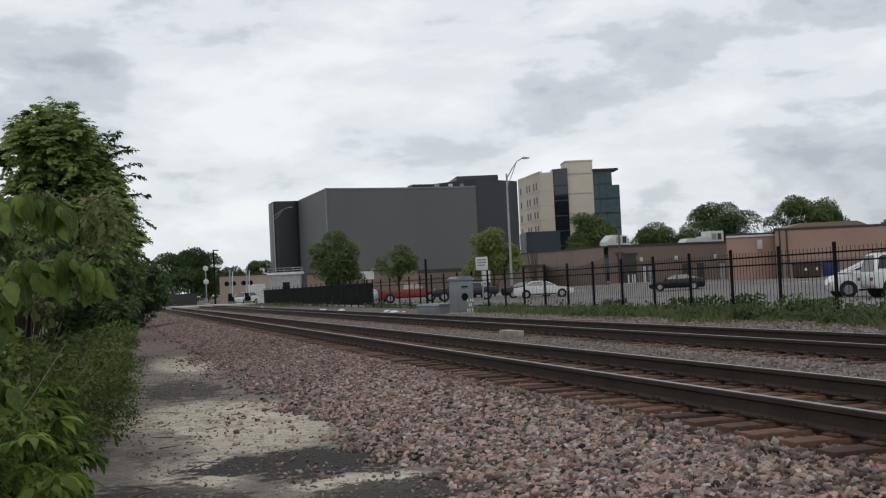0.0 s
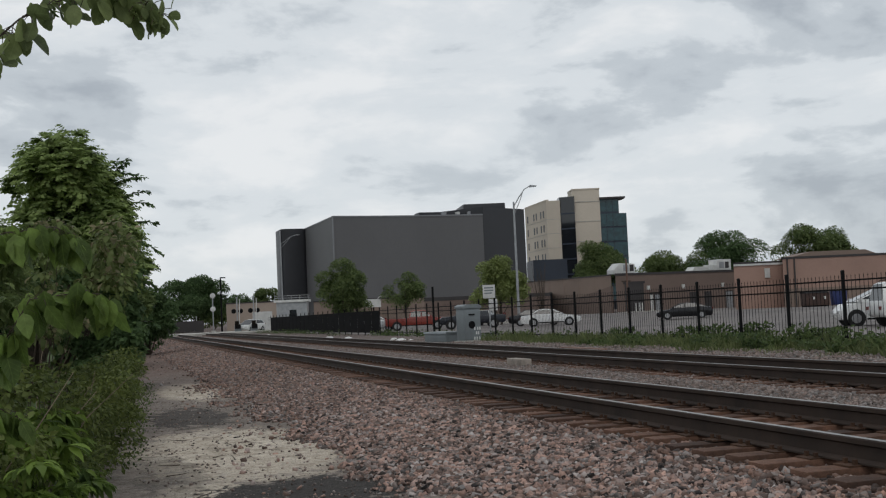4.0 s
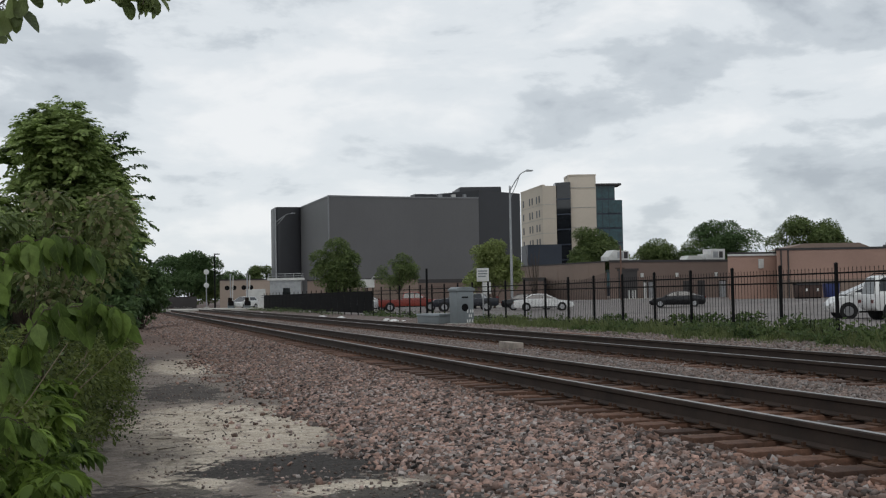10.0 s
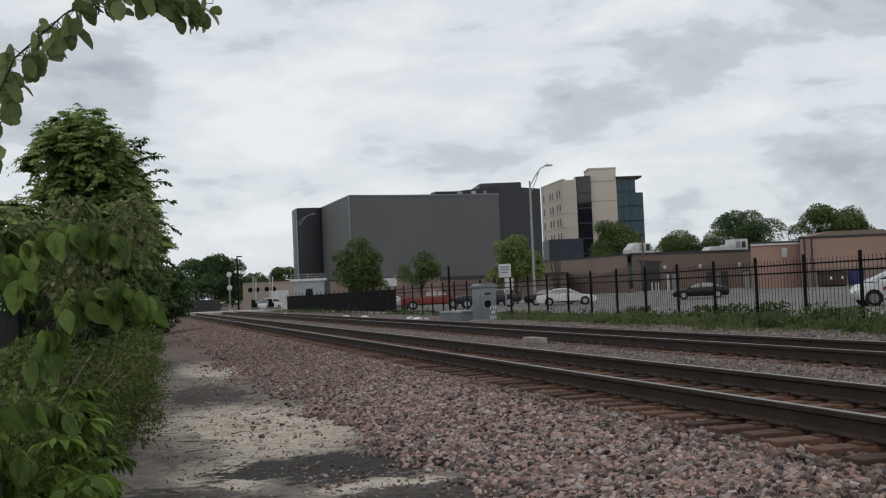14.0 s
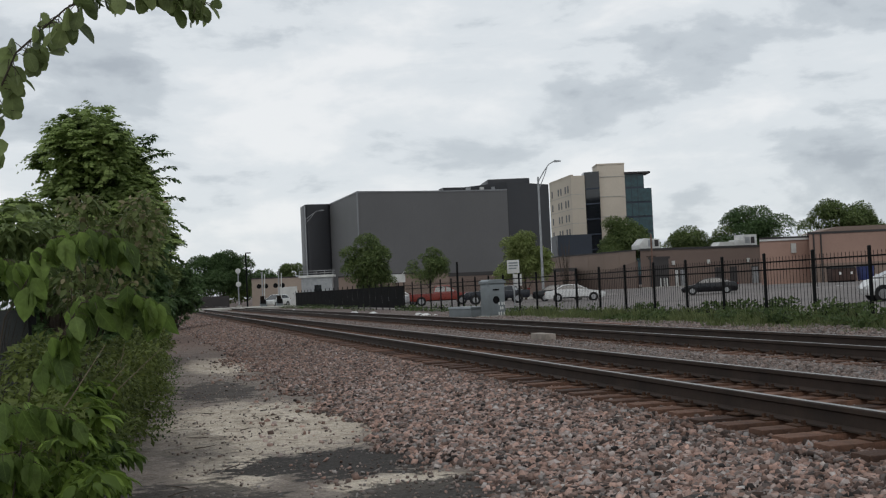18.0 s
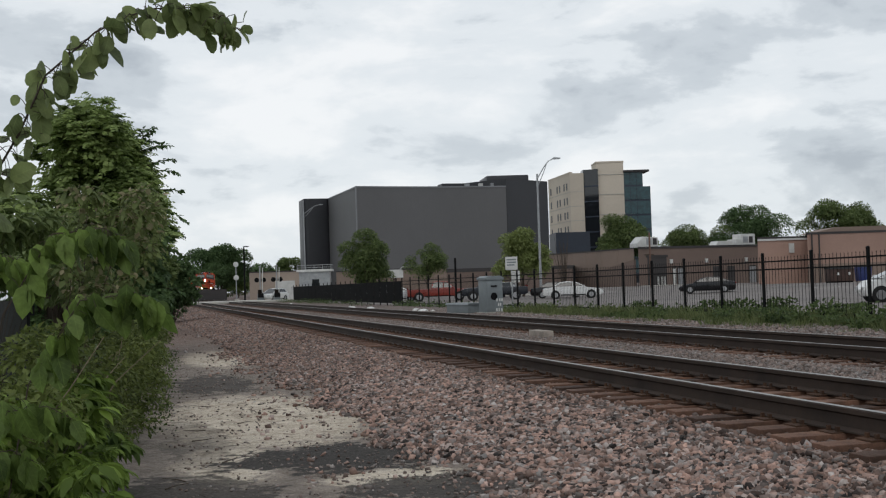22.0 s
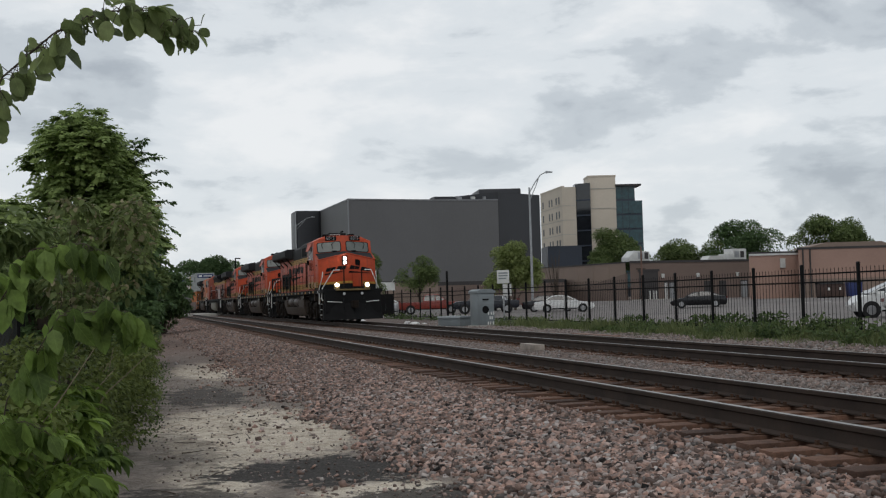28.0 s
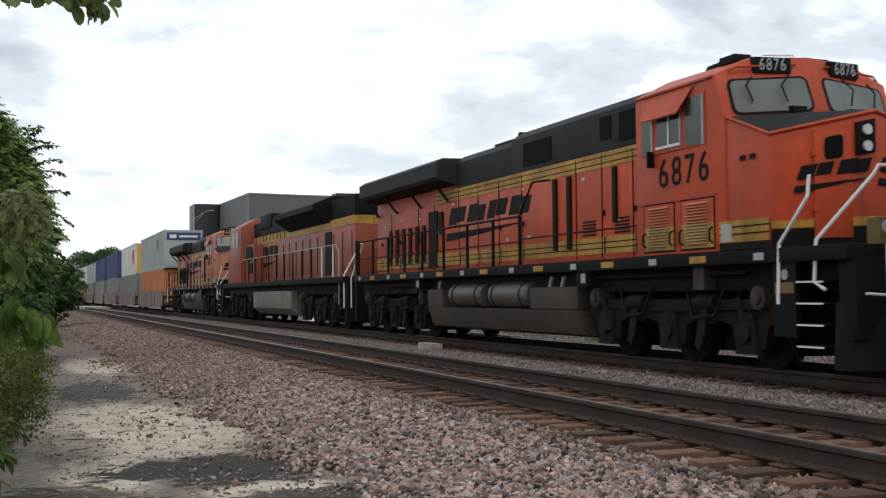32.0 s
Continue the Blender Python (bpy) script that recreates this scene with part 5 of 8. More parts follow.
def spray_leaves(rng, centers, radii, sprays, per, length, leaf):
    """Feather-like sprays of leaflets, drooping from the lumps."""
    centers, radii = np.asarray(centers, float), np.asarray(radii, float)
    P, Wy, U, S = [], [], [], []
    k = rng.choice(len(centers), sprays, p=radii ** 2 / (radii ** 2).sum())
    d = unit(rng, sprays)
    d[:, 2] = np.where(rng.random(sprays) < 0.75, np.abs(d[:, 2]), d[:, 2])
    org = centers[k] + d * (radii[k] * (0.5 + 0.5 * rng.random(sprays)))[:, None]
    axis = d * 0.9 + unit(rng, sprays) * 0.5
    axis[:, 2] = axis[:, 2] * 0.5 + 0.15
    axis /= np.linalg.norm(axis, axis=1, keepdims=True)
    ln = length * (0.6 + 0.8 * rng.random(sprays))
    for j in range(per):
        t = (j // 2 + 0.6) / (per / 2)
        p = org + axis * (ln * t)[:, None]
        p[:, 2] -= ln * 0.45 * t * t
        sd = np.cross(axis, [0, 0, 1.0])
        sd /= np.linalg.norm(sd, axis=1, keepdims=True) + 1e-9
        s = 1 if j % 2 else -1
        w = sd * s * 0.9 + axis * 0.55
        w[:, 2] -= 0.35
        P.append(p)
        Wy.append(w + unit(rng, sprays) * 0.15)
        U.append(np.tile([0, 0, 0.6], (sprays, 1)) + d * 0.75 + unit(rng, sprays) * 0.4)
        S.append(leaf * (0.75 + 0.5 * rng.random(sprays)) * (1 - 0.35 * abs(t - 0.45)))
    return np.concatenate(P), np.concatenate(Wy), np.concatenate(U), np.concatenate(S)


def whorl_leaves(rng, centers, radii, whorls, per, leaf, droop=0.8):
    """Rosettes of long leaves at the shoot tips, spread round the tip and hanging."""
    centers, radii = np.asarray(centers, float), np.asarray(radii, float)
    k = rng.choice(len(centers), whorls, p=radii ** 2 / (radii ** 2).sum())
    d = unit(rng, whorls)
    d[:, 2] = np.abs(d[:, 2]) * 0.9
    tip = centers[k] + d * (radii[k] * (0.5 + 0.6 * rng.random(whorls)))[:, None]
    size = leaf * (0.6 + 0.7 * rng.random(whorls))
    P, Wy, U, S = [], [], [], []
    for j in range(per):
        a = 2 * math.pi * j / per + rng.random(whorls) * 0.8
        ring = np.stack([np.cos(a), np.sin(a), np.zeros(whorls)], -1)
        way = ring * 0.9 + d * 0.5 + unit(rng, whorls) * 0.25
        way[:, 2] -= droop * (0.4 + 0.7 * rng.random(whorls))
        P.append(tip + ring * (size * 0.12)[:, None] + unit(rng, whorls) * 0.012)
        Wy.append(way)
        U.append(ring * 0.45 + np.array([0, 0, 1.0]) + unit(rng, whorls) * 0.35)
        S.append(size * (0.7 + 0.5 * rng.random(whorls)))
    return np.concatenate(P), np.concatenate(Wy), np.concatenate(U), np.concatenate(S)


def limbs(base, tips, thick, rng, n=7):
    """Bent limbs from the trunk's foot to the lumps."""
    out = []
    b = Vector(base)
    for tip in tips:
        t = Vector(tip)
        mid = b.lerp(t, 0.5) + Vector((rng.normal() * 0.12, rng.normal() * 0.12, 0.25)) * (t - b).length * 0.25
        pts = [b.lerp(mid, u).lerp(mid.lerp(t, u), u) for u in (0, 0.25, 0.5, 0.75, 1.0)]
        out.append(Form().tube(pts, [thick, thick * 0.8, thick * 0.6, thick * 0.42, thick * 0.2], n))
    return out


def far_tree(name, label, x, y, height, width, leaf_mat, seed, leaves=2600, leaf=0.32, clear=0.3, gap=0.0, group="", base=-0.4):
    rng = np.random.default_rng(seed)
    tr = thing(name, label, "tree", pose(x, y, base), group)
    r = width / 2
    n = 26
    cz = height * (clear + (1 - clear) / 2)
    hz = height * (1 - clear) / 2
    cs, rs = [], []
    for i in range(n):
        d = unit(rng, 1)[0] * (0.35 + 0.5 * rng.random())
        wz = 1 - 0.35 * max(0, d[2])
        cs.append((d[0] * r * wz, d[1] * r * wz, cz + d[2] * hz))
        rs.append(r * (0.22 + 0.16 * rng.random()))
    part("trunk", Form().tube([(0, 0, -0.3), (0.05, 0, height * clear * 0.6), (0, 0.05, height * 0.55), (0.05, 0, height * 0.85)], [height * 0.022, height * 0.017, height * 0.011, height * 0.004], 8), M_BARK, tr, "grey-brown trunk")
    for f in limbs((0, 0, height * clear), [cs[i] for i in rng.choice(n, 7, replace=False)], height * 0.009, rng, 5):
        part("limb", f, M_BARK, tr)
    part("crown", leaf_mesh("crown", *lump_leaves(rng, cs, rs, int(leaves * 3.4), leaf * 1.12), FINE_LEAF, leaf_mat), None, tr, "uneven leafy crown")
    return tr


def build_far_trees():
    far_tree("street_tree", "round dark green street tree before the hall", 24.9, 127.8, 7.6, 7.6, M_LEAF, 1, 6000, 0.2, 0.12)
    far_tree("street_tree", "small thin green street tree before the hall", 34.1, 135.7, 6.7, 5.6, M_LEAF, 2, 2600, 0.17, 0.25)
    far_tree("street_tree", "young yellow-green tree beside the lamp pole", 38.9, 113.6, 7.7, 7.0, M_LEAF_YELLOW, 3, 5200, 0.19, 0.08)
    far_tree("shade_tree", "spreading green tree behind the warehouse", 73.7, 166.5, 11.5, 12.0, M_LEAF, 4, 8000, 0.26, 0.2)
    far_tree("shade_tree", "open airy green tree behind the store", 90.3, 173.0, 11.0, 12.5, M_LEAF, 5, 8200, 0.24, 0.25)
    far_tree("shade_tree", "dense dark green tree behind the store", 98.0, 170.4, 13.0, 14.0, M_LEAF_DARK, 6, 9000, 0.27, 0.2)
    far_tree("shade_tree", "broad green tree behind the salmon store", 89.5, 131.4, 11.4, 11.6, M_LEAF, 7, 8500, 0.24, 0.25)
    far_tree("distant_tree", "large dark tree beyond the crossing", 17.4, 264, 12.8, 16.5, M_LEAF_DARK, 8, 10000, 0.38, 0.05)
    far_tree("distant_tree", "dark tree beside the crossing", 8.2, 225, 7.6, 9.0, M_LEAF_DARK, 9, 4200, 0.42, 0.1)
    far_tree("distant_tree", "distant green tree behind the garage", 38.0, 300, 11.6, 9.0, M_LEAF, 10, 2600, 0.5, 0.1)
    far_tree("distant_tree", "distant green tree behind the garage", 31.0, 300, 8.6, 12.0, M_LEAF_DARK, 11, 2600, 0.5, 0.1)
    far_tree("distant_tree", "distant green tree behind the garage", 24.0, 290, 6.6, 9.0, M_LEAF, 12, 2200, 0.5, 0.1)
    far_tree("distant_tree", "dark dense tree beside the railway", -2.0, 190, 8.0, 12.0, M_LEAF_DARK, 13, 4200, 0.42, 0.08)
    far_tree("distant_tree", "dark dense tree beside the railway", -12.0, 160, 10.0, 14.0, M_LEAF_DARK, 14, 4200, 0.45, 0.08)
    far_tree("shade_tree", "green tree far along the stores", 118.0, 120.0, 10.5, 10.0, M_LEAF, 15, 3600, 0.35, 0.3)
    far_tree("lineside_tree", "airy dark green tree leaning over the path", 1.75, 64, 4.4, 3.7, M_LEAF_DARK, 51, 3600, 0.16, 0.0, base=-0.75)
    # bare shrub by the lamp
    rng = np.random.default_rng(31)
    sh = thing("bare_shrub", "bare grey-brown twiggy shrub by the lamp pole", "shrub", pose(44.5, 116, -0.4))
    for f in limbs((0, 0, 0), [(rng.normal() * 0.7, rng.normal() * 0.6, 4.2 + rng.random() * 2.3) for _ in range(16)], 0.05, rng, 4):
        part("twig", f, M_BARK, sh)
    br = thing("bare_tree", "sparse pale-twigged tree beyond the long store", "tree", pose(66.4, 77.6, 0))
    for f in limbs((0, 0, 0), [(rng.normal() * 2.6, rng.normal() * 1.5, 6.0 + rng.random() * 4.5) for _ in range(46)], 0.05, rng, 4):
        part("twig", f, M_BARK, br)
    # dark hedge and slatted fence by the crossing
    solid("panel_fence", wall_between((5.0, 188), (13.5, 185), -0.4, 1.6, 0.1), M_ROOFEDGE, "weathered grey panel fence beyond the crossing", "fence")


build_far_trees()


def right_edge(z):
    return np.interp(z, [-0.5, 0.3, 2.0, 3.3, 4.5, 5.2, 5.6, 6.1], [0.75, 0.95, 1.1, 0.9, 0.5, 0.0, -0.45, -0.9])


def left_edge(z):
    return np.interp(z, [-0.5, 2.6, 3.6, 4.2, 4.8, 5.2, 5.6, 6.1], [-6.5, -5.0, -3.1, -2.7, -2.3, -1.9, -1.6, -1.2])


def build_lineside_tree():
    rng = np.random.default_rng(77)
    tr = thing("lineside_tree", "tall dense tree with drooping feathery leaves beside the path", "tree", pose(-0.25, 29, 0))
    cs, rs = [], []
    for i in range(120):
        z = -0.2 + 6.1 * rng.random() ** 0.9
        r = (0.24 + 0.3 * rng.random()) * (0.5 if z > 4.8 else 1)
        z = min(z, 5.65 - r)
        a, b = left_edge(z + r * 0.4) + r, right_edge(z + r * 0.4) - r
        u = rng.random()
        x = (a + (b - a) * (1 - (1 - u) ** 1.7)) if b > a else (a + b) / 2
        cs.append((x, rng.normal() * 0.9, z))
        rs.append(r)
    for f in limbs((-1.8, 0.3, -0.6), [cs[i] for i in rng.choice(120, 16, replace=False)], 0.11, rng, 7):
        part("limb", f, M_BARK, tr)
    part("trunk", Form().tube([(-1.8, 0.3, -0.7), (-1.6, 0.3, 1.5), (-1.2, 0.2, 3.6), (-1.05, 0, 5.1)], [0.2, 0.16, 0.1, 0.03], 9), M_BARK, tr)
    up = [i for i in range(len(cs)) if cs[i][2] > 2.3]
    down = [i for i in range(len(cs)) if cs[i][2] <= 2.6]
    part("crown", leaf_mesh("crown", *spray_leaves(rng, [cs[i] for i in up], [rs[i] for i in up], 5600, 10, 0.38, 0.155), FINE_LEAF, M_LEAF_TALL), None, tr, "drooping feathery leaves")
    # lower crown split off; its darker leaf colour stands in for shade
    ub = thing("undergrowth", "lower crown of the tree, its leaf colour darker for shade", "bush", pose(-0.25, 28.7, 0))
    for f in limbs((-1.2, 0.3, -0.6), [cs[i] for i in down[:9]], 0.03, rng, 5):
        part("stem", f, M_BARK, ub)
    part("foliage", leaf_mesh("foliage", *lump_leaves(rng, [cs[i] for i in down], [rs[i] for i in down], 16000, 0.16, 0.5), FINE_LEAF, M_LEAF_DARK), None, ub)
    # shoots that stand out on the sunny side
    P, Wy, U, S = [], [], [], []
    for (x, z, dx, dz) in ((-1.1, 5.0, 0.02, 0.45), (-0.85, 5.02, 0.1, 0.4), (-0.6, 5.1, 0.2, 0.42), (-1.5, 4.75, -0.1, 0.35), (-0.3, 5.0, 0.3, 0.45), (0.0, 4.75, 0.55, 0.55), (0.15, 4.5, 0.65, 0.4), (0.4, 4.2, 0.6, 0.35), (0.6, 3.6, 0.55, 0.2), (-1.9, 4.4, -0.25, 0.3), (0.7, 2.8, 0.5, -0.05), (-0.05, 4.95, 0.45, 0.35), (0.25, 4.8, 0.5, 0.2), (0.35, 4.6, 0.6, 0.3), (0.55, 4.1, 0.55, 0.15), (0.8, 3.2, 0.5, -0.1), (0.3, 4.8, 0.3, 0.45), (0.9, 2.2, 0.35, 0.0), (0.85, 1.2, 0.35, 0.1)):
        part("shoot_stem", Form().tube([(x + dx * t * 1.3, 0, z + dz * t * 1.3 - 0.25 * t * t) for t in (0, 0.3, 0.65, 1.0)], [0.014, 0.012, 0.009, 0.004], 5), M_BARK, tr)
        for j in range(22):
            t = j / 22
            P.append((x + dx * t * 1.3, rng.normal() * 0.05, z + dz * t * 1.3 - 0.25 * t * t))
            s = 1 if j % 2 else -1
            Wy.append((dx * 0.6, s * 0.7 * rng.random(), dz * 0.5 - 0.3 + 0.2 * rng.normal()))
            U.append((0.2 * rng.normal(), 0.4 * rng.normal(), 1))
            S.append(0.13 + 0.05 * rng.random())
    tagged(part("shoot", leaf_mesh("shoot", P, Wy, U, S, FINE_LEAF, M_LEAF_DARK), None, tr, "outstanding leafy shoots"), kind="stuff")
    # lower trees that line the path further off
    for k, (x, y, h, w, n) in enumerate(((-0.6, 46, 4.3, 5.0, 5200), (-0.2, 62, 4.6, 5.2, 4200), (-1.5, 85, 5.0, 7, 3600), (-2, 115, 5.5, 8, 3000))):
        far_tree("lineside_bush", "dense dark green bush along the path", x, y, h, w, M_LEAF_DARK if k else M_LEAF, 40 + k, n, 0.17 + 0.05 * k, 0.02, group="bushes along the path", base=-0.5)


build_lineside_tree()


def bush(name, label, seed, lumps, count, leaf, shape, material, twigs=6, foot=None, category="bush", droop=0.5, m=None, whorl=0):
    rng = np.random.default_rng(seed)
    b = thing(name, label, category, m)
    cs, rs = [l[:3] for l in lumps], [l[3] for l in lumps]
    foot = foot or (np.mean([c[0] for c in cs]), np.mean([c[1] for c in cs]), -0.6)
    for f in limbs(foot, [cs[i] for i in rng.choice(len(cs), min(twigs, len(cs)), replace=False)], 0.007, rng, 5):
        part("stem", f, M_BARK, b)
    leaves = whorl_leaves(rng, cs, rs, count, whorl, leaf, droop) if whorl else lump_leaves(rng, cs, rs, count, leaf, droop)
    part("foliage", leaf_mesh("foliage", *leaves, shape, material), None, b)
    return b


def build_bushes():
    rng = np.random.default_rng(5)
    # low small-leaved shrubs along the edge of the path
    lumps = []
    for i in range(105):
        y = 6.8 + 14.5 * rng.random()
        edge = np.interp(y, [6.8, 8, 10, 12, 16, 21], [-0.45, -0.28, -0.08, 0.14, 0.38, 0.58]) + rng.normal() * 0.07
        r = 0.16 + 0.16 * rng.random()
        top = np.interp(y, [8, 12, 21], [0.75, 0.55, 0.55])
        x = edge - r - 1.6 * rng.random() ** 1.8
        lumps.append((x, y, -0.42 + (top + 0.4) * rng.random() * (0.5 if x < -0.8 else 1.0), r))
    bush("low_shrub", "low bright green small-leaved shrubs edging the path", 6, lumps, 30000, 0.052, FINE_LEAF, M_LEAF_LOW, 24, (-0.7, 13, -0.6))
    # middle bush with broad leaves
    lumps = []
    for i in range(60):
        y = 6.0 + 3.2 * rng.random()
        edge = np.interp(y, [6, 9.2], [-0.22, -0.05])
        z = -0.4 + 0.85 * rng.random()
        r = 0.10 + 0.10 * rng.random()
        lumps.append((edge - 0.25 * max(0.0, z) - r - 1.3 * rng.random() ** 1.4, y, z, r))
    bush("broad_leaved_bush", "bushy shrub with long drooping bright green leaves", 7, lumps, 760, 0.125, LANCE_LEAF, M_LEAF_NEAR, 20, (-0.9, 7.6, -0.6), droop=0.9, whorl=7)
    # tall young trees behind it, and a patch with dry brown leaves
    lumps = []
    for i in range(46):
        y = 10 + 5.0 * rng.random()
        z = 0.3 + 1.5 * rng.random()
        r = 0.18 + 0.2 * rng.random()
        x = -0.45 - r - 1.9 * rng.random()
        if x < -1.0:
            z = 1.15 + 0.6 * rng.random()
        lumps.append((x, y, z, r))
    bush("sapling_thicket", "thicket of dark green saplings behind the bush", 8, lumps, 1300, 0.13, LANCE_LEAF, M_LEAF, 18, (-1.6, 12.5, -0.6), "thicket", 0.8, whorl=6)
    lumps = [(0.08 - 0.7 * rng.random(), 9.6 + 0.8 * rng.random(), 1.0 + 0.95 * rng.random(), 0.10 + 0.1 * rng.random()) for i in range(26)]
    bush("dry_leaf_bush", "bush with pale brown withered leaves among green", 9, lumps, 420, 0.055, BROAD_LEAF, M_DRY_LEAF, 6, (-0.6, 10, -0.6), droop=0.7)
    bush("dull_leaf_bush", "bush with dull olive green leaves beside withered ones", 19, lumps, 1100, 0.065, SHOOT_LEAF, M_DULL_LEAF, 6, (-0.8, 10.2, -0.6), droop=0.9)


M_LEAF_LOW = leaf_material("small_shrub_leaves", (0.03, 0.046, 0.013), (0.165, 0.20, 0.058), 0.42)
M_DULL_LEAF = leaf_material("dull_olive_leaves", (0.06, 0.085, 0.03), (0.19, 0.23, 0.085), 0.45)
M_DRY_LEAF = leaf_material("withered_leaves", (0.13, 0.13, 0.065), (0.38, 0.33, 0.20), 0.5)
build_bushes()


def twig_thing(name, label, path, leaves, leaf, seed, spread, material, thick=0.008, shape=BROAD_LEAF, hang=0.5):
    """A bending shoot with stalked broad leaves that hang from it."""
    rng = np.random.default_rng(seed)
    t = thing(name, label, "branch")
    pts = [Vector(p) for p in path]
    n = len(pts)
    part("stem", Form().tube(pts, [thick * (1.6 - 1.2 * i / (n - 1)) for i in range(n)], 6), M_BARK, t, "thin brown stem")
    P, Wy, U, S, stalk = [], [], [], [], Form()
    for i in range(leaves):
        u = ((0.12 + 0.88 * (i / leaves) ** 0.85) if hang < 0.6 else (0.46 + 0.54 * i / leaves)) * (n - 1)
        k = min(int(u), n - 2)
        c = pts[k].lerp(pts[k + 1], u - k)
        d = (pts[k + 1] - pts[k]).normalized()
        off = Vector((rng.normal() * 0.5, rng.normal() * 0.8, -0.25 + 0.5 * rng.normal())).normalized() * spread * (0.4 + 0.8 * rng.random()) * (1.15 - u / (n - 1) * 0.6)
        a = c + off
        stalk.tube([c, c.lerp(a, 0.5) + Vector((0, 0, 0.006)), a], 0.0012, 4)
        P.append(tuple(a))
        Wy.append((d.x * 0.25 + rng.normal() * 0.9 * (1 - hang), rng.normal() * (1 - hang), -0.25 - hang + (1 - hang) * rng.normal()))
        U.append((rng.normal() * 0.8, -0.45 + 0.8 * rng.normal(), 0.6) if hang < 0.6 else (rng.normal() * 0.6, -0.9 + 0.6 * rng.normal(), 0.45))
        S.append(leaf * (0.5 + 0.75 * rng.random()) * (1.08 - 0.5 * (u / (n - 1)) if hang < 0.6 else 1.0))
    tagged(part("stalk", stalk, M_BARK, t), kind="stuff")
    one = leaf_mesh("leaf", [(0, 0, 0)], [(0, 1, 0)], [(0, 0, 1)], [1.0], shape, material)
    for p, w, u, s in zip(P, Wy, U, S):
        w, u = Vector(w).normalized(), Vector(u)
        side = w.cross(u).normalized()
        nrm = side.cross(w)
        rot = Matrix((side, w, nrm)).transposed().to_4x4()
        part("leaf", one, None, t, m=Matrix.Translation(p) @ rot @ Matrix.Scale(s, 4))
    return t


TWIGS = []


def build_twigs():
    tw = twig_thing("overhanging_branch", "arching branch with hanging oval green leaves", [(-1.3, 3.6, -0.9), (-0.95, 3.5, 0.3), (-0.62, 3.3, 1.1), (-0.45, 3.2, 1.40), (-0.36, 3.17, 1.55), (-0.29, 3.15, 1.70), (-0.16, 3.11, 1.81), (-0.03, 3.07, 1.865), (0.08, 3.04, 1.865), (0.15, 3.03, 1.835), (0.19, 3.01, 1.80)], 215, 0.078, 21, 0.068, M_LEAF_BRANCH, 0.0028, OVAL_LEAF)
    TWIGS.append((tw, (0, 0), 1.0))
    rows = [(-0.8, 4.9, -0.8), (-0.62, 4.8, 0.2), (-0.5, 4.7, 0.8), (-0.3, 4.65, 1.12), (-0.1, 4.63, 1.14), (0.0, 4.63, 1.08)]
    for k, (dx, dy, dz, n, s) in enumerate(((0.07, 0, -0.05, 84, 31), (-0.04, 0.2, 0.22, 76, 32), (-0.25, -0.1, -0.46, 40, 33), (-0.40, 0.1, -0.64, 40, 34), (-0.42, 0.3, 0.12, 44, 35))):
        tw = twig_thing("bush_shoot", "leafy shoot with broad hanging green leaves", [(p[0] + dx, p[1] + dy, p[2] + dz * (0 if i == 0 else 1)) for i, p in enumerate(rows)], n, 0.118, s, 0.06, M_LEAF_SHOOT, 0.0026, SHOOT_LEAF, 0.75)
        TWIGS.append((tw, (0, 0), 0.6))


M_LEAF_BRANCH = leaf_material("shaded_branch_leaves", (0.07, 0.10, 0.042), (0.29, 0.35, 0.15), 0.55, True)
M_LEAF_SHOOT = leaf_material("broad_shoot_leaves", (0.04, 0.07, 0.018), (0.23, 0.33, 0.085), 0.5, True)
build_twigs()


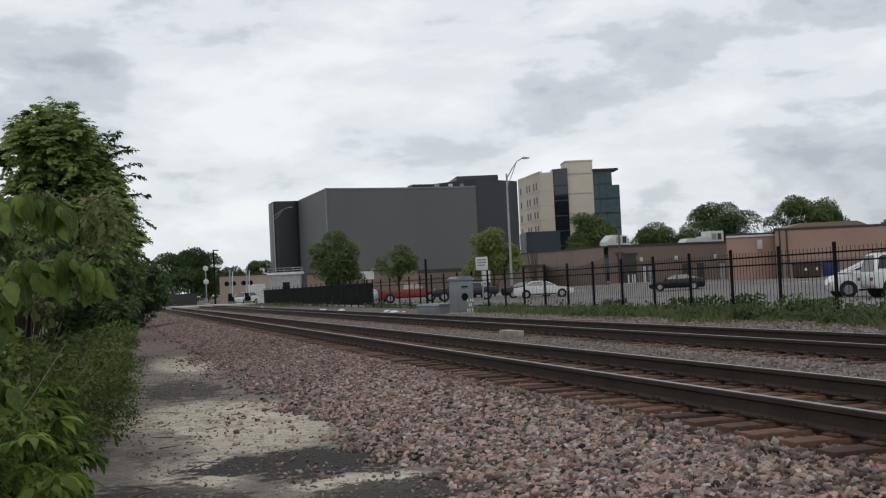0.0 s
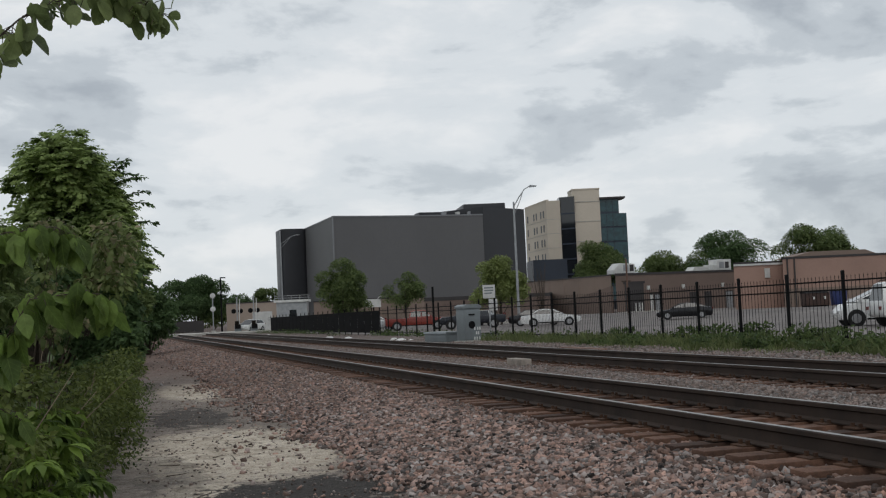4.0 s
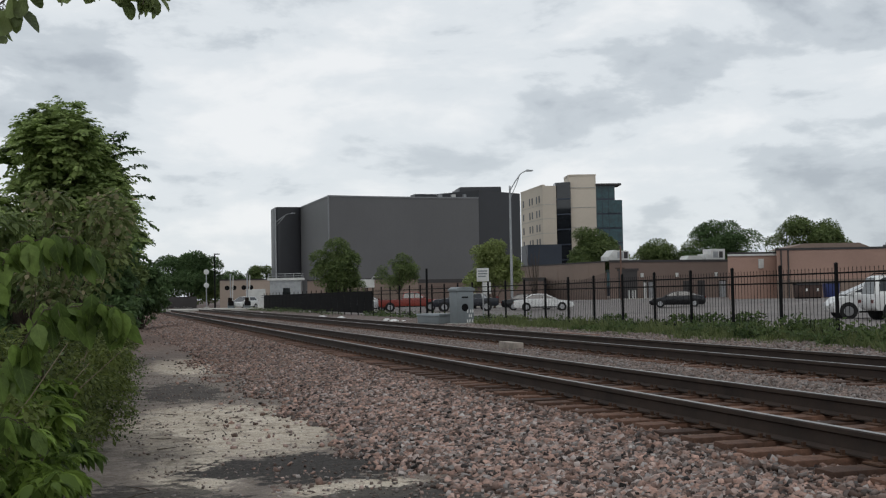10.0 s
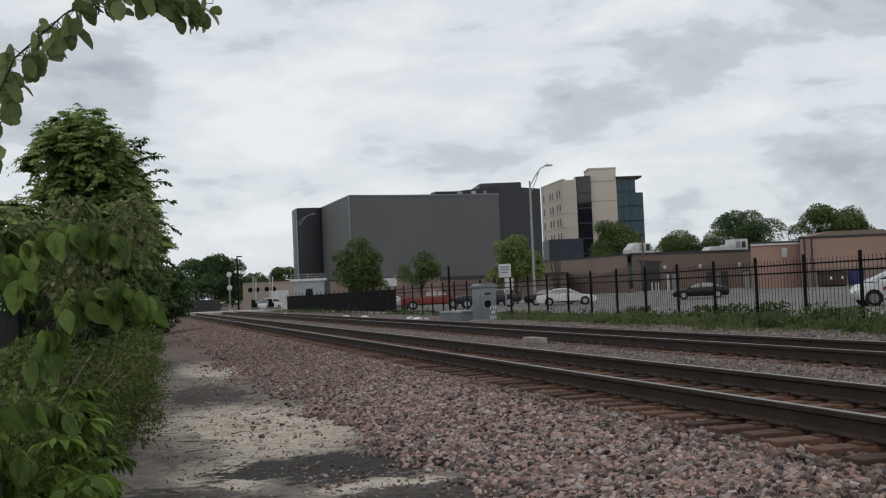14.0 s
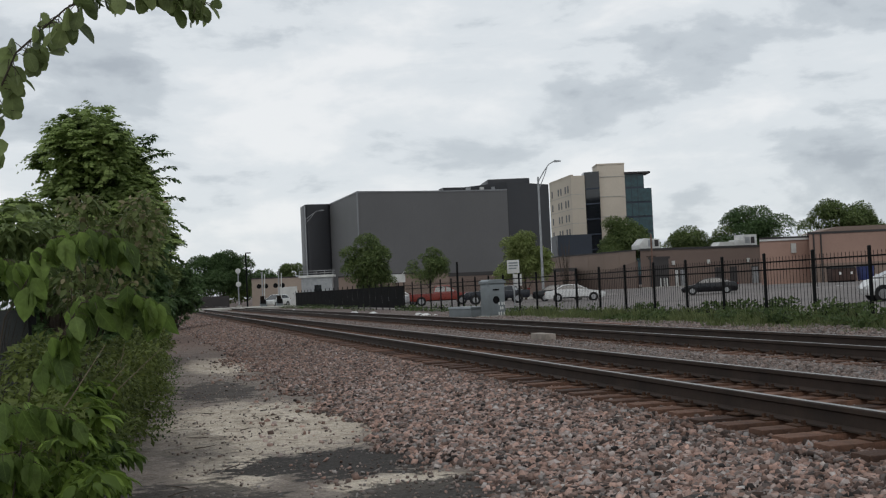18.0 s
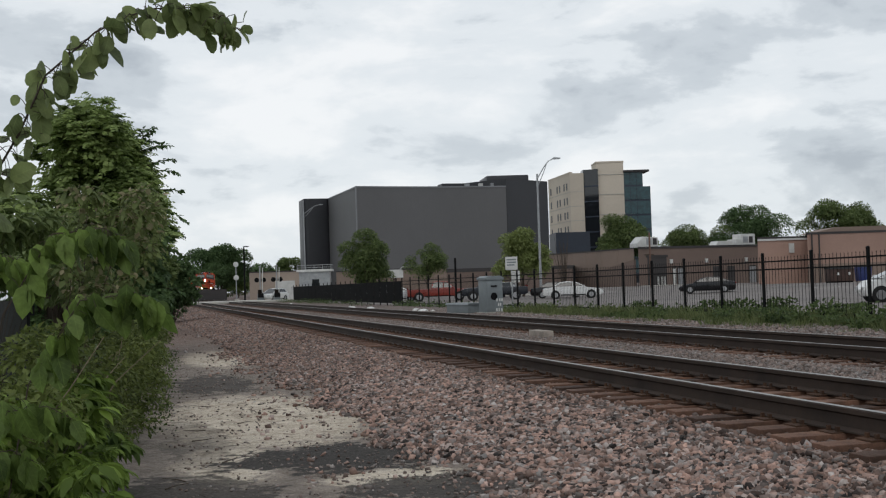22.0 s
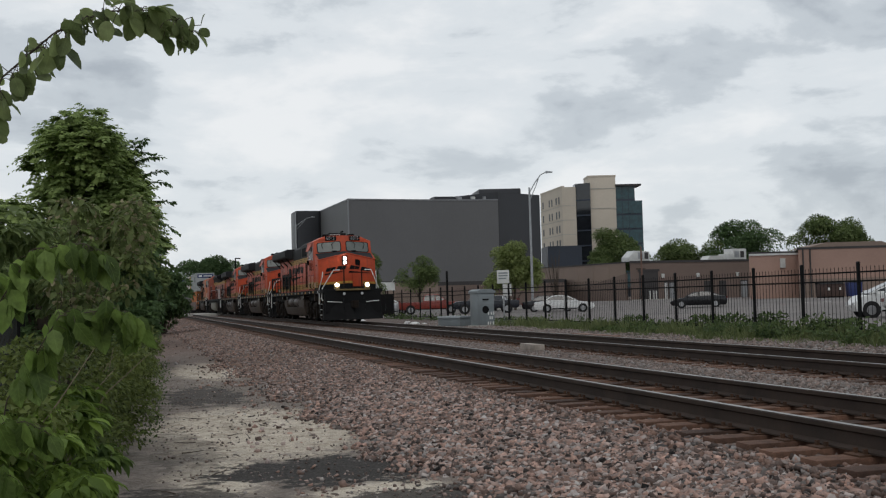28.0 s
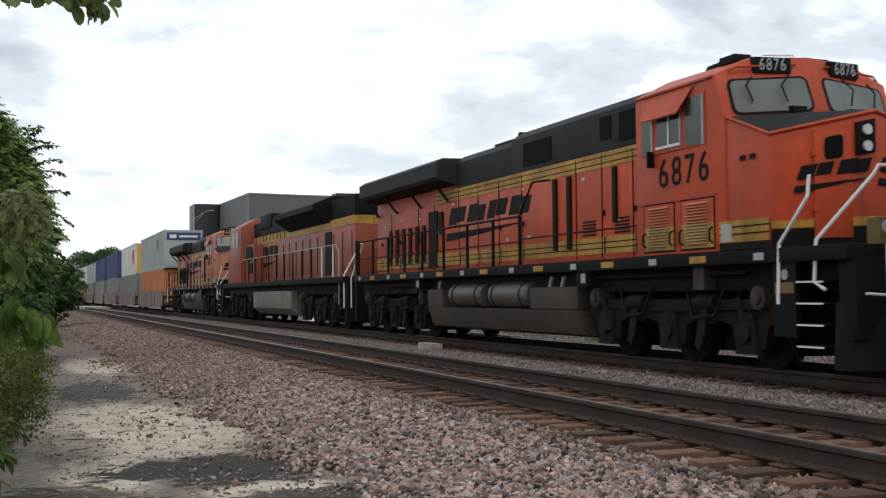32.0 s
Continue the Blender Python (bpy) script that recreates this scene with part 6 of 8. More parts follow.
def build_weeds():
    rng = np.random.default_rng(12)
    P, Wy, U, S = [], [], [], []

    def clump(x, y, z, h, w, n):
        for i in range(n):
            a = rng.random() * 6.283
            rr = w * rng.random() ** 0.7
            zz = z + h * rng.random() ** 1.2
            P.append((x + rr * math.cos(a), y + rr * math.sin(a), zz))
            Wy.append((math.cos(a) * 0.6 + rng.normal() * 0.4, math.sin(a) * 0.6 + rng.normal() * 0.4, 0.5 + 0.5 * rng.normal()))
            U.append((rng.normal() * 0.5, -0.4 + rng.normal() * 0.5, 0.7))
            S.append(0.07 + 0.09 * rng.random())

    for i in range(150):
        y = 17 + 20 * rng.random()
        x = 15.2 + 2.5 * rng.random() ** 0.6
        clump(x, y, -0.24, 0.1 + 0.42 * rng.random() * (x - 14.6) / 2.5 * (1.3 if y < 30 else 0.7), 0.28, 55)
    for i in range(90):
        y = 37 + 40 * rng.random()
        clump(16.4 + 1.6 * rng.random(), y, -0.22, 0.12 + 0.3 * rng.random(), 0.3, 26)
    for i in range(60):
        y = 78 + 55 * rng.random()
        clump(15.0 + 2.2 * rng.random(), y, -0.22, 0.1 + 0.35 * rng.random(), 0.45, 22)
    for k, yy in enumerate((29.2, 31.5, 33.0, 38.3, 26.2, 22.5)):
        clump(17.7, yy, -0.25, 0.6 - 0.04 * k, 0.5, 420)
    me = leaf_mesh("weeds", P, Wy, U, S, FINE_LEAF, M_WEED)
    # tall grass among and before them
    P, Wy, U, S = [], [], [], []
    for i in range(330):
        y = 15 + 34 * rng.random() ** 1.2
        x = 14.7 + 2.9 * rng.random() ** 0.8
        tall = (0.12 + 0.22 * rng.random()) * (1.25 if x > 16 else 0.8)
        for j in range(34):
            a, r = rng.random() * 6.283, 0.3 * rng.random()
            P.append((x + r * math.cos(a), y + r * math.sin(a), float(ground_height(x, y)) - 0.02))
            Wy.append((math.cos(a) * 0.35 + rng.normal() * 0.15, math.sin(a) * 0.35 + rng.normal() * 0.15, 1.0))
            U.append((rng.normal() * 0.5, -0.9, 0.4))
            S.append(tall * (0.6 + 0.7 * rng.random()))
    tagged(new("tall_grass", leaf_mesh("tall_grass", P, Wy, U, S, BLADE_LEAF, M_GRASS)), "tall yellow-green grass before the fence", "grass", kind="stuff")
    tagged(new("weeds", me), "rank green weeds along the foot of the fence", "weeds", kind="stuff")
    # blades at the edge of the path
    P, Wy, U, S = [], [], [], []
    for i in range(700):
        y = 13 + 19 * rng.random()
        x = np.interp(y, [8, 12, 16, 21, 32], [-0.15, 0.2, 0.42, 0.6, 1.0]) + rng.normal() * 0.1 - 0.05
        P.append((x - 0.12, y, -0.47))
        Wy.append((rng.normal() * 0.4 + 0.15, rng.normal() * 0.4, 0.8))
        U.append((rng.normal(), -1, 0.2))
        S.append(0.025 + 0.035 * rng.random())
    tagged(new("edge_grass", leaf_mesh("edge_grass", P, Wy, U, S, FINE_LEAF, M_WEED)), "short grass and weeds at the edge of the path", "grass", kind="stuff")


M_GRASS = leaf_material("tall_grass_blades", (0.055, 0.075, 0.028), (0.17, 0.195, 0.08), 0.4)
build_weeds()


# ---------------------------------------------------------------- loose stones
def stones(name, label, material, seed, spots, thin=0.0):
    """Angular stones, each an eight-cornered lump, scattered on the ground: (x0, x1, y0, y1, per square metre, small, large)."""
    rng = np.random.default_rng(seed)
    X, Y, R = [], [], []
    for x0, x1, y0, y1, dens, s0, s1 in spots:
        n = int((x1 - x0) * (y1 - y0) * dens)
        X.append(x0 + (x1 - x0) * rng.random(n))
        Y.append(y0 + (y1 - y0) * rng.random(n))
        R.append(s0 + (s1 - s0) * rng.random(n) ** 1.6)
    X, Y, R = np.concatenate(X), np.concatenate(Y), np.concatenate(R)
    if thin:
        # the ballast thins out towards the path
        edge = np.array([noise.noise((x * 0.9, y * 0.5, 5.0)) + 0.5 * noise.noise((x * 3, y * 3, 2.0)) for x, y in zip(X, Y)])
        keep = rng.random(len(X)) < np.clip((X - thin + 0.7 * edge) / 0.9, 0.03, 1.0) ** 1.4
        X, Y, R = X[keep], Y[keep], R[keep]
    n = len(X)
    Z = ground_height(X, Y) + R * 0.25
    cube = np.array([(x, y, z) for z in (-1, 1) for x, y in ((-1, -1), (1, -1), (1, 1), (-1, 1))], float)
    v = cube[None] * (0.55 + 0.45 * rng.random((n, 8, 3))) * np.stack([R, R * (0.42 + 0.45 * rng.random(n)), R * (0.32 + 0.38 * rng.random(n))], -1)[:, None, :]
    q = rng.normal(size=(n, 4)) * np.array([1, 0.35, 0.35, 1.2])
    q /= np.linalg.norm(q, axis=1, keepdims=True)
    w, a, b, c = q.T
    rot = np.stack([1 - 2 * (b * b + c * c), 2 * (a * b - c * w), 2 * (a * c + b * w), 2 * (a * b + c * w), 1 - 2 * (a * a + c * c), 2 * (b * c - a * w), 2 * (a * c - b * w), 2 * (b * c + a * w), 1 - 2 * (a * a + b * b)], -1).reshape(n, 3, 3)
    v = np.einsum("nij,nkj->nki", rot, v) + np.stack([X, Y, Z], -1)[:, None, :]
    quads = np.array([(3, 2, 1, 0), (4, 5, 6, 7), (0, 1, 5, 4), (1, 2, 6, 5), (2, 3, 7, 6), (3, 0, 4, 7)]).ravel()
    loops = (quads[None] + (np.arange(n) * 8)[:, None]).ravel().astype(np.int32)
    me = bpy.data.meshes.new(name)
    me.vertices.add(n * 8)
    me.vertices.foreach_set("co", v.reshape(-1))
    me.loops.add(len(loops))
    me.loops.foreach_set("vertex_index", loops)
    me.polygons.add(n * 6)
    me.polygons.foreach_set("loop_start", (np.arange(n * 6) * 4).astype(np.int32))
    me.update(calc_edges=True)
    me.materials.append(material)
    return tagged(new(name, me), label, "stones", kind="stuff")


stones("ballast", "loose reddish-grey crushed ballast stones", M_STONE, 1, [
    (1.2, 4.4, 5.5, 11, 1500, 0.014, 0.045), (1.2, 4.4, 11, 17, 1000, 0.016, 0.045), (1.2, 4.4, 17, 20, 520, 0.016, 0.045), (1.2, 4.6, 20, 27, 230, 0.017, 0.044)], 2.2)
stones("rusty_ballast", "brown rust-dusted ballast stones along the track", M_STONE_RUSTY, 4, [
    (1.2, 4.9, 14, 17, 200, 0.016, 0.042), (1.2, 4.9, 17, 20, 380, 0.018, 0.042), (1.2, 4.9, 20, 30, 540, 0.018, 0.042), (0.9, 4.9, 30, 62, 270, 0.024, 0.05), (0.9, 4.9, 62, 110, 80, 0.03, 0.06), (4.9, 7.5, 5, 40, 300, 0.016, 0.036), (4.2, 5.2, 5, 18, 420, 0.018, 0.045)], 1.9)
stones("track_gravel", "loose grey crushed stone between and beside the tracks", M_STONE_GREY, 2, [
    (7.5, 9.3, 7, 40, 420, 0.02, 0.042), (9.3, 12.2, 9, 45, 180, 0.02, 0.04), (12.2, 15.5, 14, 60, 150, 0.025, 0.06), (7.5, 9.3, 40, 75, 140, 0.026, 0.05)])
stones("path_pebbles", "scattered dark and pale pebbles on the dirt path", M_STONE_GREY, 3, [
    (0.2, 2.6, 6.5, 24, 70, 0.004, 0.02), (1.2, 2.6, 6.5, 10, 70, 0.008, 0.028)])


def build_path_sticks():
    rng = np.random.default_rng(55)
    for i in range(16):
        y = 7.6 + 9.0 * rng.random()
        x = float(np.interp(y, [7.6, 12, 17], [-0.05, 0.45, 0.8])) + abs(rng.normal()) * 0.45
        a, n = rng.random() * 3.14, 0.12 + 0.3 * rng.random()
        z = float(ground_height(x, y)) + 0.012
        pts = [(t * n * math.cos(a) + rng.normal() * 0.012, t * n * math.sin(a) + rng.normal() * 0.012, 0.004 + 0.03 * rng.random() * t) for t in (-0.5, -0.15, 0.2, 0.5)]
        solid("dead_stick", Form().tube(pts, [0.006, 0.005, 0.004, 0.002], 5), M_BARK, "thin dead grey-brown stick on the path", "stick", pose(x, y, z), "sticks on the path")
    # pale bent stalks that stand out of the shrubs
    for i in range(14):
        y = 7.2 + 5.5 * rng.random()
        x = -0.5 - 0.4 * rng.random()
        h = 0.7 + 0.7 * rng.random()
        pts = [(0, 0, 0), (0.08, 0, h * 0.4), (0.22 + 0.2 * rng.random(), 0.05, h * 0.75), (0.45 + 0.3 * rng.random(), 0.1, h)]
        solid("dry_stalk", Form().tube(pts, [0.006, 0.005, 0.004, 0.002], 5), M_STALK, "pale dry stalk leaning out of the shrubs", "stalk", pose(x, y, -0.45, 0, 0, 60 * rng.normal()), "dry stalks in the shrubs")


M_STALK = surface("pale_dry_stalk", (0.24, 0.185, 0.13), 0.9, 0, 0.3, 30, 4, 0.2)
build_path_sticks()

# ---------------------------------------------------------------- locomotives
TEXT_MESH = {}


def text_mesh(words, size, material):
    """Lettering in the built-in font, standing in the x-z plane, its lower left corner at the origin."""
    key = (words, size, material.name)
    if key not in TEXT_MESH:
        cu = bpy.data.curves.new("lettering", "FONT")
        cu.body, cu.size, cu.extrude = words, size, 0.004
        ob = new("lettering", cu)
        dg = bpy.context.evaluated_depsgraph_get()
        me = bpy.data.meshes.new_from_object(ob.evaluated_get(dg))
        bpy.data.objects.remove(ob)
        me.transform(Matrix.Rotation(radians(90), 4, "X"))
        me.materials.clear()
        me.materials.append(material)
        TEXT_MESH[key] = me
    return TEXT_MESH[key]


def panel(c, u0, u1, v0, v1, off, thick):
    """A slab on the four-cornered face c (lower left, lower right, upper right, upper left), proud of it by off."""
    c = [Vector(p) for p in c]

    def at(u, v):
        return (c[0] * (1 - u) + c[1] * u) * (1 - v) + (c[3] * (1 - u) + c[2] * u) * v

    n = (c[1] - c[0]).cross(c[3] - c[0]).normalized()
    q = [at(u0, v0), at(u1, v0), at(u1, v1), at(u0, v1)]
    p = [x + n * (off - thick) for x in q] + [x + n * off for x in q]
    return Form().add(p, [(3, 2, 1, 0), (4, 5, 6, 7), (0, 1, 5, 4), (1, 2, 6, 5), (2, 3, 7, 6), (3, 0, 4, 7)])


def round_panel(c, u0, u1, v0, v1, corner, off, thick=0.03):
    """The same with rounded corners; corner is their share of the panel's width."""
    c = [Vector(p) for p in c]

    def at(u, v):
        return (c[0] * (1 - u) + c[1] * u) * (1 - v) + (c[3] * (1 - u) + c[2] * u) * v

    n = (c[1] - c[0]).cross(c[3] - c[0]).normalized()
    ru = (u1 - u0) * corner
    rv = ru * (c[1] - c[0]).length / (c[3] - c[0]).length
    q = []
    for cu, cv, a0 in ((u1 - ru, v1 - rv, 0), (u0 + ru, v1 - rv, 90), (u0 + ru, v0 + rv, 180), (u1 - ru, v0 + rv, 270)):
        for k in range(5):
            a = radians(a0 + 22.5 * k)
            q.append(at(cu + ru * math.cos(a), cv + rv * math.sin(a)))
    k = len(q)
    p = [x + n * (off - thick) for x in q] + [x + n * off for x in q]
    return Form().add(p, [tuple(range(k - 1, -1, -1)), tuple(range(k, 2 * k))] + [(i, (i + 1) % k, k + (i + 1) % k, k + i) for i in range(k)])


def truck(parent, yc, wheels=3, pitch=2.0, sd=False):
    """A three-axle truck: side frames, wheels, journal boxes, springs and brake cylinders."""
    half = pitch * (wheels - 1) / 2
    tk = part("truck", Form().box(-1.0, 1.0, yc - half - 0.2, yc + half + 0.2, 0.62, 0.95), M_GRIME, parent, "grimy six-wheeled truck")
    for s in (-1, 1):
        prof = [(yc - half - 0.75, 0.72), (yc - half - 0.6, 0.98), (yc + half + 0.6, 0.98), (yc + half + 0.75, 0.72)]
        for k in range(wheels - 1, -1, -1):
            y = yc - half + pitch * k
            prof += [(y + 0.42, 0.6), (y + 0.34, 0.3), (y - 0.34, 0.3), (y - 0.42, 0.6)]
            if k:
                prof += [(y - 0.62, 0.66), (y - pitch + 0.62, 0.66)]
        part("side_frame", Form().prism(prof, "x", s * 1.04, s * 1.2), M_GRIME, tk, bevel=0.02)
        for k in range(wheels):
            y = yc - half + pitch * k
            w = Form().cyl(s * 0.68, y, 0.5335, 0.5335, s * 0.13, "x", 28).cyl(s * 0.64, y, 0.5335, 0.565, s * 0.04, "x", 28)
            part("wheel", w, M_WHEEL, tk, "wheel, near black for the shade under the frame")
            jb = Form().prism([(y - 0.24, 0.22), (y + 0.24, 0.22), (y + 0.2, 0.62), (y + 0.16, 0.8), (y - 0.16, 0.8), (y - 0.2, 0.62)], "x", s * 1.05, s * 1.27)
            jb.cyl(s * 1.27, y, 0.53, 0.15, s * 0.06, "x", 14)
            part("journal_box", jb, M_GRIME, tk)
        for k in range(wheels - 1):
            y = yc - half + pitch * (k + 0.5)
            part("brake_cylinder", Form().cyl(s * 1.2, y - 0.25, 0.93, 0.12, 0.5, "y", 12), M_GRIME, tk)
            part("spring", Form().cyl(s * 1.12, y, 0.62, 0.11, 0.3, "z", 10), M_GRIME, tk)
        part("brake_rod", Form().tube([(s * 1.24, yc - half - 0.3, 0.86), (s * 1.24, yc, 0.8), (s * 1.24, yc + half + 0.3, 0.86)], 0.02), M_GRIME, tk)
        for y in (yc - half - 0.45, yc + half + 0.2):
            part("air_cylinder", Form().cyl(s * 0.95, y + 0.12, 1.0, 0.17, s * 0.36, "x", 16).cyl(s * 1.31, y + 0.12, 1.0, 0.1, s * 0.04, "x", 12), M_TANK, tk, "dusty brake air cylinder", bevel=0.02)
        for k in range(wheels - 1):
            y = yc - half + pitch * (k + 0.5)
            part("brake_lever", Form().prism([(y - 0.1, 0.9), (y + 0.1, 0.9), (y + 0.28, 0.3), (y + 0.16, 0.22), (y + 0.02, 0.5)], "x", s * 1.22, s * 1.27), M_GRIME, tk)
            part("hanger", Form().tube([(s * 1.28, y - 0.5, 1.1), (s * 1.3, y - 0.3, 0.75), (s * 1.28, y + 0.3, 0.7), (s * 1.25, y + 0.5, 1.15)], 0.022), M_GRIME, tk)
        for k in range(4):
            y = yc - half + pitch * k * 0.6
            part("cable", Form().tube([(s * 1.1, y, 1.42), (s * 1.22, y + 0.15, 1.12), (s * 1.1, y + 0.35, 0.98)], 0.03), M_WHEEL, tk)
        for y in (yc - half - 0.1, yc + half - 0.2):
            part("damper", Form().tube([(s * 1.3, y, 0.45), (s * 1.26, y + 0.3, 1.0)], 0.04), M_GRIME, tk)
        part("sand_pipe", Form().tube([(s * 1.15, yc - half - 0.8, 1.3), (s * 1.15, yc - half - 0.7, 0.7), (s * 0.85, yc - half - 0.62, 0.15)], 0.03), M_GRIME, tk)
    # added dark box that stops light showing through between the wheels
    part("traction_motor", Form().box(-0.6, 0.6, yc - half - 0.5, yc + half + 0.5, 0.2, 1.12), M_WHEEL, tk, "added dark box that blocks light through the truck")
    for k in range(wheels):
        part("axle", Form().cyl(-0.7, yc - half + pitch * k, 0.5335, 0.09, 1.4, "x", 10), M_GRIME, tk)
    return tk


def slanted_marks(parent, c, u0, u1, v0, v1, name, lean=0.03, n=4, off=0.006):
    """Four leaning black blocks with notches, a railway emblem as plain shapes, and a tapering bar below."""
    w = (u1 - u0) / n
    C = [Vector(p) for p in c]

    def at(u, v):
        return (C[0] * (1 - u) + C[1] * u) * (1 - v) + (C[3] * (1 - u) + C[2] * u) * v

    nn = (C[1] - C[0]).cross(C[3] - C[0]).normalized()
    h = v1 - v0

    def block(label_name, q, parent_ob, label=""):
        pts = [at(u, v) + nn * off for u, v in q] + [at(u, v) + nn * 0.001 for u, v in q]
        return part(label_name, Form().add(pts, [(0, 1, 2, 3), (7, 6, 5, 4), (0, 4, 5, 1), (1, 5, 6, 2), (2, 6, 7, 3), (3, 7, 4, 0)]), M_LOCO_BLACK, parent_ob, label)

    mk = block(name, ((u0 - 0.03, v0 - h * 0.95), (u0 - 0.015, v0 - h * 0.5), (u1 - 0.02, v0 - h * 0.42), (u0 + 0.3 * (u1 - u0), v0 - h * 0.85)), parent, "black swoosh bar")
    for i in range(n):
        a, b = u0 + i * w, u0 + i * w + w * 0.84
        mid = a + w * (0.40, 0.47, 0.36, 0.44)[i % 4]
        # two leaning bars, the second cut off low or high by turns
        low, top = (v0, v1 - h * 0.12) if i % 2 else (v0 + h * 0.12, v1)
        for x0, x1, lo, hi in ((a, mid, v0, v1), (mid + w * 0.03, b, low, top)):
            s0, s1 = lean * (lo - v0) / h, lean * (hi - v0) / h
            block("mark", ((x0 + s0, lo), (x1 + s0, lo), (x1 + s1, hi), (x0 + s1, hi)), mk)


# the two halves of the nose
LF = ((-1.47, 0, 1.65), (0, -0.28, 1.65), (0, -0.28, 3.47), (-1.47, 0, 3.14))
RF = ((0, -0.28, 1.65), (1.47, 0, 1.65), (1.47, 0, 3.14), (0, -0.28, 3.47))


def ge_locomotive():
    """A six-axle diesel, nose towards -y; the origin lies at the upper corner of the nose."""
    lo = thing("locomotive", "orange, black and yellow six-axle diesel freight locomotive", "locomotive", group="locomotives of the train")
    S, HD = 1.49, 0.95
    # frame, walkway and reflectors
    part("platform", Form().box(-S, S, -1.45, 19.75, 1.46, 1.65).box(-1.2, 1.2, -1.4, 19.7, 1.1, 1.46), M_LOCO_BLACK, lo, "black walkway and frame", bevel=0.015)
    for k in range(15):
        for sgn in (-1, 1):
            y = 0.15 + 1.35 * k
            part("reflector", Form().box(sgn * (S + 0.002), sgn * (S + 0.008), y, y + (0.42 if k % 2 else 0.22), 1.5, 1.6), M_YELLOW if k % 2 else M_REFLECT_W, lo)
    # nose and cab
    nose = Form().add([(-1.47, 0, 1.65), (0, -0.28, 1.65), (1.47, 0, 1.65), (-1.47, 0, 3.14), (0, -0.28, 3.47), (1.47, 0, 3.14), (-1.47, 1.0, 1.65), (1.47, 1.0, 1.65), (-1.47, 0.98, 3.5), (0, 0.72, 3.6), (1.47, 0.98, 3.5)],
                      [(0, 1, 4, 3), (1, 2, 5, 4), (3, 4, 9, 8), (4, 5, 10, 9), (0, 3, 8, 6), (2, 7, 10, 5), (6, 8, 9, 10, 7), (0, 6, 7, 2, 1)])
    part("nose", nose, M_ORANGE, lo, "orange nose", bevel=0.03)
    sec = [(-S, 1.65), (-S, 4.18), (-0.88, 4.55), (0, 4.6), (0.88, 4.55), (S, 4.18), (S, 1.65)]
    cab_front = [(-S, 0.98, 1.65), (-S, 0.98, 3.48), (-S, 1.22, 4.16), (-0.88, 1.22, 4.43), (0, 1.06, 4.46), (0.88, 1.22, 4.43), (S, 1.22, 4.16), (S, 0.98, 3.48), (S, 0.98, 1.65), (0, 0.72, 3.58)]
    cab_back = [(-S, 3.42, 1.65), (-S, 3.42, 4.16), (-0.88, 3.42, 4.46), (0, 3.42, 4.49), (0.88, 3.42, 4.46), (S, 3.42, 4.16), (S, 3.42, 1.65)]
    cabf = Form().add(cab_front + cab_back, [(0, 1, 9, 7, 8), (1, 2, 3, 4, 9), (9, 4, 5, 6, 7), (0, 10, 11, 2, 1), (8, 7, 6, 15, 16), (2, 11, 12, 3), (3, 12, 13, 4), (4, 13, 14, 5), (5, 14, 15, 6), (10, 16, 15, 14, 13, 12, 11), (0, 8, 16, 10)])
    cab = part("cab", cabf, M_ORANGE, lo, "orange wide-nosed cab", bevel=0.02)
    # windshields
    for sgn in (-1, 1):
        A, B = (sgn * 1.45, 0.985, 3.5), (0, 0.735, 3.6)
        D, C = (sgn * 1.45, 1.215, 4.16), (0, 1.06, 4.5)
        C = (0, 1.0, 4.26)
        face = (A, B, C, D) if sgn < 0 else (B, A, D, C)
        u0, u1 = (0.07, 0.92) if sgn < 0 else (0.08, 0.93)
        g = part("windshield_gasket", round_panel(face, u0, u1, 0.04, 0.86, 0.09, 0.02), M_LOCO_BLACK, cab)
        part("windshield", round_panel(face, u0 + 0.03, u1 - 0.03, 0.09, 0.81, 0.075, 0.026), M_WINDSHIELD, g, "greenish windshield glass")
        part("wiper", Form().tube([(sgn * 0.45, 0.93, 4.16), (sgn * 0.62, 0.86, 3.98), (sgn * 0.55, 0.82, 3.75)], 0.014), M_LOCO_BLACK, cab)
        part("wiper", Form().tube([(sgn * 1.0, 1.03, 4.12), (sgn * 1.12, 0.99, 3.98), (sgn * 1.05, 0.93, 3.75)], 0.014), M_LOCO_BLACK, cab)
        part("rain_gutter", Form().tube([(sgn * 1.3, 1.16, 4.2), (sgn * 1.2, 1.12, 4.26), (sgn * 0.25, 1.02, 4.33)], 0.018), M_ORANGE, cab)
        # number boards
        bx = Form().box(-0.29, 0.29, -0.06, 0.3, -0.12, 0.11)
        part("number_board", bx, M_LOCO_BLACK, cab, "black number board", pose(sgn * 0.62, 1.10, 4.31, 0, 0, sgn * 8), bevel=0.02)
        # the same dark cowl under the windshield
        part("cowl", Form().add([(sgn * 1.44, 0.95, 3.515), (0, 0.68, 3.62), (0, -0.22, 3.505), (sgn * 1.40, 0.07, 3.195), (sgn * 1.44, 0.95, 3.48), (0, 0.68, 3.58), (0, -0.22, 3.46), (sgn * 1.40, 0.07, 3.15)], [(0, 1, 2, 3), (7, 6, 5, 4), (0, 4, 5, 1), (1, 5, 6, 2), (2, 6, 7, 3), (3, 7, 4, 0)]), M_COWL, cab, "dark grey anti-glare cowl")
        part("cowl_camera", Form().prism([(-0.05, 3.5), (0.05, 3.5), (0.13, 3.66), (-0.13, 3.66)], "y", 0.62, 0.72, pose(sgn * 0.5, 0, 0)), M_LOCO_BLACK, cab)
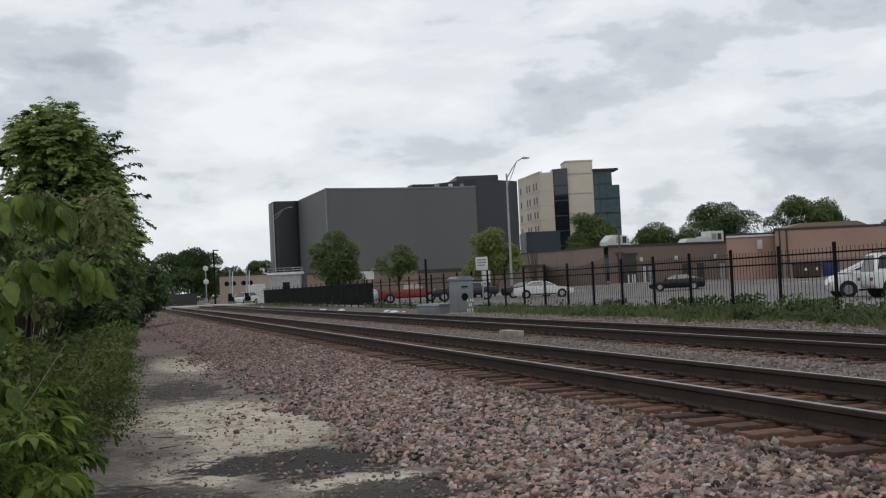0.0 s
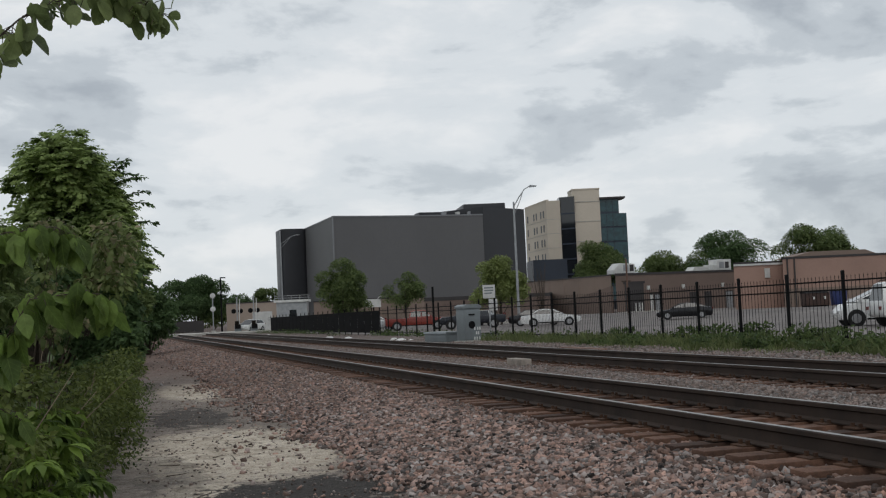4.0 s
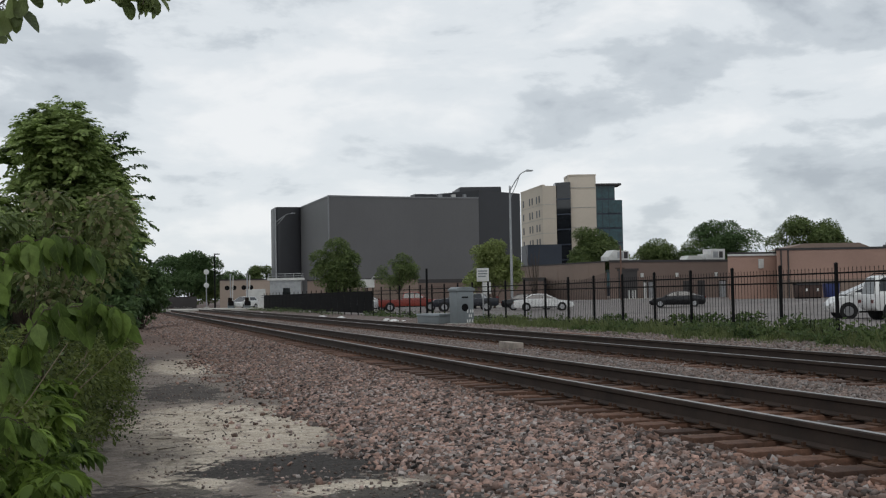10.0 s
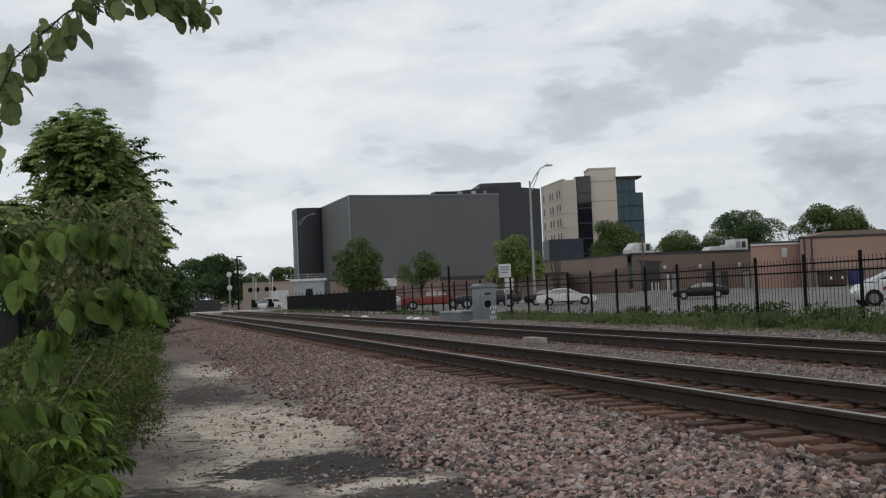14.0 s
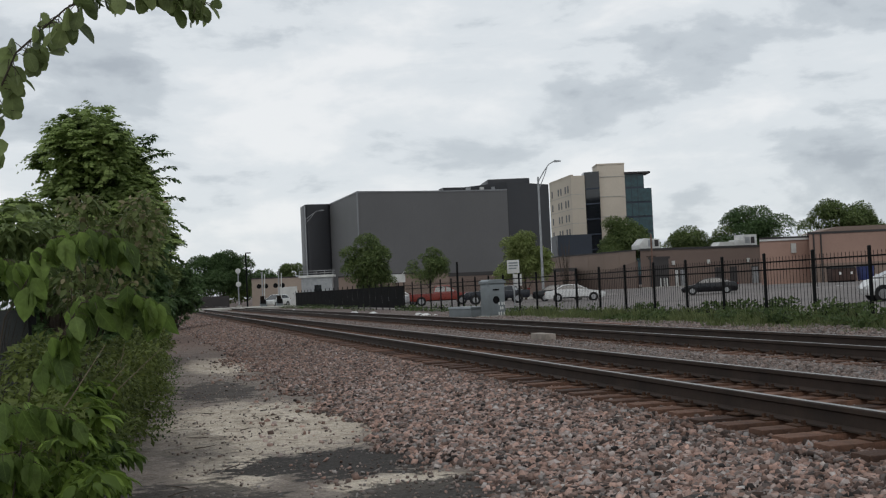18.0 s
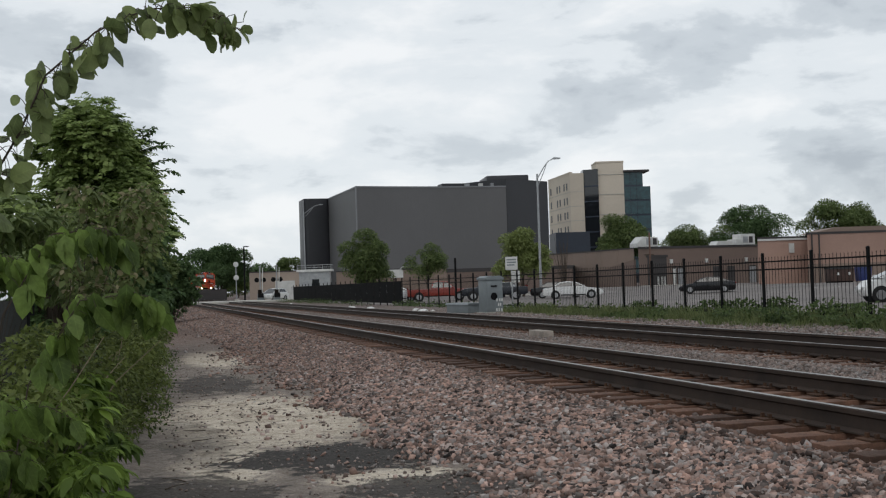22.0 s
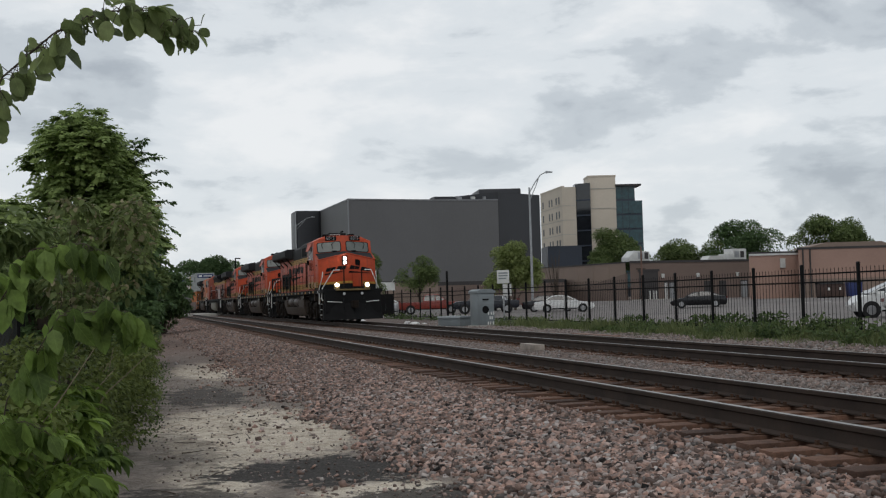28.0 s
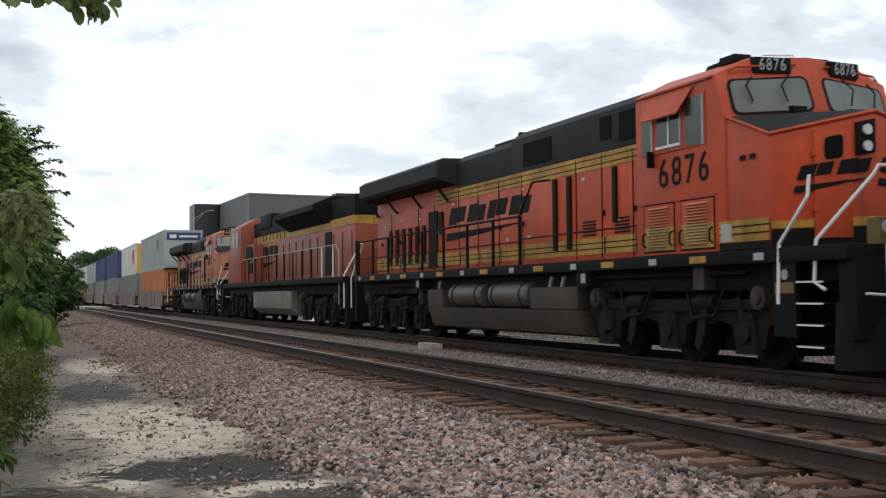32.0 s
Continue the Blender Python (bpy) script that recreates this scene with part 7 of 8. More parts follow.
        part("trim_line", Form().tube([(sgn * 1.47, 0.98, 3.51), (sgn * 1.48, 0.0, 3.15), (0, -0.285, 3.48)], 0.03), M_ORANGE, cab, "raised nose edge")
    # cab side windows, awning, doors, louvres
    for sgn in (-1, 1):
        X = sgn * S
        fr = part("side_window_frame", Form().box(X, X + sgn * 0.015, 1.45, 3.25, 3.2, 3.98), M_ORANGE, cab)
        for y0, y1, mt in ((1.5, 1.95, M_CABGLASS), (2.1, 2.75, M_CABGLASS), (2.9, 3.2, M_CABGLASS)):
            z0 = 3.22 if y0 != 2.1 else 3.3
            w = part("side_window", Form().box(X, X + sgn * 0.022, y0, y1, z0, 3.92), mt, fr, "dark cab window")
            part("window_bar", Form().box(X, X + sgn * 0.035, y0 - 0.03, y0 + 0.01, z0 - 0.02, 3.93), M_GALV, w)
        part("window_bar", Form().box(X, X + sgn * 0.04, 2.08, 2.77, 3.26, 3.3), M_WHITE, fr)
        part("window_sash", Form().box(X, X + sgn * 0.03, 2.4, 2.44, 3.3, 3.9), M_WHITE, fr)
        part("awning", Form().add([(X, 1.75, 4.1), (X, 3.15, 4.1), (X + sgn * 0.16, 3.0, 3.72), (X + sgn * 0.16, 2.0, 3.72), (X + sgn * 0.01, 1.75, 4.08), (X + sgn * 0.01, 3.15, 4.08), (X + sgn * 0.15, 3.0, 3.70), (X + sgn * 0.15, 2.0, 3.70)], [(0, 1, 2, 3), (7, 6, 5, 4), (0, 3, 7, 4), (1, 5, 6, 2), (2, 6, 7, 3), (0, 4, 5, 1)]), M_ORANGE, cab, "orange window awning")
        part("mirror", Form().box(X, X + sgn * 0.12, 2.86, 2.9, 3.0, 3.25), M_LOCO_BLACK, cab)
        part("drip_rail", Form().box(X, X + sgn * 0.03, 1.25, 3.4, 4.12, 4.15), M_ORANGE, cab)
        for y0 in (1.3, 2.35):
            lv = part("louvre_panel", Form().box(X, X + sgn * 0.012, y0 - 0.02, y0 + 0.82, 2.08, 2.42), M_ORANGE, cab, "louvred equipment door")
            part("yellow_band", Form().box(X, X + sgn * 0.014, y0 - 0.02, y0 + 0.82, 1.72, 2.08), M_YELLOW, lv, "yellow lower door")
            part("door_gap", Form().box(X, X + sgn * 0.006, y0 - 0.05, y0 + 0.85, 1.69, 2.45), M_LOCO_BLACK, lv)
            for yy in (y0 + 0.0, y0 + 0.78):
                part("grab_handle", Form().tube([(X + sgn * 0.02, yy, 1.78), (X + sgn * 0.07, yy, 1.82), (X + sgn * 0.07, yy, 1.96), (X + sgn * 0.02, yy, 2.0)], 0.015), M_LOCO_BLACK, lv)
            for k in range(14):
                z = 1.78 + k * 0.044
                part("louvre", Form().add([(X + sgn * 0.013, y0 + 0.12, z + 0.03), (X + sgn * 0.013, y0 + 0.68, z + 0.03), (X + sgn * 0.05, y0 + 0.68, z), (X + sgn * 0.05, y0 + 0.12, z), (X + sgn * 0.013, y0 + 0.12, z), (X + sgn * 0.013, y0 + 0.68, z)], [(0, 1, 2, 3), (3, 2, 5, 4), (0, 4, 5, 1), (0, 3, 4), (1, 5, 2)]), M_LOUVRE_Y if z < 2.06 else M_LOUVRE_R, lv)
        part("panel_edge", Form().box(X, X + sgn * 0.02, 1.2, 3.35, 2.44, 2.47), M_RED, cab)
        part("yellow_band", Form().box(X, X + sgn * 0.006, 0.02, 1.15, 1.76, 2.06), M_YELLOW, cab, "yellow waist band")
        for z in (1.86, 1.96):
            part("pinstripe", Form().box(X, X + sgn * 0.009, 0.02, 1.15, z, z + 0.02), M_LOCO_BLACK, cab)
        part("black_band", Form().box(X, X + sgn * 0.006, 0.0, 1.15, 1.66, 1.76), M_LOCO_BLACK, cab)
        part("data_plate", Form().box(X, X + sgn * 0.012, 0.85, 1.1, 1.78, 2.02), M_REFLECT_W, cab)
        part("marker_hole", Form().box(X, X + sgn * 0.008, 0.3, 0.42, 2.86, 2.93).box(X, X + sgn * 0.008, 0.52, 0.64, 2.86, 2.93), M_LOCO_BLACK, cab)
    part("roof_unit", Form().prism([(1.9, 4.52), (2.9, 4.5), (2.8, 4.62), (2.0, 4.64)], "x", -0.55, 0.35), M_LOCO_BLACK, cab, "low roof air conditioner")
    part("roof_rail", Form().tube([(-0.6, 1.3, 4.4), (-0.6, 1.3, 4.5), (-0.1, 1.27, 4.52), (-0.1, 1.27, 4.42)], 0.012), M_WHITE, cab)
    part("horn", Form().cyl(0.3, 2.6, 4.75, 0.05, 0.5, "y", 8), M_LOCO_BLACK, cab)
    for x, y, w in ((-0.95, 1.5, 0.3), (0.35, 1.45, 0.35), (-0.2, 2.2, 0.22)):
        part("roof_box", Form().box(x, x + w, y, y + 0.4, 4.42, 4.55), M_LOCO_BLACK, cab, "small black roof housing", bevel=0.03)
    part("antenna_dome", Form().cyl(0.75, 2.3, 4.45, 0.13, 0.12, n=14, r2=0.08), M_LOCO_BLACK, cab)
    # nose door, window, headlights, bands and emblem
    lf, rf = LF, RF
    nose_ob = lo.children[-1]
    for ob in lo.children:
        if ob.name.startswith("nose"):
            nose_ob = ob
    hb = part("headlight_box", panel(lf, 0.80, 0.99, 0.70, 0.95, 0.04, 0.06), M_LOCO_BLACK, nose_ob, "twin headlight housing", bevel=0.015)
    for z in (3.0, 3.22):
        part("headlight", Form().cyl(-0.16, -0.33, z, 0.072, 0.03, "y", 18), M_LAMP, hb, "lit headlight")
    slanted_marks(nose_ob, lf, 0.24, 0.97, 0.57, 0.68, "nose_emblem", 0.05, 2, 0.036)
    slanted_marks(nose_ob, rf, 0.05, 0.83, 0.57, 0.68, "nose_emblem", 0.05, 2, 0.036)
    for face in (lf, rf):
        part("yellow_band", panel(face, 0.0, 1.0, 0.17, 0.235, 0.006, 0.01), M_YELLOW, nose_ob, "yellow nose band")
        part("black_band", panel(face, 0.0, 1.0, 0.0, 0.165, 0.006, 0.01), M_LOCO_BLACK, nose_ob, "black nose band")
    # hood
    part("hood", Form().box(-HD, HD, 3.42, 12.75, 1.65, 3.31).box(-HD + 0.02, HD - 0.02, 12.75, 19.2, 1.65, 3.68), M_ORANGE, lo, "orange engine hood", bevel=0.01)
    top = [(-HD, 3.58), (-HD, 4.3), (-HD + 0.18, 4.45), (HD - 0.18, 4.45), (HD, 4.3), (HD, 3.58)]
    part("hood_top", Form().prism(top, "y", 3.42, 9.5), M_HOOD, lo, "black upper hood", bevel=0.01)
    top2 = [(-HD, 3.58), (-HD, 4.18), (-HD + 0.18, 4.34), (HD - 0.18, 4.34), (HD, 4.18), (HD, 3.58)]
    part("hood_top", Form().prism(top2, "y", 9.5, 12.75), M_HOOD, lo, "black upper hood", bevel=0.01)
    part("exhaust_stack", Form().box(-0.45, 0.45, 10.2, 11.6, 4.34, 4.5), M_LOCO_BLACK, lo)
    part("roof_hatch", Form().box(-0.6, 0.6, 5.0, 6.8, 4.45, 4.5), M_LOCO_BLACK, lo)
    part("lifting_eye", Form().cyl(-0.8, 9.45, 4.42, 0.07, 0.2, "x", 10), M_LOCO_BLACK, lo)
    for sgn in (-1, 1):
        X = sgn * HD
        part("yellow_band", Form().box(sgn * (HD - 0.3), X + sgn * 0.008, 3.42, 14.2, 3.31, 3.58), M_YELLOW, lo, "yellow upper stripe")
        for z in (3.38, 3.49):
            part("pinstripe", Form().box(X, X + sgn * 0.012, 3.42, 14.2, z, z + 0.018), M_LOCO_BLACK, lo)
        part("yellow_band", Form().box(X, X + sgn * 0.006, 3.42, 19.2, 1.78, 2.08), M_YELLOW, lo, "yellow lower stripe")
        for z in (1.87, 1.97):
            part("pinstripe", Form().box(X, X + sgn * 0.01, 3.42, 19.2, z, z + 0.018), M_LOCO_BLACK, lo)
        for y in (4.45, 5.55, 6.55, 9.0, 10.2, 11.4, 12.6, 14.3, 15.5, 17.8):
            part("door_seam", Form().box(X, X + sgn * 0.012, y, y + 0.025, 1.7, 3.55 if y < 13 else 3.3), M_LOCO_BLACK, lo)
        for y, w in ((6.75, 0.14), (7.35, 0.14), (5.0, 0.12)):
            part("hood_slot", Form().box(X, X + sgn * 0.05, y, y + w, 1.9 if y > 6 else 2.3, 3.28), M_LOCO_BLACK, lo, "black vertical hood slot")
        for y in (4.6, 5.8):
            for k in range(5):
                part("grille_slat", Form().box(X, X + sgn * 0.014, y, y + 0.5, 2.12 + k * 0.06, 2.15 + k * 0.06), M_LOCO_BLACK, lo)
        for y0, y1, z0, z1 in ((3.55, 4.1, 3.72, 4.15), (4.3, 4.9, 3.7, 4.2), (7.6, 8.9, 3.68, 4.15), (5.2, 5.6, 3.8, 4.2)):
            part("intake_screen", Form().box(X, X + sgn * 0.02, y0, y1, z0, z1), M_SCREEN, lo, "dark intake screen")
        for y in (15.0, 15.55, 16.1, 16.65, 17.2, 17.75):
            part("louvred_door", Form().box(X, X + sgn * 0.03, y, y + 0.2, 1.9, 2.85), M_LOCO_BLACK, lo, "black louvred hood door")
        part("hood_window", Form().box(X, X + sgn * 0.03, 13.7, 13.95, 2.55, 3.1), M_LOCO_BLACK, lo)
        part("hood_door", Form().box(X, X + sgn * 0.025, 14.1, 14.7, 1.75, 3.15), M_LOCO_BLACK, lo, "black rear hood door")
        # stickers, latches and a lifted step of the hood
        for y, z in ((4.9, 2.3), (6.2, 3.15), (8.6, 2.2), (8.9, 3.2), (9.7, 2.2), (12.9, 3.2), (15.3, 3.0), (16.9, 3.05), (18.3, 2.95), (13.9, 2.55)):
            part("sticker", Form().box(X, X + sgn * 0.008, y, y + 0.14, z, z + 0.06), M_REFLECT_W, lo)
        for k, y in enumerate((4.35, 5.45, 8.9, 10.1, 11.3, 12.5, 13.6, 15.4, 17.0, 18.6)):
            part("door_latch", Form().box(X, X + sgn * 0.03, y, y + 0.06, 2.45, 2.55), M_GRIME, lo)
            part("stripe_joint", Form().box(X, X + sgn * 0.014, y, y + 0.03, 1.78, 2.08), M_LOCO_BLACK, lo)
        # radiator wing
        wing = [(X * 0.9, 3.66), (sgn * 1.40, 3.78), (sgn * 1.46, 3.86), (sgn * 1.46, 4.2), (sgn * 1.3, 4.3), (0, 4.32), (0, 3.66)]
        for y in (13.3, 15.3, 17.3, 19.0):
            part("wing_strut", Form().tube([(X, y, 3.3), (sgn * 1.36, y, 3.8)], 0.035), M_HOOD, lo)
        part("radiator_wing", Form().prism(wing, "y", 12.75, 19.25), M_HOOD, lo, "overhanging black radiator housing")
        face = ((X, 13.5, 1.65), (X, 7.7, 1.65), (X, 7.7, 3.3), (X, 13.5, 3.3)) if sgn < 0 else ((X, 7.7, 1.65), (X, 13.5, 1.65), (X, 13.5, 3.3), (X, 7.7, 3.3))
        slanted_marks(lo, face, 0.03, 0.86, 0.66, 0.90, "hood_emblem", 0.035)
        # hand rails
        posts = [8.05, 9.4, 10.85, 12.35, 13.85, 15.2, 16.6, 18.0, 19.4]
        for y in posts:
            part("stanchion", Form().box(sgn * 1.42, sgn * 1.47, y - 0.03, y + 0.03, 1.65, 2.6), M_LOCO_BLACK, lo)
        part("hand_rail", Form().tube([(sgn * 1.45, 19.4, 2.6), (sgn * 1.45, 8.05, 2.6), (sgn * 1.3, 7.75, 3.25), (sgn * HD, 7.7, 3.3)], 0.024), M_LOCO_BLACK, lo)
        part("hand_rail", Form().tube([(sgn * 1.45, 19.4, 2.1), (sgn * 1.45, 8.05, 2.1)], 0.014), M_LOCO_BLACK, lo)
        part("hand_rail", Form().tube([(sgn * 1.45, 8.05, 2.15), (sgn * 1.45, 3.5, 2.15)], 0.014), M_LOCO_BLACK, lo)
        part("end_rail", Form().tube([(sgn * 1.2, 20.0, 2.6), (sgn * 1.2, 19.75, 2.6), (sgn * 1.45, 20.2, 1.6), (sgn * 1.45, 20.2, 0.7)], 0.024), M_WHITE, lo)
        part("end_post", Form().box(sgn * 1.40, sgn * 1.48, 19.55, 19.66, 0.32, 2.66), M_LOCO_BLACK, lo)
        # front stair rails
        part("stair_rail", Form().tube([(sgn * 1.35, -0.62, 2.55), (sgn * 1.38, -0.62, 2.28), (sgn * 1.47, -0.15, 1.70), (sgn * 1.48, -0.12, 0.92)], 0.024), M_WHITE, lo, "white stair hand rail")
        part("stair_rail", Form().tube([(sgn * 0.62, -1.45, 2.6), (sgn * 0.95, -1.4, 2.6), (sgn * 1.0, -1.38, 2.5), (sgn * 1.42, -0.82, 1.72), (sgn * 1.46, -0.82, 1.2), (sgn * 1.44, -1.0, 1.1)], 0.024), M_WHITE, lo, "white stair hand rail")
        part("stair_side", Form().box(sgn * 1.38, sgn * 1.46, -0.45, 0.0, 0.5, 1.5), M_LOCO_BLACK, lo)
        for k in range(4):
            z = 0.38 + k * 0.27
            st = part("step", Form().box(sgn * 1.0, sgn * 1.46, -0.98, -0.48, z, z + 0.03), M_LOCO_BLACK, lo)
            part("step_edge", Form().box(sgn * 1.46, sgn * 1.475, -0.98, -0.48, z, z + 0.022), M_WHITE, st, "white step edge")
        part("ditch_light_bracket", Form().box(sgn * 0.64, sgn * 0.88, -1.32, -1.1, 1.66, 1.98), M_BEAM, lo)
        part("ditch_light", Form().cyl(sgn * 0.76, -1.36, 1.86, 0.09, 0.05, "y", 18), M_LAMP, lo, "lit ditch light")
        part("emblem_disc", Form().cyl(sgn * 1.461, -0.24, 1.3, 0.07, sgn * 0.01, "x", 14), M_GALV, lo)
        part("step_plate", Form().box(sgn * 1.461, sgn * 1.468, -0.42, -0.04, 1.06, 1.2), M_BEAM, lo, "worn cream plate")
        part("front_post", Form().box(sgn * 0.42, sgn * 0.47, -1.55, -1.5, 1.66, 2.62), M_GRIME, lo)
        part("hose", Form().tube([(sgn * 0.5, -1.6, 1.2), (sgn * 0.55, -1.85, 1.0), (sgn * 0.5, -1.9, 0.6)], 0.03), M_LOCO_BLACK, lo)
        part("pilot_rail", Form().tube([(sgn * 1.3, -1.55, 1.05), (sgn * 0.6, -1.7, 1.0)], 0.018), M_WHITE, lo)
        part("uncoupling_light", Form().cyl(sgn * 0.45, -1.56, 1.42, 0.07, 0.03, "y", 12), M_LAMP_OFF, lo)
    part("front_beam", Form().box(-0.85, 0.85, -1.6, -1.44, 1.58, 1.66), M_BEAM, lo, "grimy yellow front platform beam", bevel=0.01)
    part("pilot", Form().box(-1.4, 1.4, -1.5, -1.2, 0.5, 1.5), M_LOCO_BLACK, lo, "black pilot plate")
    part("snow_plow", Form().add([(-1.45, -1.3, 0.95), (0, -1.75, 0.95), (1.45, -1.3, 0.95), (-1.5, -1.45, 0.14), (0, -2.05, 0.14), (1.5, -1.45, 0.14), (-1.45, -1.2, 0.95), (1.45, -1.2, 0.95), (-1.5, -1.2, 0.14), (1.5, -1.2, 0.14)], [(0, 1, 4, 3), (1, 2, 5, 4), (0, 3, 8, 6), (2, 7, 9, 5), (0, 6, 7, 2, 1), (3, 4, 5, 9, 8), (6, 8, 9, 7)]), M_LOCO_BLACK, lo, "black snow plow pilot")
    part("coupler", Form().box(-0.15, 0.15, -2.15, -1.4, 0.75, 1.05).cyl(0.0, -2.1, 0.72, 0.16, 0.36, "z", 12), M_GRIME, lo)
    part("rear_coupler", Form().box(-0.15, 0.15, 19.7, 20.6, 0.75, 1.05), M_GRIME, lo)
    # tank and reservoirs
    part("fuel_tank", Form().prism([(-1.4, 0.78), (-1.25, 0.34), (-0.9, 0.28), (0.9, 0.28), (1.25, 0.34), (1.4, 0.78)], "y", 5.7, 13.6), M_TANK, lo, "dirty brown fuel tank", bevel=0.03)
    part("tank_end", Form().box(-1.4, 1.4, 5.7, 7.7, 0.784, 1.2), M_TANK, lo, bevel=0.03)
    part("tank_end", Form().box(-1.4, 1.4, 12.6, 13.6, 0.784, 1.2), M_TANK, lo, bevel=0.03)
    part("tank_saddle", Form().box(-0.85, 0.85, 7.7, 12.6, 0.784, 1.4), M_GRIME, lo)
    for sgn in (-1, 1):
        for y in (7.85, 10.2):
            part("air_reservoir", Form().cyl(sgn * 1.16, y, 1.06, 0.27, 1.95, "y", 20), M_RESERVOIR, lo, "round air reservoir", bevel=0.05)
        for y in (8.15, 9.55, 10.5, 11.85):
            part("reservoir_strap", Form().cyl(sgn * 1.16, y, 1.06, 0.28, 0.05, "y", 20), M_GRIME, lo)
        for y in (5.2, 14.0):
            part("jacking_pad", Form().box(sgn * 1.2, sgn * 1.47, y, y + 0.4, 1.2, 1.46), M_GRIME, lo)
            part("pad_plate", Form().box(sgn * 1.47, sgn * 1.48, y + 0.05, y + 0.2, 1.26, 1.42), M_REFLECT_W, lo)
        for y in (6.9, 6.4, 12.9):
            part("filler", Form().tube([(sgn * 1.35, y, 1.2), (sgn * 1.38, y - 0.15, 1.38)], 0.04), M_REFLECT_W, lo)
        part("equipment_box", Form().box(sgn * 1.15, sgn * 1.4, 1.7, 1.98, 1.12, 1.46), M_TANK, lo)
        part("pipe", Form().tube([(sgn * 1.3, 0.8, 1.35), (sgn * 1.3, 5.8, 1.35)], 0.03), M_GRIME, lo)
        part("pipe", Form().tube([(sgn * 1.3, 13.8, 1.3), (sgn * 1.3, 19.2, 1.3)], 0.03), M_GRIME, lo)
    truck(lo, 2.9)
    truck(lo, 16.7)
    return lo


M_PALE_TANK = surface("pale_olive_tank", (0.155, 0.145, 0.115), 0.7, 0.0, 0.3, 8, 1.0, 0.1, streak=0.6)
M_FADED = surface("sun_bleached_orange_paint", (0.45, 0.17, 0.095), 0.6, 0.0, 0.3, 9, 0.7, 0.05, streak=0.6, spec=0.3)
M_PALE_STRIPE = surface("bleached_yellow_stripe", (0.45, 0.30, 0.14), 0.6, 0.0, 0.3, 9, 0.9, 0.05, streak=0.6, spec=0.3)
M_LOUVRE_Y = surface("worn_yellow_louvre", (0.42, 0.29, 0.13), 0.5, 0, 0.2, 10, 1, 0)
M_LOUVRE_R = surface("faded_red_louvre", (0.52, 0.17, 0.10), 0.5, 0, 0.2, 10, 1, 0)


def nose_door(lo, face, u0, u1):
    """The door in one half of the nose, with its hinges and little window."""
    nose_ob = [o for o in lo.children if o.name.startswith("nose")][0]
    w = u1 - u0
    door = part("nose_door", panel(face, u0, u1, 0.08, 0.96, 0.03, 0.04), M_ORANGE, nose_ob, "nose door", bevel=0.01)
    for v in (0.3, 0.75):
        part("door_hinge", panel(face, u0 - 0.02, u0 + 0.02, v, v + 0.05, 0.045, 0.04), M_ORANGE, nose_ob)
    part("door_window", round_panel(face, u0 + w * 0.27, u1 - w * 0.23, 0.70, 0.88, 0.22, 0.038), M_SCREEN, nose_ob, "small dark nose window")
    return door


def road_numbers(lo, words):
    """Painted and lit numbers of one engine."""
    for i, digit in enumerate(words):
        me = text_mesh(digit, 0.62, M_LOCO_BLACK)
        lo_x = min(v.co.x for v in me.vertices)
        hi_x = lo_x + 0.31
        if digit == "1":
            lo_x -= 0.05
        fit = Matrix.Diagonal((0.29 / (hi_x - lo_x), 1, 1, 1)) @ Matrix.Translation((-lo_x, 0, 0))
        part("road_digit", me, None, lo, "black painted digit", Matrix.Translation((-1.498, 2.72 - 0.362 * i, 2.68)) @ Matrix.Rotation(radians(-90), 4, "Z") @ fit)
        me = text_mesh(digit, 0.25, M_GALV)
        fit = Matrix.Diagonal((0.092 / (hi_x - lo_x) * 0.62 / 0.25, 1, 1, 1)) @ Matrix.Translation((-lo_x * 0.25 / 0.62, 0, 0))
        for sgn in (-1, 1):
            part("board_digit", me, None, lo, "white digit on the board", Matrix.Translation((sgn * 0.62, 1.10, 4.225)) @ Matrix.Rotation(radians(sgn * 8), 4, "Z") @ Matrix.Translation((-0.21 + 0.11 * i, -0.068, 0.005)) @ fit)


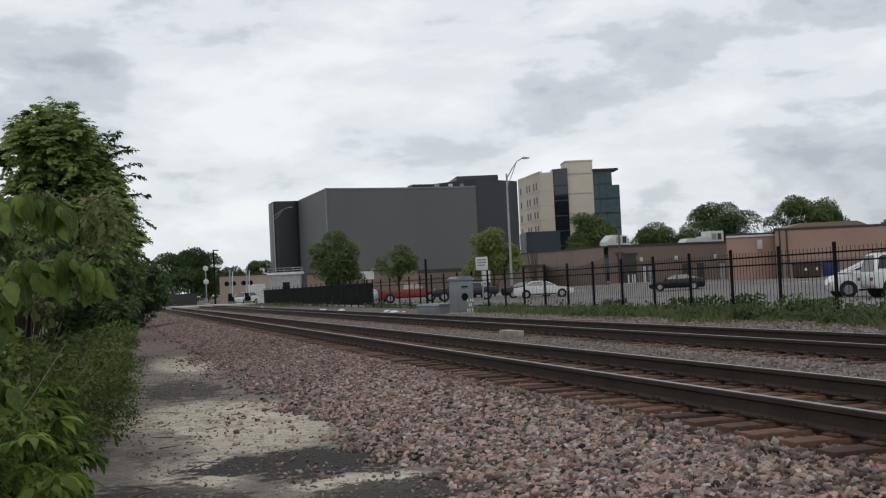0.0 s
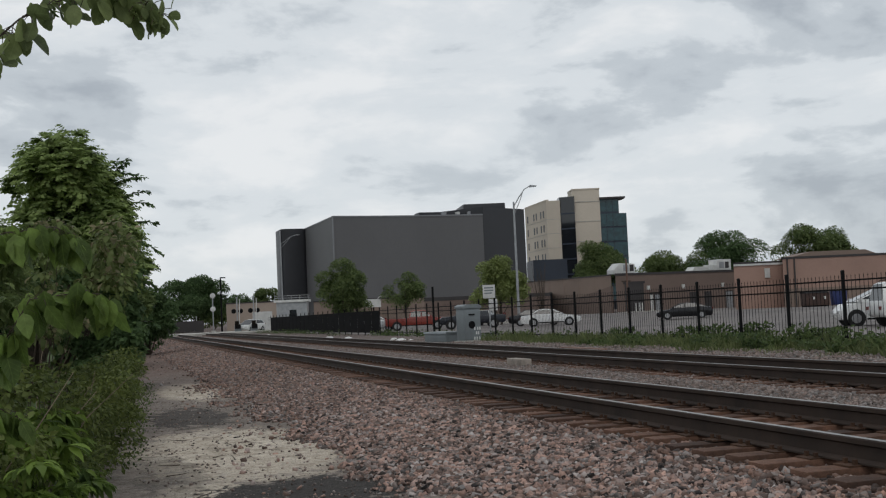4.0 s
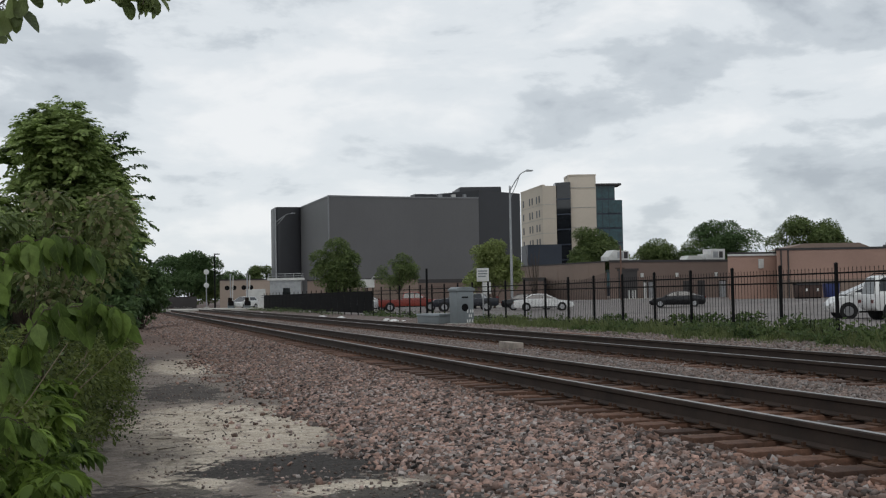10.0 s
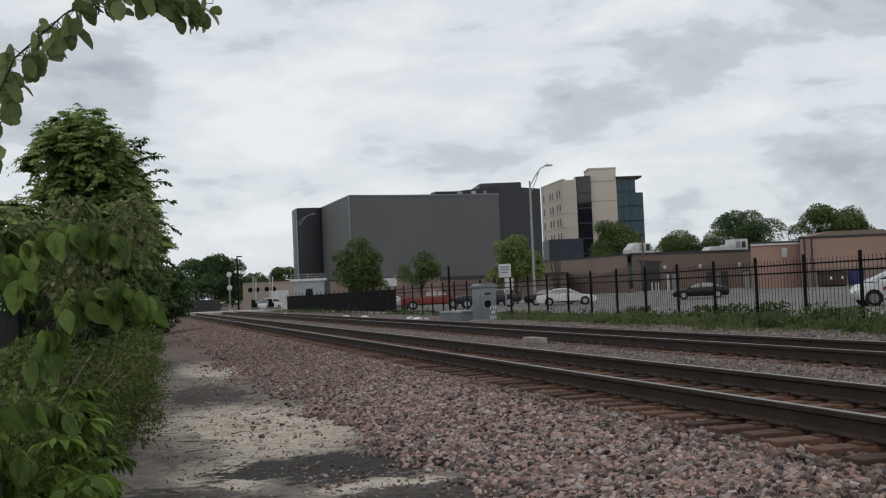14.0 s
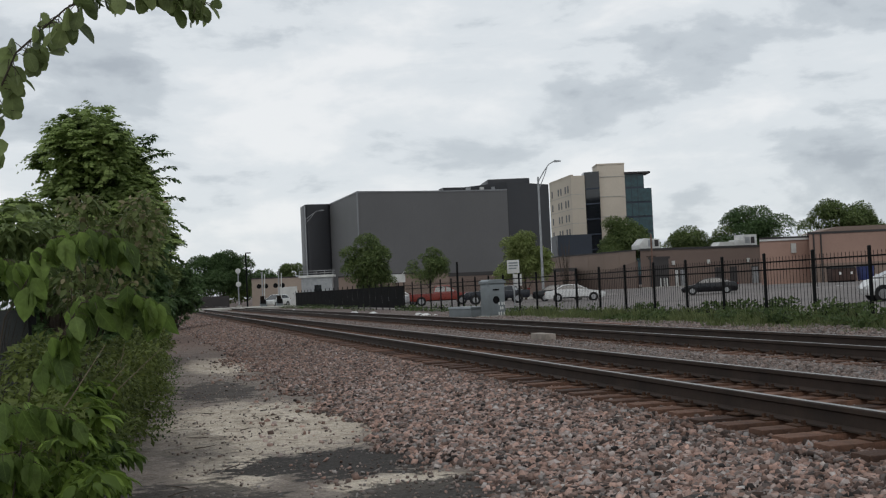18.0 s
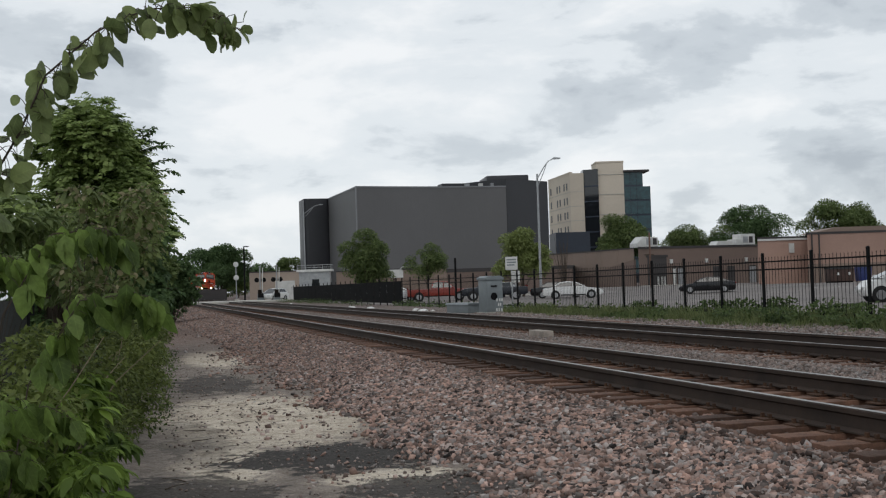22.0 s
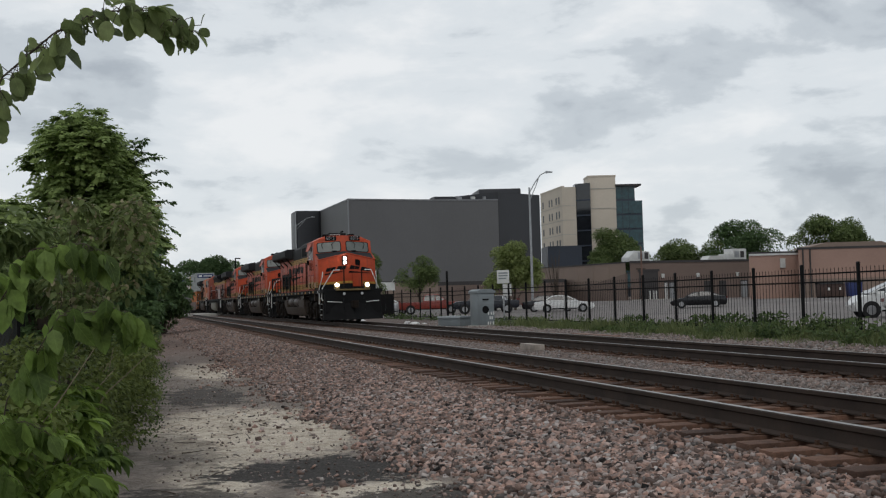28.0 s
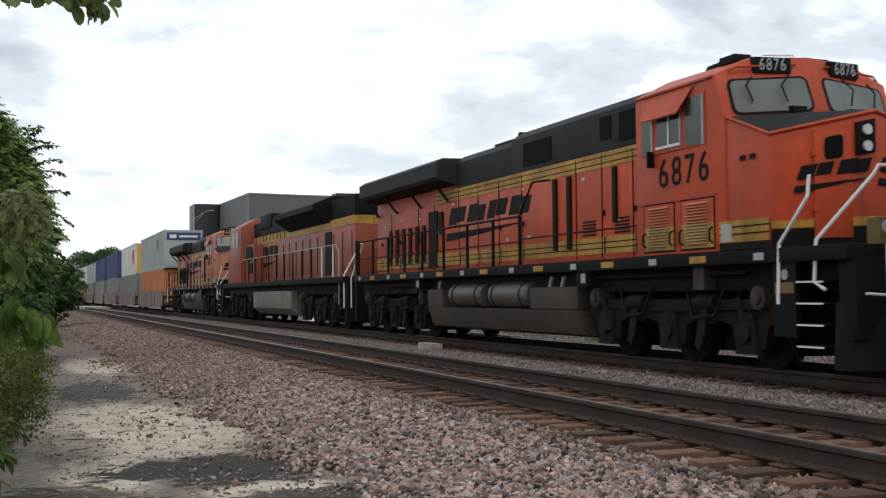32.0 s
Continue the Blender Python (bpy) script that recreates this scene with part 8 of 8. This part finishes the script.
def sd_locomotive():
    """An older six-axle diesel that runs long hood first: its radiator end faces -y."""
    lo = thing("locomotive", "orange and black diesel locomotive running long hood first", "locomotive", group="locomotives of the train")
    S, HD = 1.5, 0.9
    part("platform", Form().box(-S, S, -1.4, 20.2, 1.46, 1.65).box(-1.2, 1.2, -1.3, 20.1, 1.1, 1.46), M_LOCO_BLACK, lo, "black walkway and frame", bevel=0.015)
    part("hood", Form().box(-HD, HD, -0.6, 15.6, 1.65, 3.3), M_DIRTY_SHADED_ORANGE, lo, "orange long hood", bevel=0.02)
    part("hood_top", Form().box(-HD, HD, -0.6, 15.6, 3.58, 4.25), M_LOCO_BLACK, lo, "black upper hood", bevel=0.06)
    part("yellow_band", Form().box(-HD - 0.01, HD + 0.01, -0.61, 9.0, 3.3, 3.58), M_YELLOW, lo, "yellow upper stripe")
    part("yellow_band", Form().box(-HD - 0.008, HD + 0.008, 9.0, 15.6, 3.3, 3.62), M_YELLOW, lo, "yellow upper side")
    for sgn in (-1, 1):
        wing = [(sgn * HD, 3.5), (sgn * 1.5, 3.95), (sgn * 1.5, 4.12), (sgn * 0.8, 4.42), (0, 4.42), (0, 3.5)]
        part("radiator_wing", Form().prism(wing, "y", 2.4, 8.6), M_LOCO_BLACK, lo, "flared black radiator housing")
        for k in range(14):
            y = -0.3 + k * 1.1
            part("hood_slot", Form().box(sgn * HD, sgn * (HD + 0.02), y, y + 0.025, 1.8, 3.1), M_GRIME, lo)
        part("louvred_door", Form().box(sgn * HD, sgn * (HD + 0.03), 2.2, 3.0, 1.75, 3.2), M_LOCO_BLACK, lo)
        for k in range(11):
            part("stanchion", Form().tube([(sgn * 1.45, 0.0 + k * 1.4, 1.65), (sgn * 1.45, 0.0 + k * 1.4, 2.65)], 0.025), M_WHITE if k in (0, 1) else M_LOCO_BLACK, lo)
        part("hand_rail", Form().tube([(sgn * 1.45, -0.7, 0.8), (sgn * 1.45, -0.7, 2.4), (sgn * 1.45, -0.4, 2.65), (sgn * 1.45, 15.4, 2.65)], 0.018), M_GALV, lo, "pale hand rail")
        part("stair_rail", Form().tube([(sgn * 1.45, -1.3, 0.7), (sgn * 1.45, -1.3, 1.7), (sgn * 1.0, -1.3, 2.5)], 0.024), M_WHITE, lo)
        for k in range(4):
            part("step", Form().box(sgn * 1.0, sgn * 1.46, -1.2, -0.8, 0.38 + 0.27 * k, 0.41 + 0.27 * k), M_LOCO_BLACK, lo)
        X = sgn * S
        face = ((-HD, 14.8, 1.65), (-HD, 9.2, 1.65), (-HD, 9.2, 3.3), (-HD, 14.8, 3.3)) if sgn < 0 else ((HD, 9.2, 1.65), (HD, 14.8, 1.65), (HD, 14.8, 3.3), (HD, 9.2, 3.3))
        slanted_marks(lo, face, 0.1, 0.75, 0.62, 0.9, "hood_emblem", 0.035)
        for y in (16.2, 17.0):
            part("side_window", Form().box(X, X + sgn * 0.02, y, y + 0.6, 3.2, 3.9), M_CABGLASS, lo)
        for z in (2.05, 2.65):
            part("cab_grille", Form().box(sgn * 1.3, sgn * 1.33, 13.8, 14.8, z, z + 0.45), M_LOCO_BLACK, lo, "black square grille")
        for k in range(9):
            part("soot_streak", Form().box(sgn * (HD + 0.008), sgn * (HD + 0.012), 9.3 + 0.7 * k, 9.45 + 0.7 * k, 3.36, 3.62), M_LOCO_BLACK, lo)
        part("electrical_louvre", Form().box(sgn * 1.3, sgn * 1.34, 14.0, 15.2, 2.6, 3.2), M_LOCO_BLACK, lo)
    part("cab", Form().prism([(-S, 1.65), (-S, 4.1), (-0.8, 4.5), (0.8, 4.5), (S, 4.1), (S, 1.65)], "y", 15.6, 18.3), M_DIRTY_SHADED_ORANGE, lo, "orange cab", bevel=0.03)
    part("nose", Form().prism([(18.3, 1.65), (20.0, 1.65), (19.9, 2.9), (18.3, 3.4)], "x", -1.3, 1.3), M_DIRTY_SHADED_ORANGE, lo, "orange short nose")
    part("equipment_blower", Form().box(-1.3, 1.3, 13.6, 15.6, 1.65, 3.3), M_DIRTY_SHADED_ORANGE, lo, bevel=0.03)
    part("exhaust_stack", Form().box(-0.4, 0.4, 10.0, 11.2, 4.25, 4.5), M_LOCO_BLACK, lo)
    part("dynamic_brake", Form().box(-0.95, 0.95, 11.8, 14.0, 3.9, 4.5), M_LOCO_BLACK, lo, "dark dynamic brake housing", bevel=0.05)
    part("fuel_tank", Form().prism([(-1.45, 1.25), (-1.45, 0.6), (-1.15, 0.35), (1.15, 0.35), (1.45, 0.6), (1.45, 1.25)], "y", 6.0, 13.0), M_PALE_TANK, lo, "pale grey fuel tank", bevel=0.03)
    part("coupler", Form().box(-0.15, 0.15, -2.1, -1.3, 0.75, 1.05), M_GRIME, lo)
    part("rear_coupler", Form().box(-0.15, 0.15, 20.1, 20.6, 0.75, 1.05), M_GRIME, lo)
    part("pilot", Form().box(-1.4, 1.4, -1.4, -1.25, 0.3, 1.5), M_LOCO_BLACK, lo)
    truck(lo, 2.6)
    truck(lo, 16.8)
    return lo


M_BOX = {
    "grey": surface("pale_grey_container_steel", (0.34, 0.36, 0.355), 0.6, 0, 0.15, 6, 0.5, 0.05),
    "white": surface("white_container_steel", (0.62, 0.60, 0.55), 0.6, 0, 0.15, 6, 0.5, 0.05),
    "blue": surface("navy_container_steel", (0.03, 0.045, 0.13), 0.6, 0, 0.2, 6, 0.5, 0.05),
    "orange": surface("orange_container_steel", (0.50, 0.17, 0.05), 0.6, 0, 0.2, 6, 0.5, 0.05),
    "yellow": surface("amber_container_paint", (0.62, 0.33, 0.04), 0.6, 0, 0.15, 6, 0.5, 0.05),
    "olive": surface("dirty_olive_container_steel", (0.21, 0.215, 0.20), 0.65, 0, 0.2, 6, 0.5, 0.05, streak=0.5),
    "well": surface("dusty_brown_well_steel", (0.20, 0.15, 0.135), 0.75, 0, 0.2, 8, 0.6, 0.1),
}


def container(parent, y0, length, z0, height, color, front=None, name="container"):
    """A corrugated steel box with posts and doors, resting in or on a well car."""
    w = 1.3
    ob = part(name, Form().box(-w + 0.03, w - 0.03, y0 + 0.03, y0 + length - 0.03, z0 + 0.02, z0 + height - 0.02), M_BOX[color], parent, color + " ribbed steel container")
    for sgn in (-1, 1):
        f = Form()
        n = int(length / 0.3)
        for k in range(n):
            y = y0 + 0.2 + k * (length - 0.4) / n
            f.box(sgn * (w - 0.035), sgn * (w - 0.005), y, y + 0.15, z0 + 0.15, z0 + height - 0.15)
        tagged(part("side_ribs", f, M_BOX[color], ob), kind="stuff")
        for y in (y0, y0 + length - 0.15):
            part("corner_post", Form().box(sgn * (w - 0.12), sgn * w, y, y + 0.15, z0, z0 + height), M_BOX[color], ob)
        for z in (z0, z0 + height - 0.13):
            part("side_rail", Form().box(sgn * (w - 0.1), sgn * w, y0, y0 + length, z, z + 0.13), M_BOX[color], ob)
    part("end_panel", Form().box(-w + 0.1, w - 0.1, y0 - 0.005, y0 + 0.05, z0 + 0.1, z0 + height - 0.1), M_BOX[front or color], ob)
    return ob


def well_car(lower, upper, split=False, well="well"):
    """One articulated well platform with a lower and an upper container; its leading end at y = 0."""
    car = thing("well_car", "grey articulated well car with double-stacked containers", "rail car", group="well cars of the train")
    L = 19.6
    for sgn in (-1, 1):
        part("side_sill", Form().prism([(1.6, 0.45), (2.4, 0.3), (L - 2.4, 0.3), (L - 1.6, 0.45), (L - 1.6, 1.5), (1.6, 1.5)], "x", sgn * 1.42, sgn * 1.5), M_BOX[well], car, "dusty well side sill")
        for k in range(9):
            y = 2.4 + k * 1.8
            part("side_post", Form().box(sgn * 1.5, sgn * 1.54, y, y + 0.12, 0.4, 1.5), M_BOX[well], car)
        part("end_ladder", Form().tube([(sgn * 1.3, 0.5, 1.0), (sgn * 1.3, 0.5, 2.4)], 0.02), M_GRIME, car)
    part("floor", Form().box(-1.42, 1.42, 1.6, L - 1.6, 0.34, 0.42), M_GRIME, car)
    for y0, y1 in ((0.1, 1.7), (L - 1.7, L - 0.1)):
        part("end_platform", Form().box(-1.35, 1.35, y0, y1, 0.95, 1.15), M_GRIME, car)
    for y in (0.0, L):
        tk = part("truck", Form().box(-1.15, 1.15, y - 0.9, y + 0.9, 0.45, 0.8), M_GRIME, car)
        for dy in (-0.89, 0.89):
            for sgn in (-1, 1):
                part("wheel", Form().cyl(sgn * 0.68, y + dy, 0.42, 0.42, sgn * 0.12, "x", 20), M_GRIME, tk)
    container(car, 2.2, 15.2, 0.46, 2.57, lower[0], lower[1] if len(lower) > 1 else None)
    if upper:
        ln = upper[2] if len(upper) > 2 else 16.15
        container(car, (L - ln) / 2, ln, 3.05, 2.65, upper[0], upper[1] if len(upper) > 1 else None, "upper_container")
    return car


TRAIN = []


def build_train():
    first = ge_locomotive()
    units = [first]
    for k in range(2):
        units.append(copy_thing(first, Matrix.Identity(4)))
    for ob, words in zip(units, ("6015", "7988", "6876")):
        road_numbers(ob, words)
        nose_door(ob, *((RF, 0.16, 0.52) if words == "6015" else (LF, 0.40, 0.76)))
    units.append(sd_locomotive())
    old = copy_thing(first, Matrix.Identity(4))
    tagged(old, "faded pinkish orange six-axle diesel freight locomotive", "locomotive", "locomotives of the train")
    for o in old.children_recursive:
        if o.data and o.data.materials and o.data.materials[0] in (M_ORANGE, M_YELLOW):
            worn = M_FADED if o.data.materials[0] == M_ORANGE else M_PALE_STRIPE
            o.data = o.data.copy()
            o.data.materials[0] = worn
    units.append(old)
    for k, ob in enumerate(units):
        TRAIN.append((ob, 22.3 * k))
    # headlights burn on the leading engine only
    for ob in units[1:]:
        for o in ob.children_recursive:
            if o.name.startswith(("headlight", "ditch_light")) and len(o.data.vertices) == 36:
                me = bpy.data.meshes.get("unlit_lamp_" + o.data.name) or o.data.copy()
                me.name = "unlit_lamp_" + o.data.name
                me.materials.clear()
                me.materials.append(M_LAMP_OFF)
                o.data = me
                tagged(o, "unlit lamp")
    y = 22.3 * 4 + 21.6
    for lower, upper in ((("orange", "orange"), ("grey", "grey")), (("olive",), ("white", "yellow", 14.6)), (("olive",), ("blue", "blue", 14.6)), (("olive",), ("blue",)), (("olive",), ("grey",)), (("orange",), ("white",)), (("olive",), ("grey",))):
        car = well_car(lower, upper)
        if lower[0] == "orange" and upper[0] == "grey":
            up = [o for o in car.children if o.name.startswith("upper_container")][0]
            part("blue_sign_band", Form().box(-1.15, 1.15, 1.69, 1.715, 4.98, 5.5), M_BOX["blue"], up, "navy name band as plain bars")
            for x0, x1, z0, z1 in ((-0.95, -0.5, 5.12, 5.36), (-0.3, 0.95, 5.17, 5.3)):
                part("sign_bar", Form().box(x0, x1, 1.68, 1.69, z0, z1), M_WHITE, up)
            part("side_mark", Form().box(-1.31, -1.296, 5.2, 6.6, 4.4, 5.2), M_GREY_CLAD, up, "dark side emblem as a plain block")
        if upper[0] == "white" and len(upper) > 1:
            up = [o for o in car.children if o.name.startswith("upper_container")][0]
            part("red_emblem", Form().box(-1.31, -1.296, 4.2, 5.4, 3.9, 5.2).box(-1.31, -1.296, 5.4, 6.2, 4.3, 4.9), M_RED, up, "red emblem as a plain shape")
        TRAIN.append((car, y))
        y += 19.8


build_train()


# ---------------------------------------------------------------- what moves
def motions():
    for ob, behind in TRAIN:
        walk(ob, [(t, pose(10.6555, 57.3 - 22.37 * (t - 28.0) + behind, 0)) for t in (0, 8, 16, 24, 32)])
    # the near shoots sway in the wind: seconds, metres sideways and up
    for ob, at, share in TWIGS:
        if share == 1.0:
            walk(ob, [(t, pose(dx, 0, dz)) for t, dx, dz in [(0, -0.020, 0.200), (1, -0.010, 0.210), (2, -0.010, 0.190), (2.5, -0.090, 0.090), (3, -0.020, 0.060), (3.5, -0.050, 0.070), (5.5, 0.070, 0.000), (6, 0.080, -0.020), (6.5, 0.070, -0.020), (7, 0.090, -0.040), (7.5, 0.090, -0.040), (8, 0.040, 0.000), (8.5, -0.010, 0.030), (9, 0.040, -0.010), (9.5, 0.060, -0.070), (10, -0.070, 0.040), (10.5, -0.090, 0.080), (11, -0.050, 0.050), (12, -0.030, 0.045), (12.5, 0.060, -0.040), (13, 0.000, 0.040), (13.5, -0.030, 0.090), (14.5, 0.050, -0.040), (16.5, -0.030, -0.010), (17.5, -0.080, 0.100), (18, -0.010, 0.040), (19, 0.000, 0.000), (20, 0.090, -0.050), (21, 0.020, 0.012), (22, 0.050, -0.050), (23, -0.020, 0.030), (24, -0.030, -0.040), (25, 0.030, -0.050), (27.5, -0.020, -0.050), (28, -0.040, -0.020), (28.5, -0.040, 0.020), (29, -0.030, 0.060), (30, 0.030, 0.140), (31, -0.070, 0.070), (32, 0.000, 0.040)]])
        else:
            walk(ob, [(t, pose(dx, 0, dz)) for t, dx, dz in [(0, -0.070, 0.150), (3, -0.090, 0.170), (6, 0.030, -0.020), (9, 0.000, -0.050), (13, 0.000, 0.050), (19, 0.000, 0.000), (23, -0.010, -0.020), (28, -0.050, -0.030), (30, -0.090, 0.110), (32, 0.020, -0.040)]])


motions()
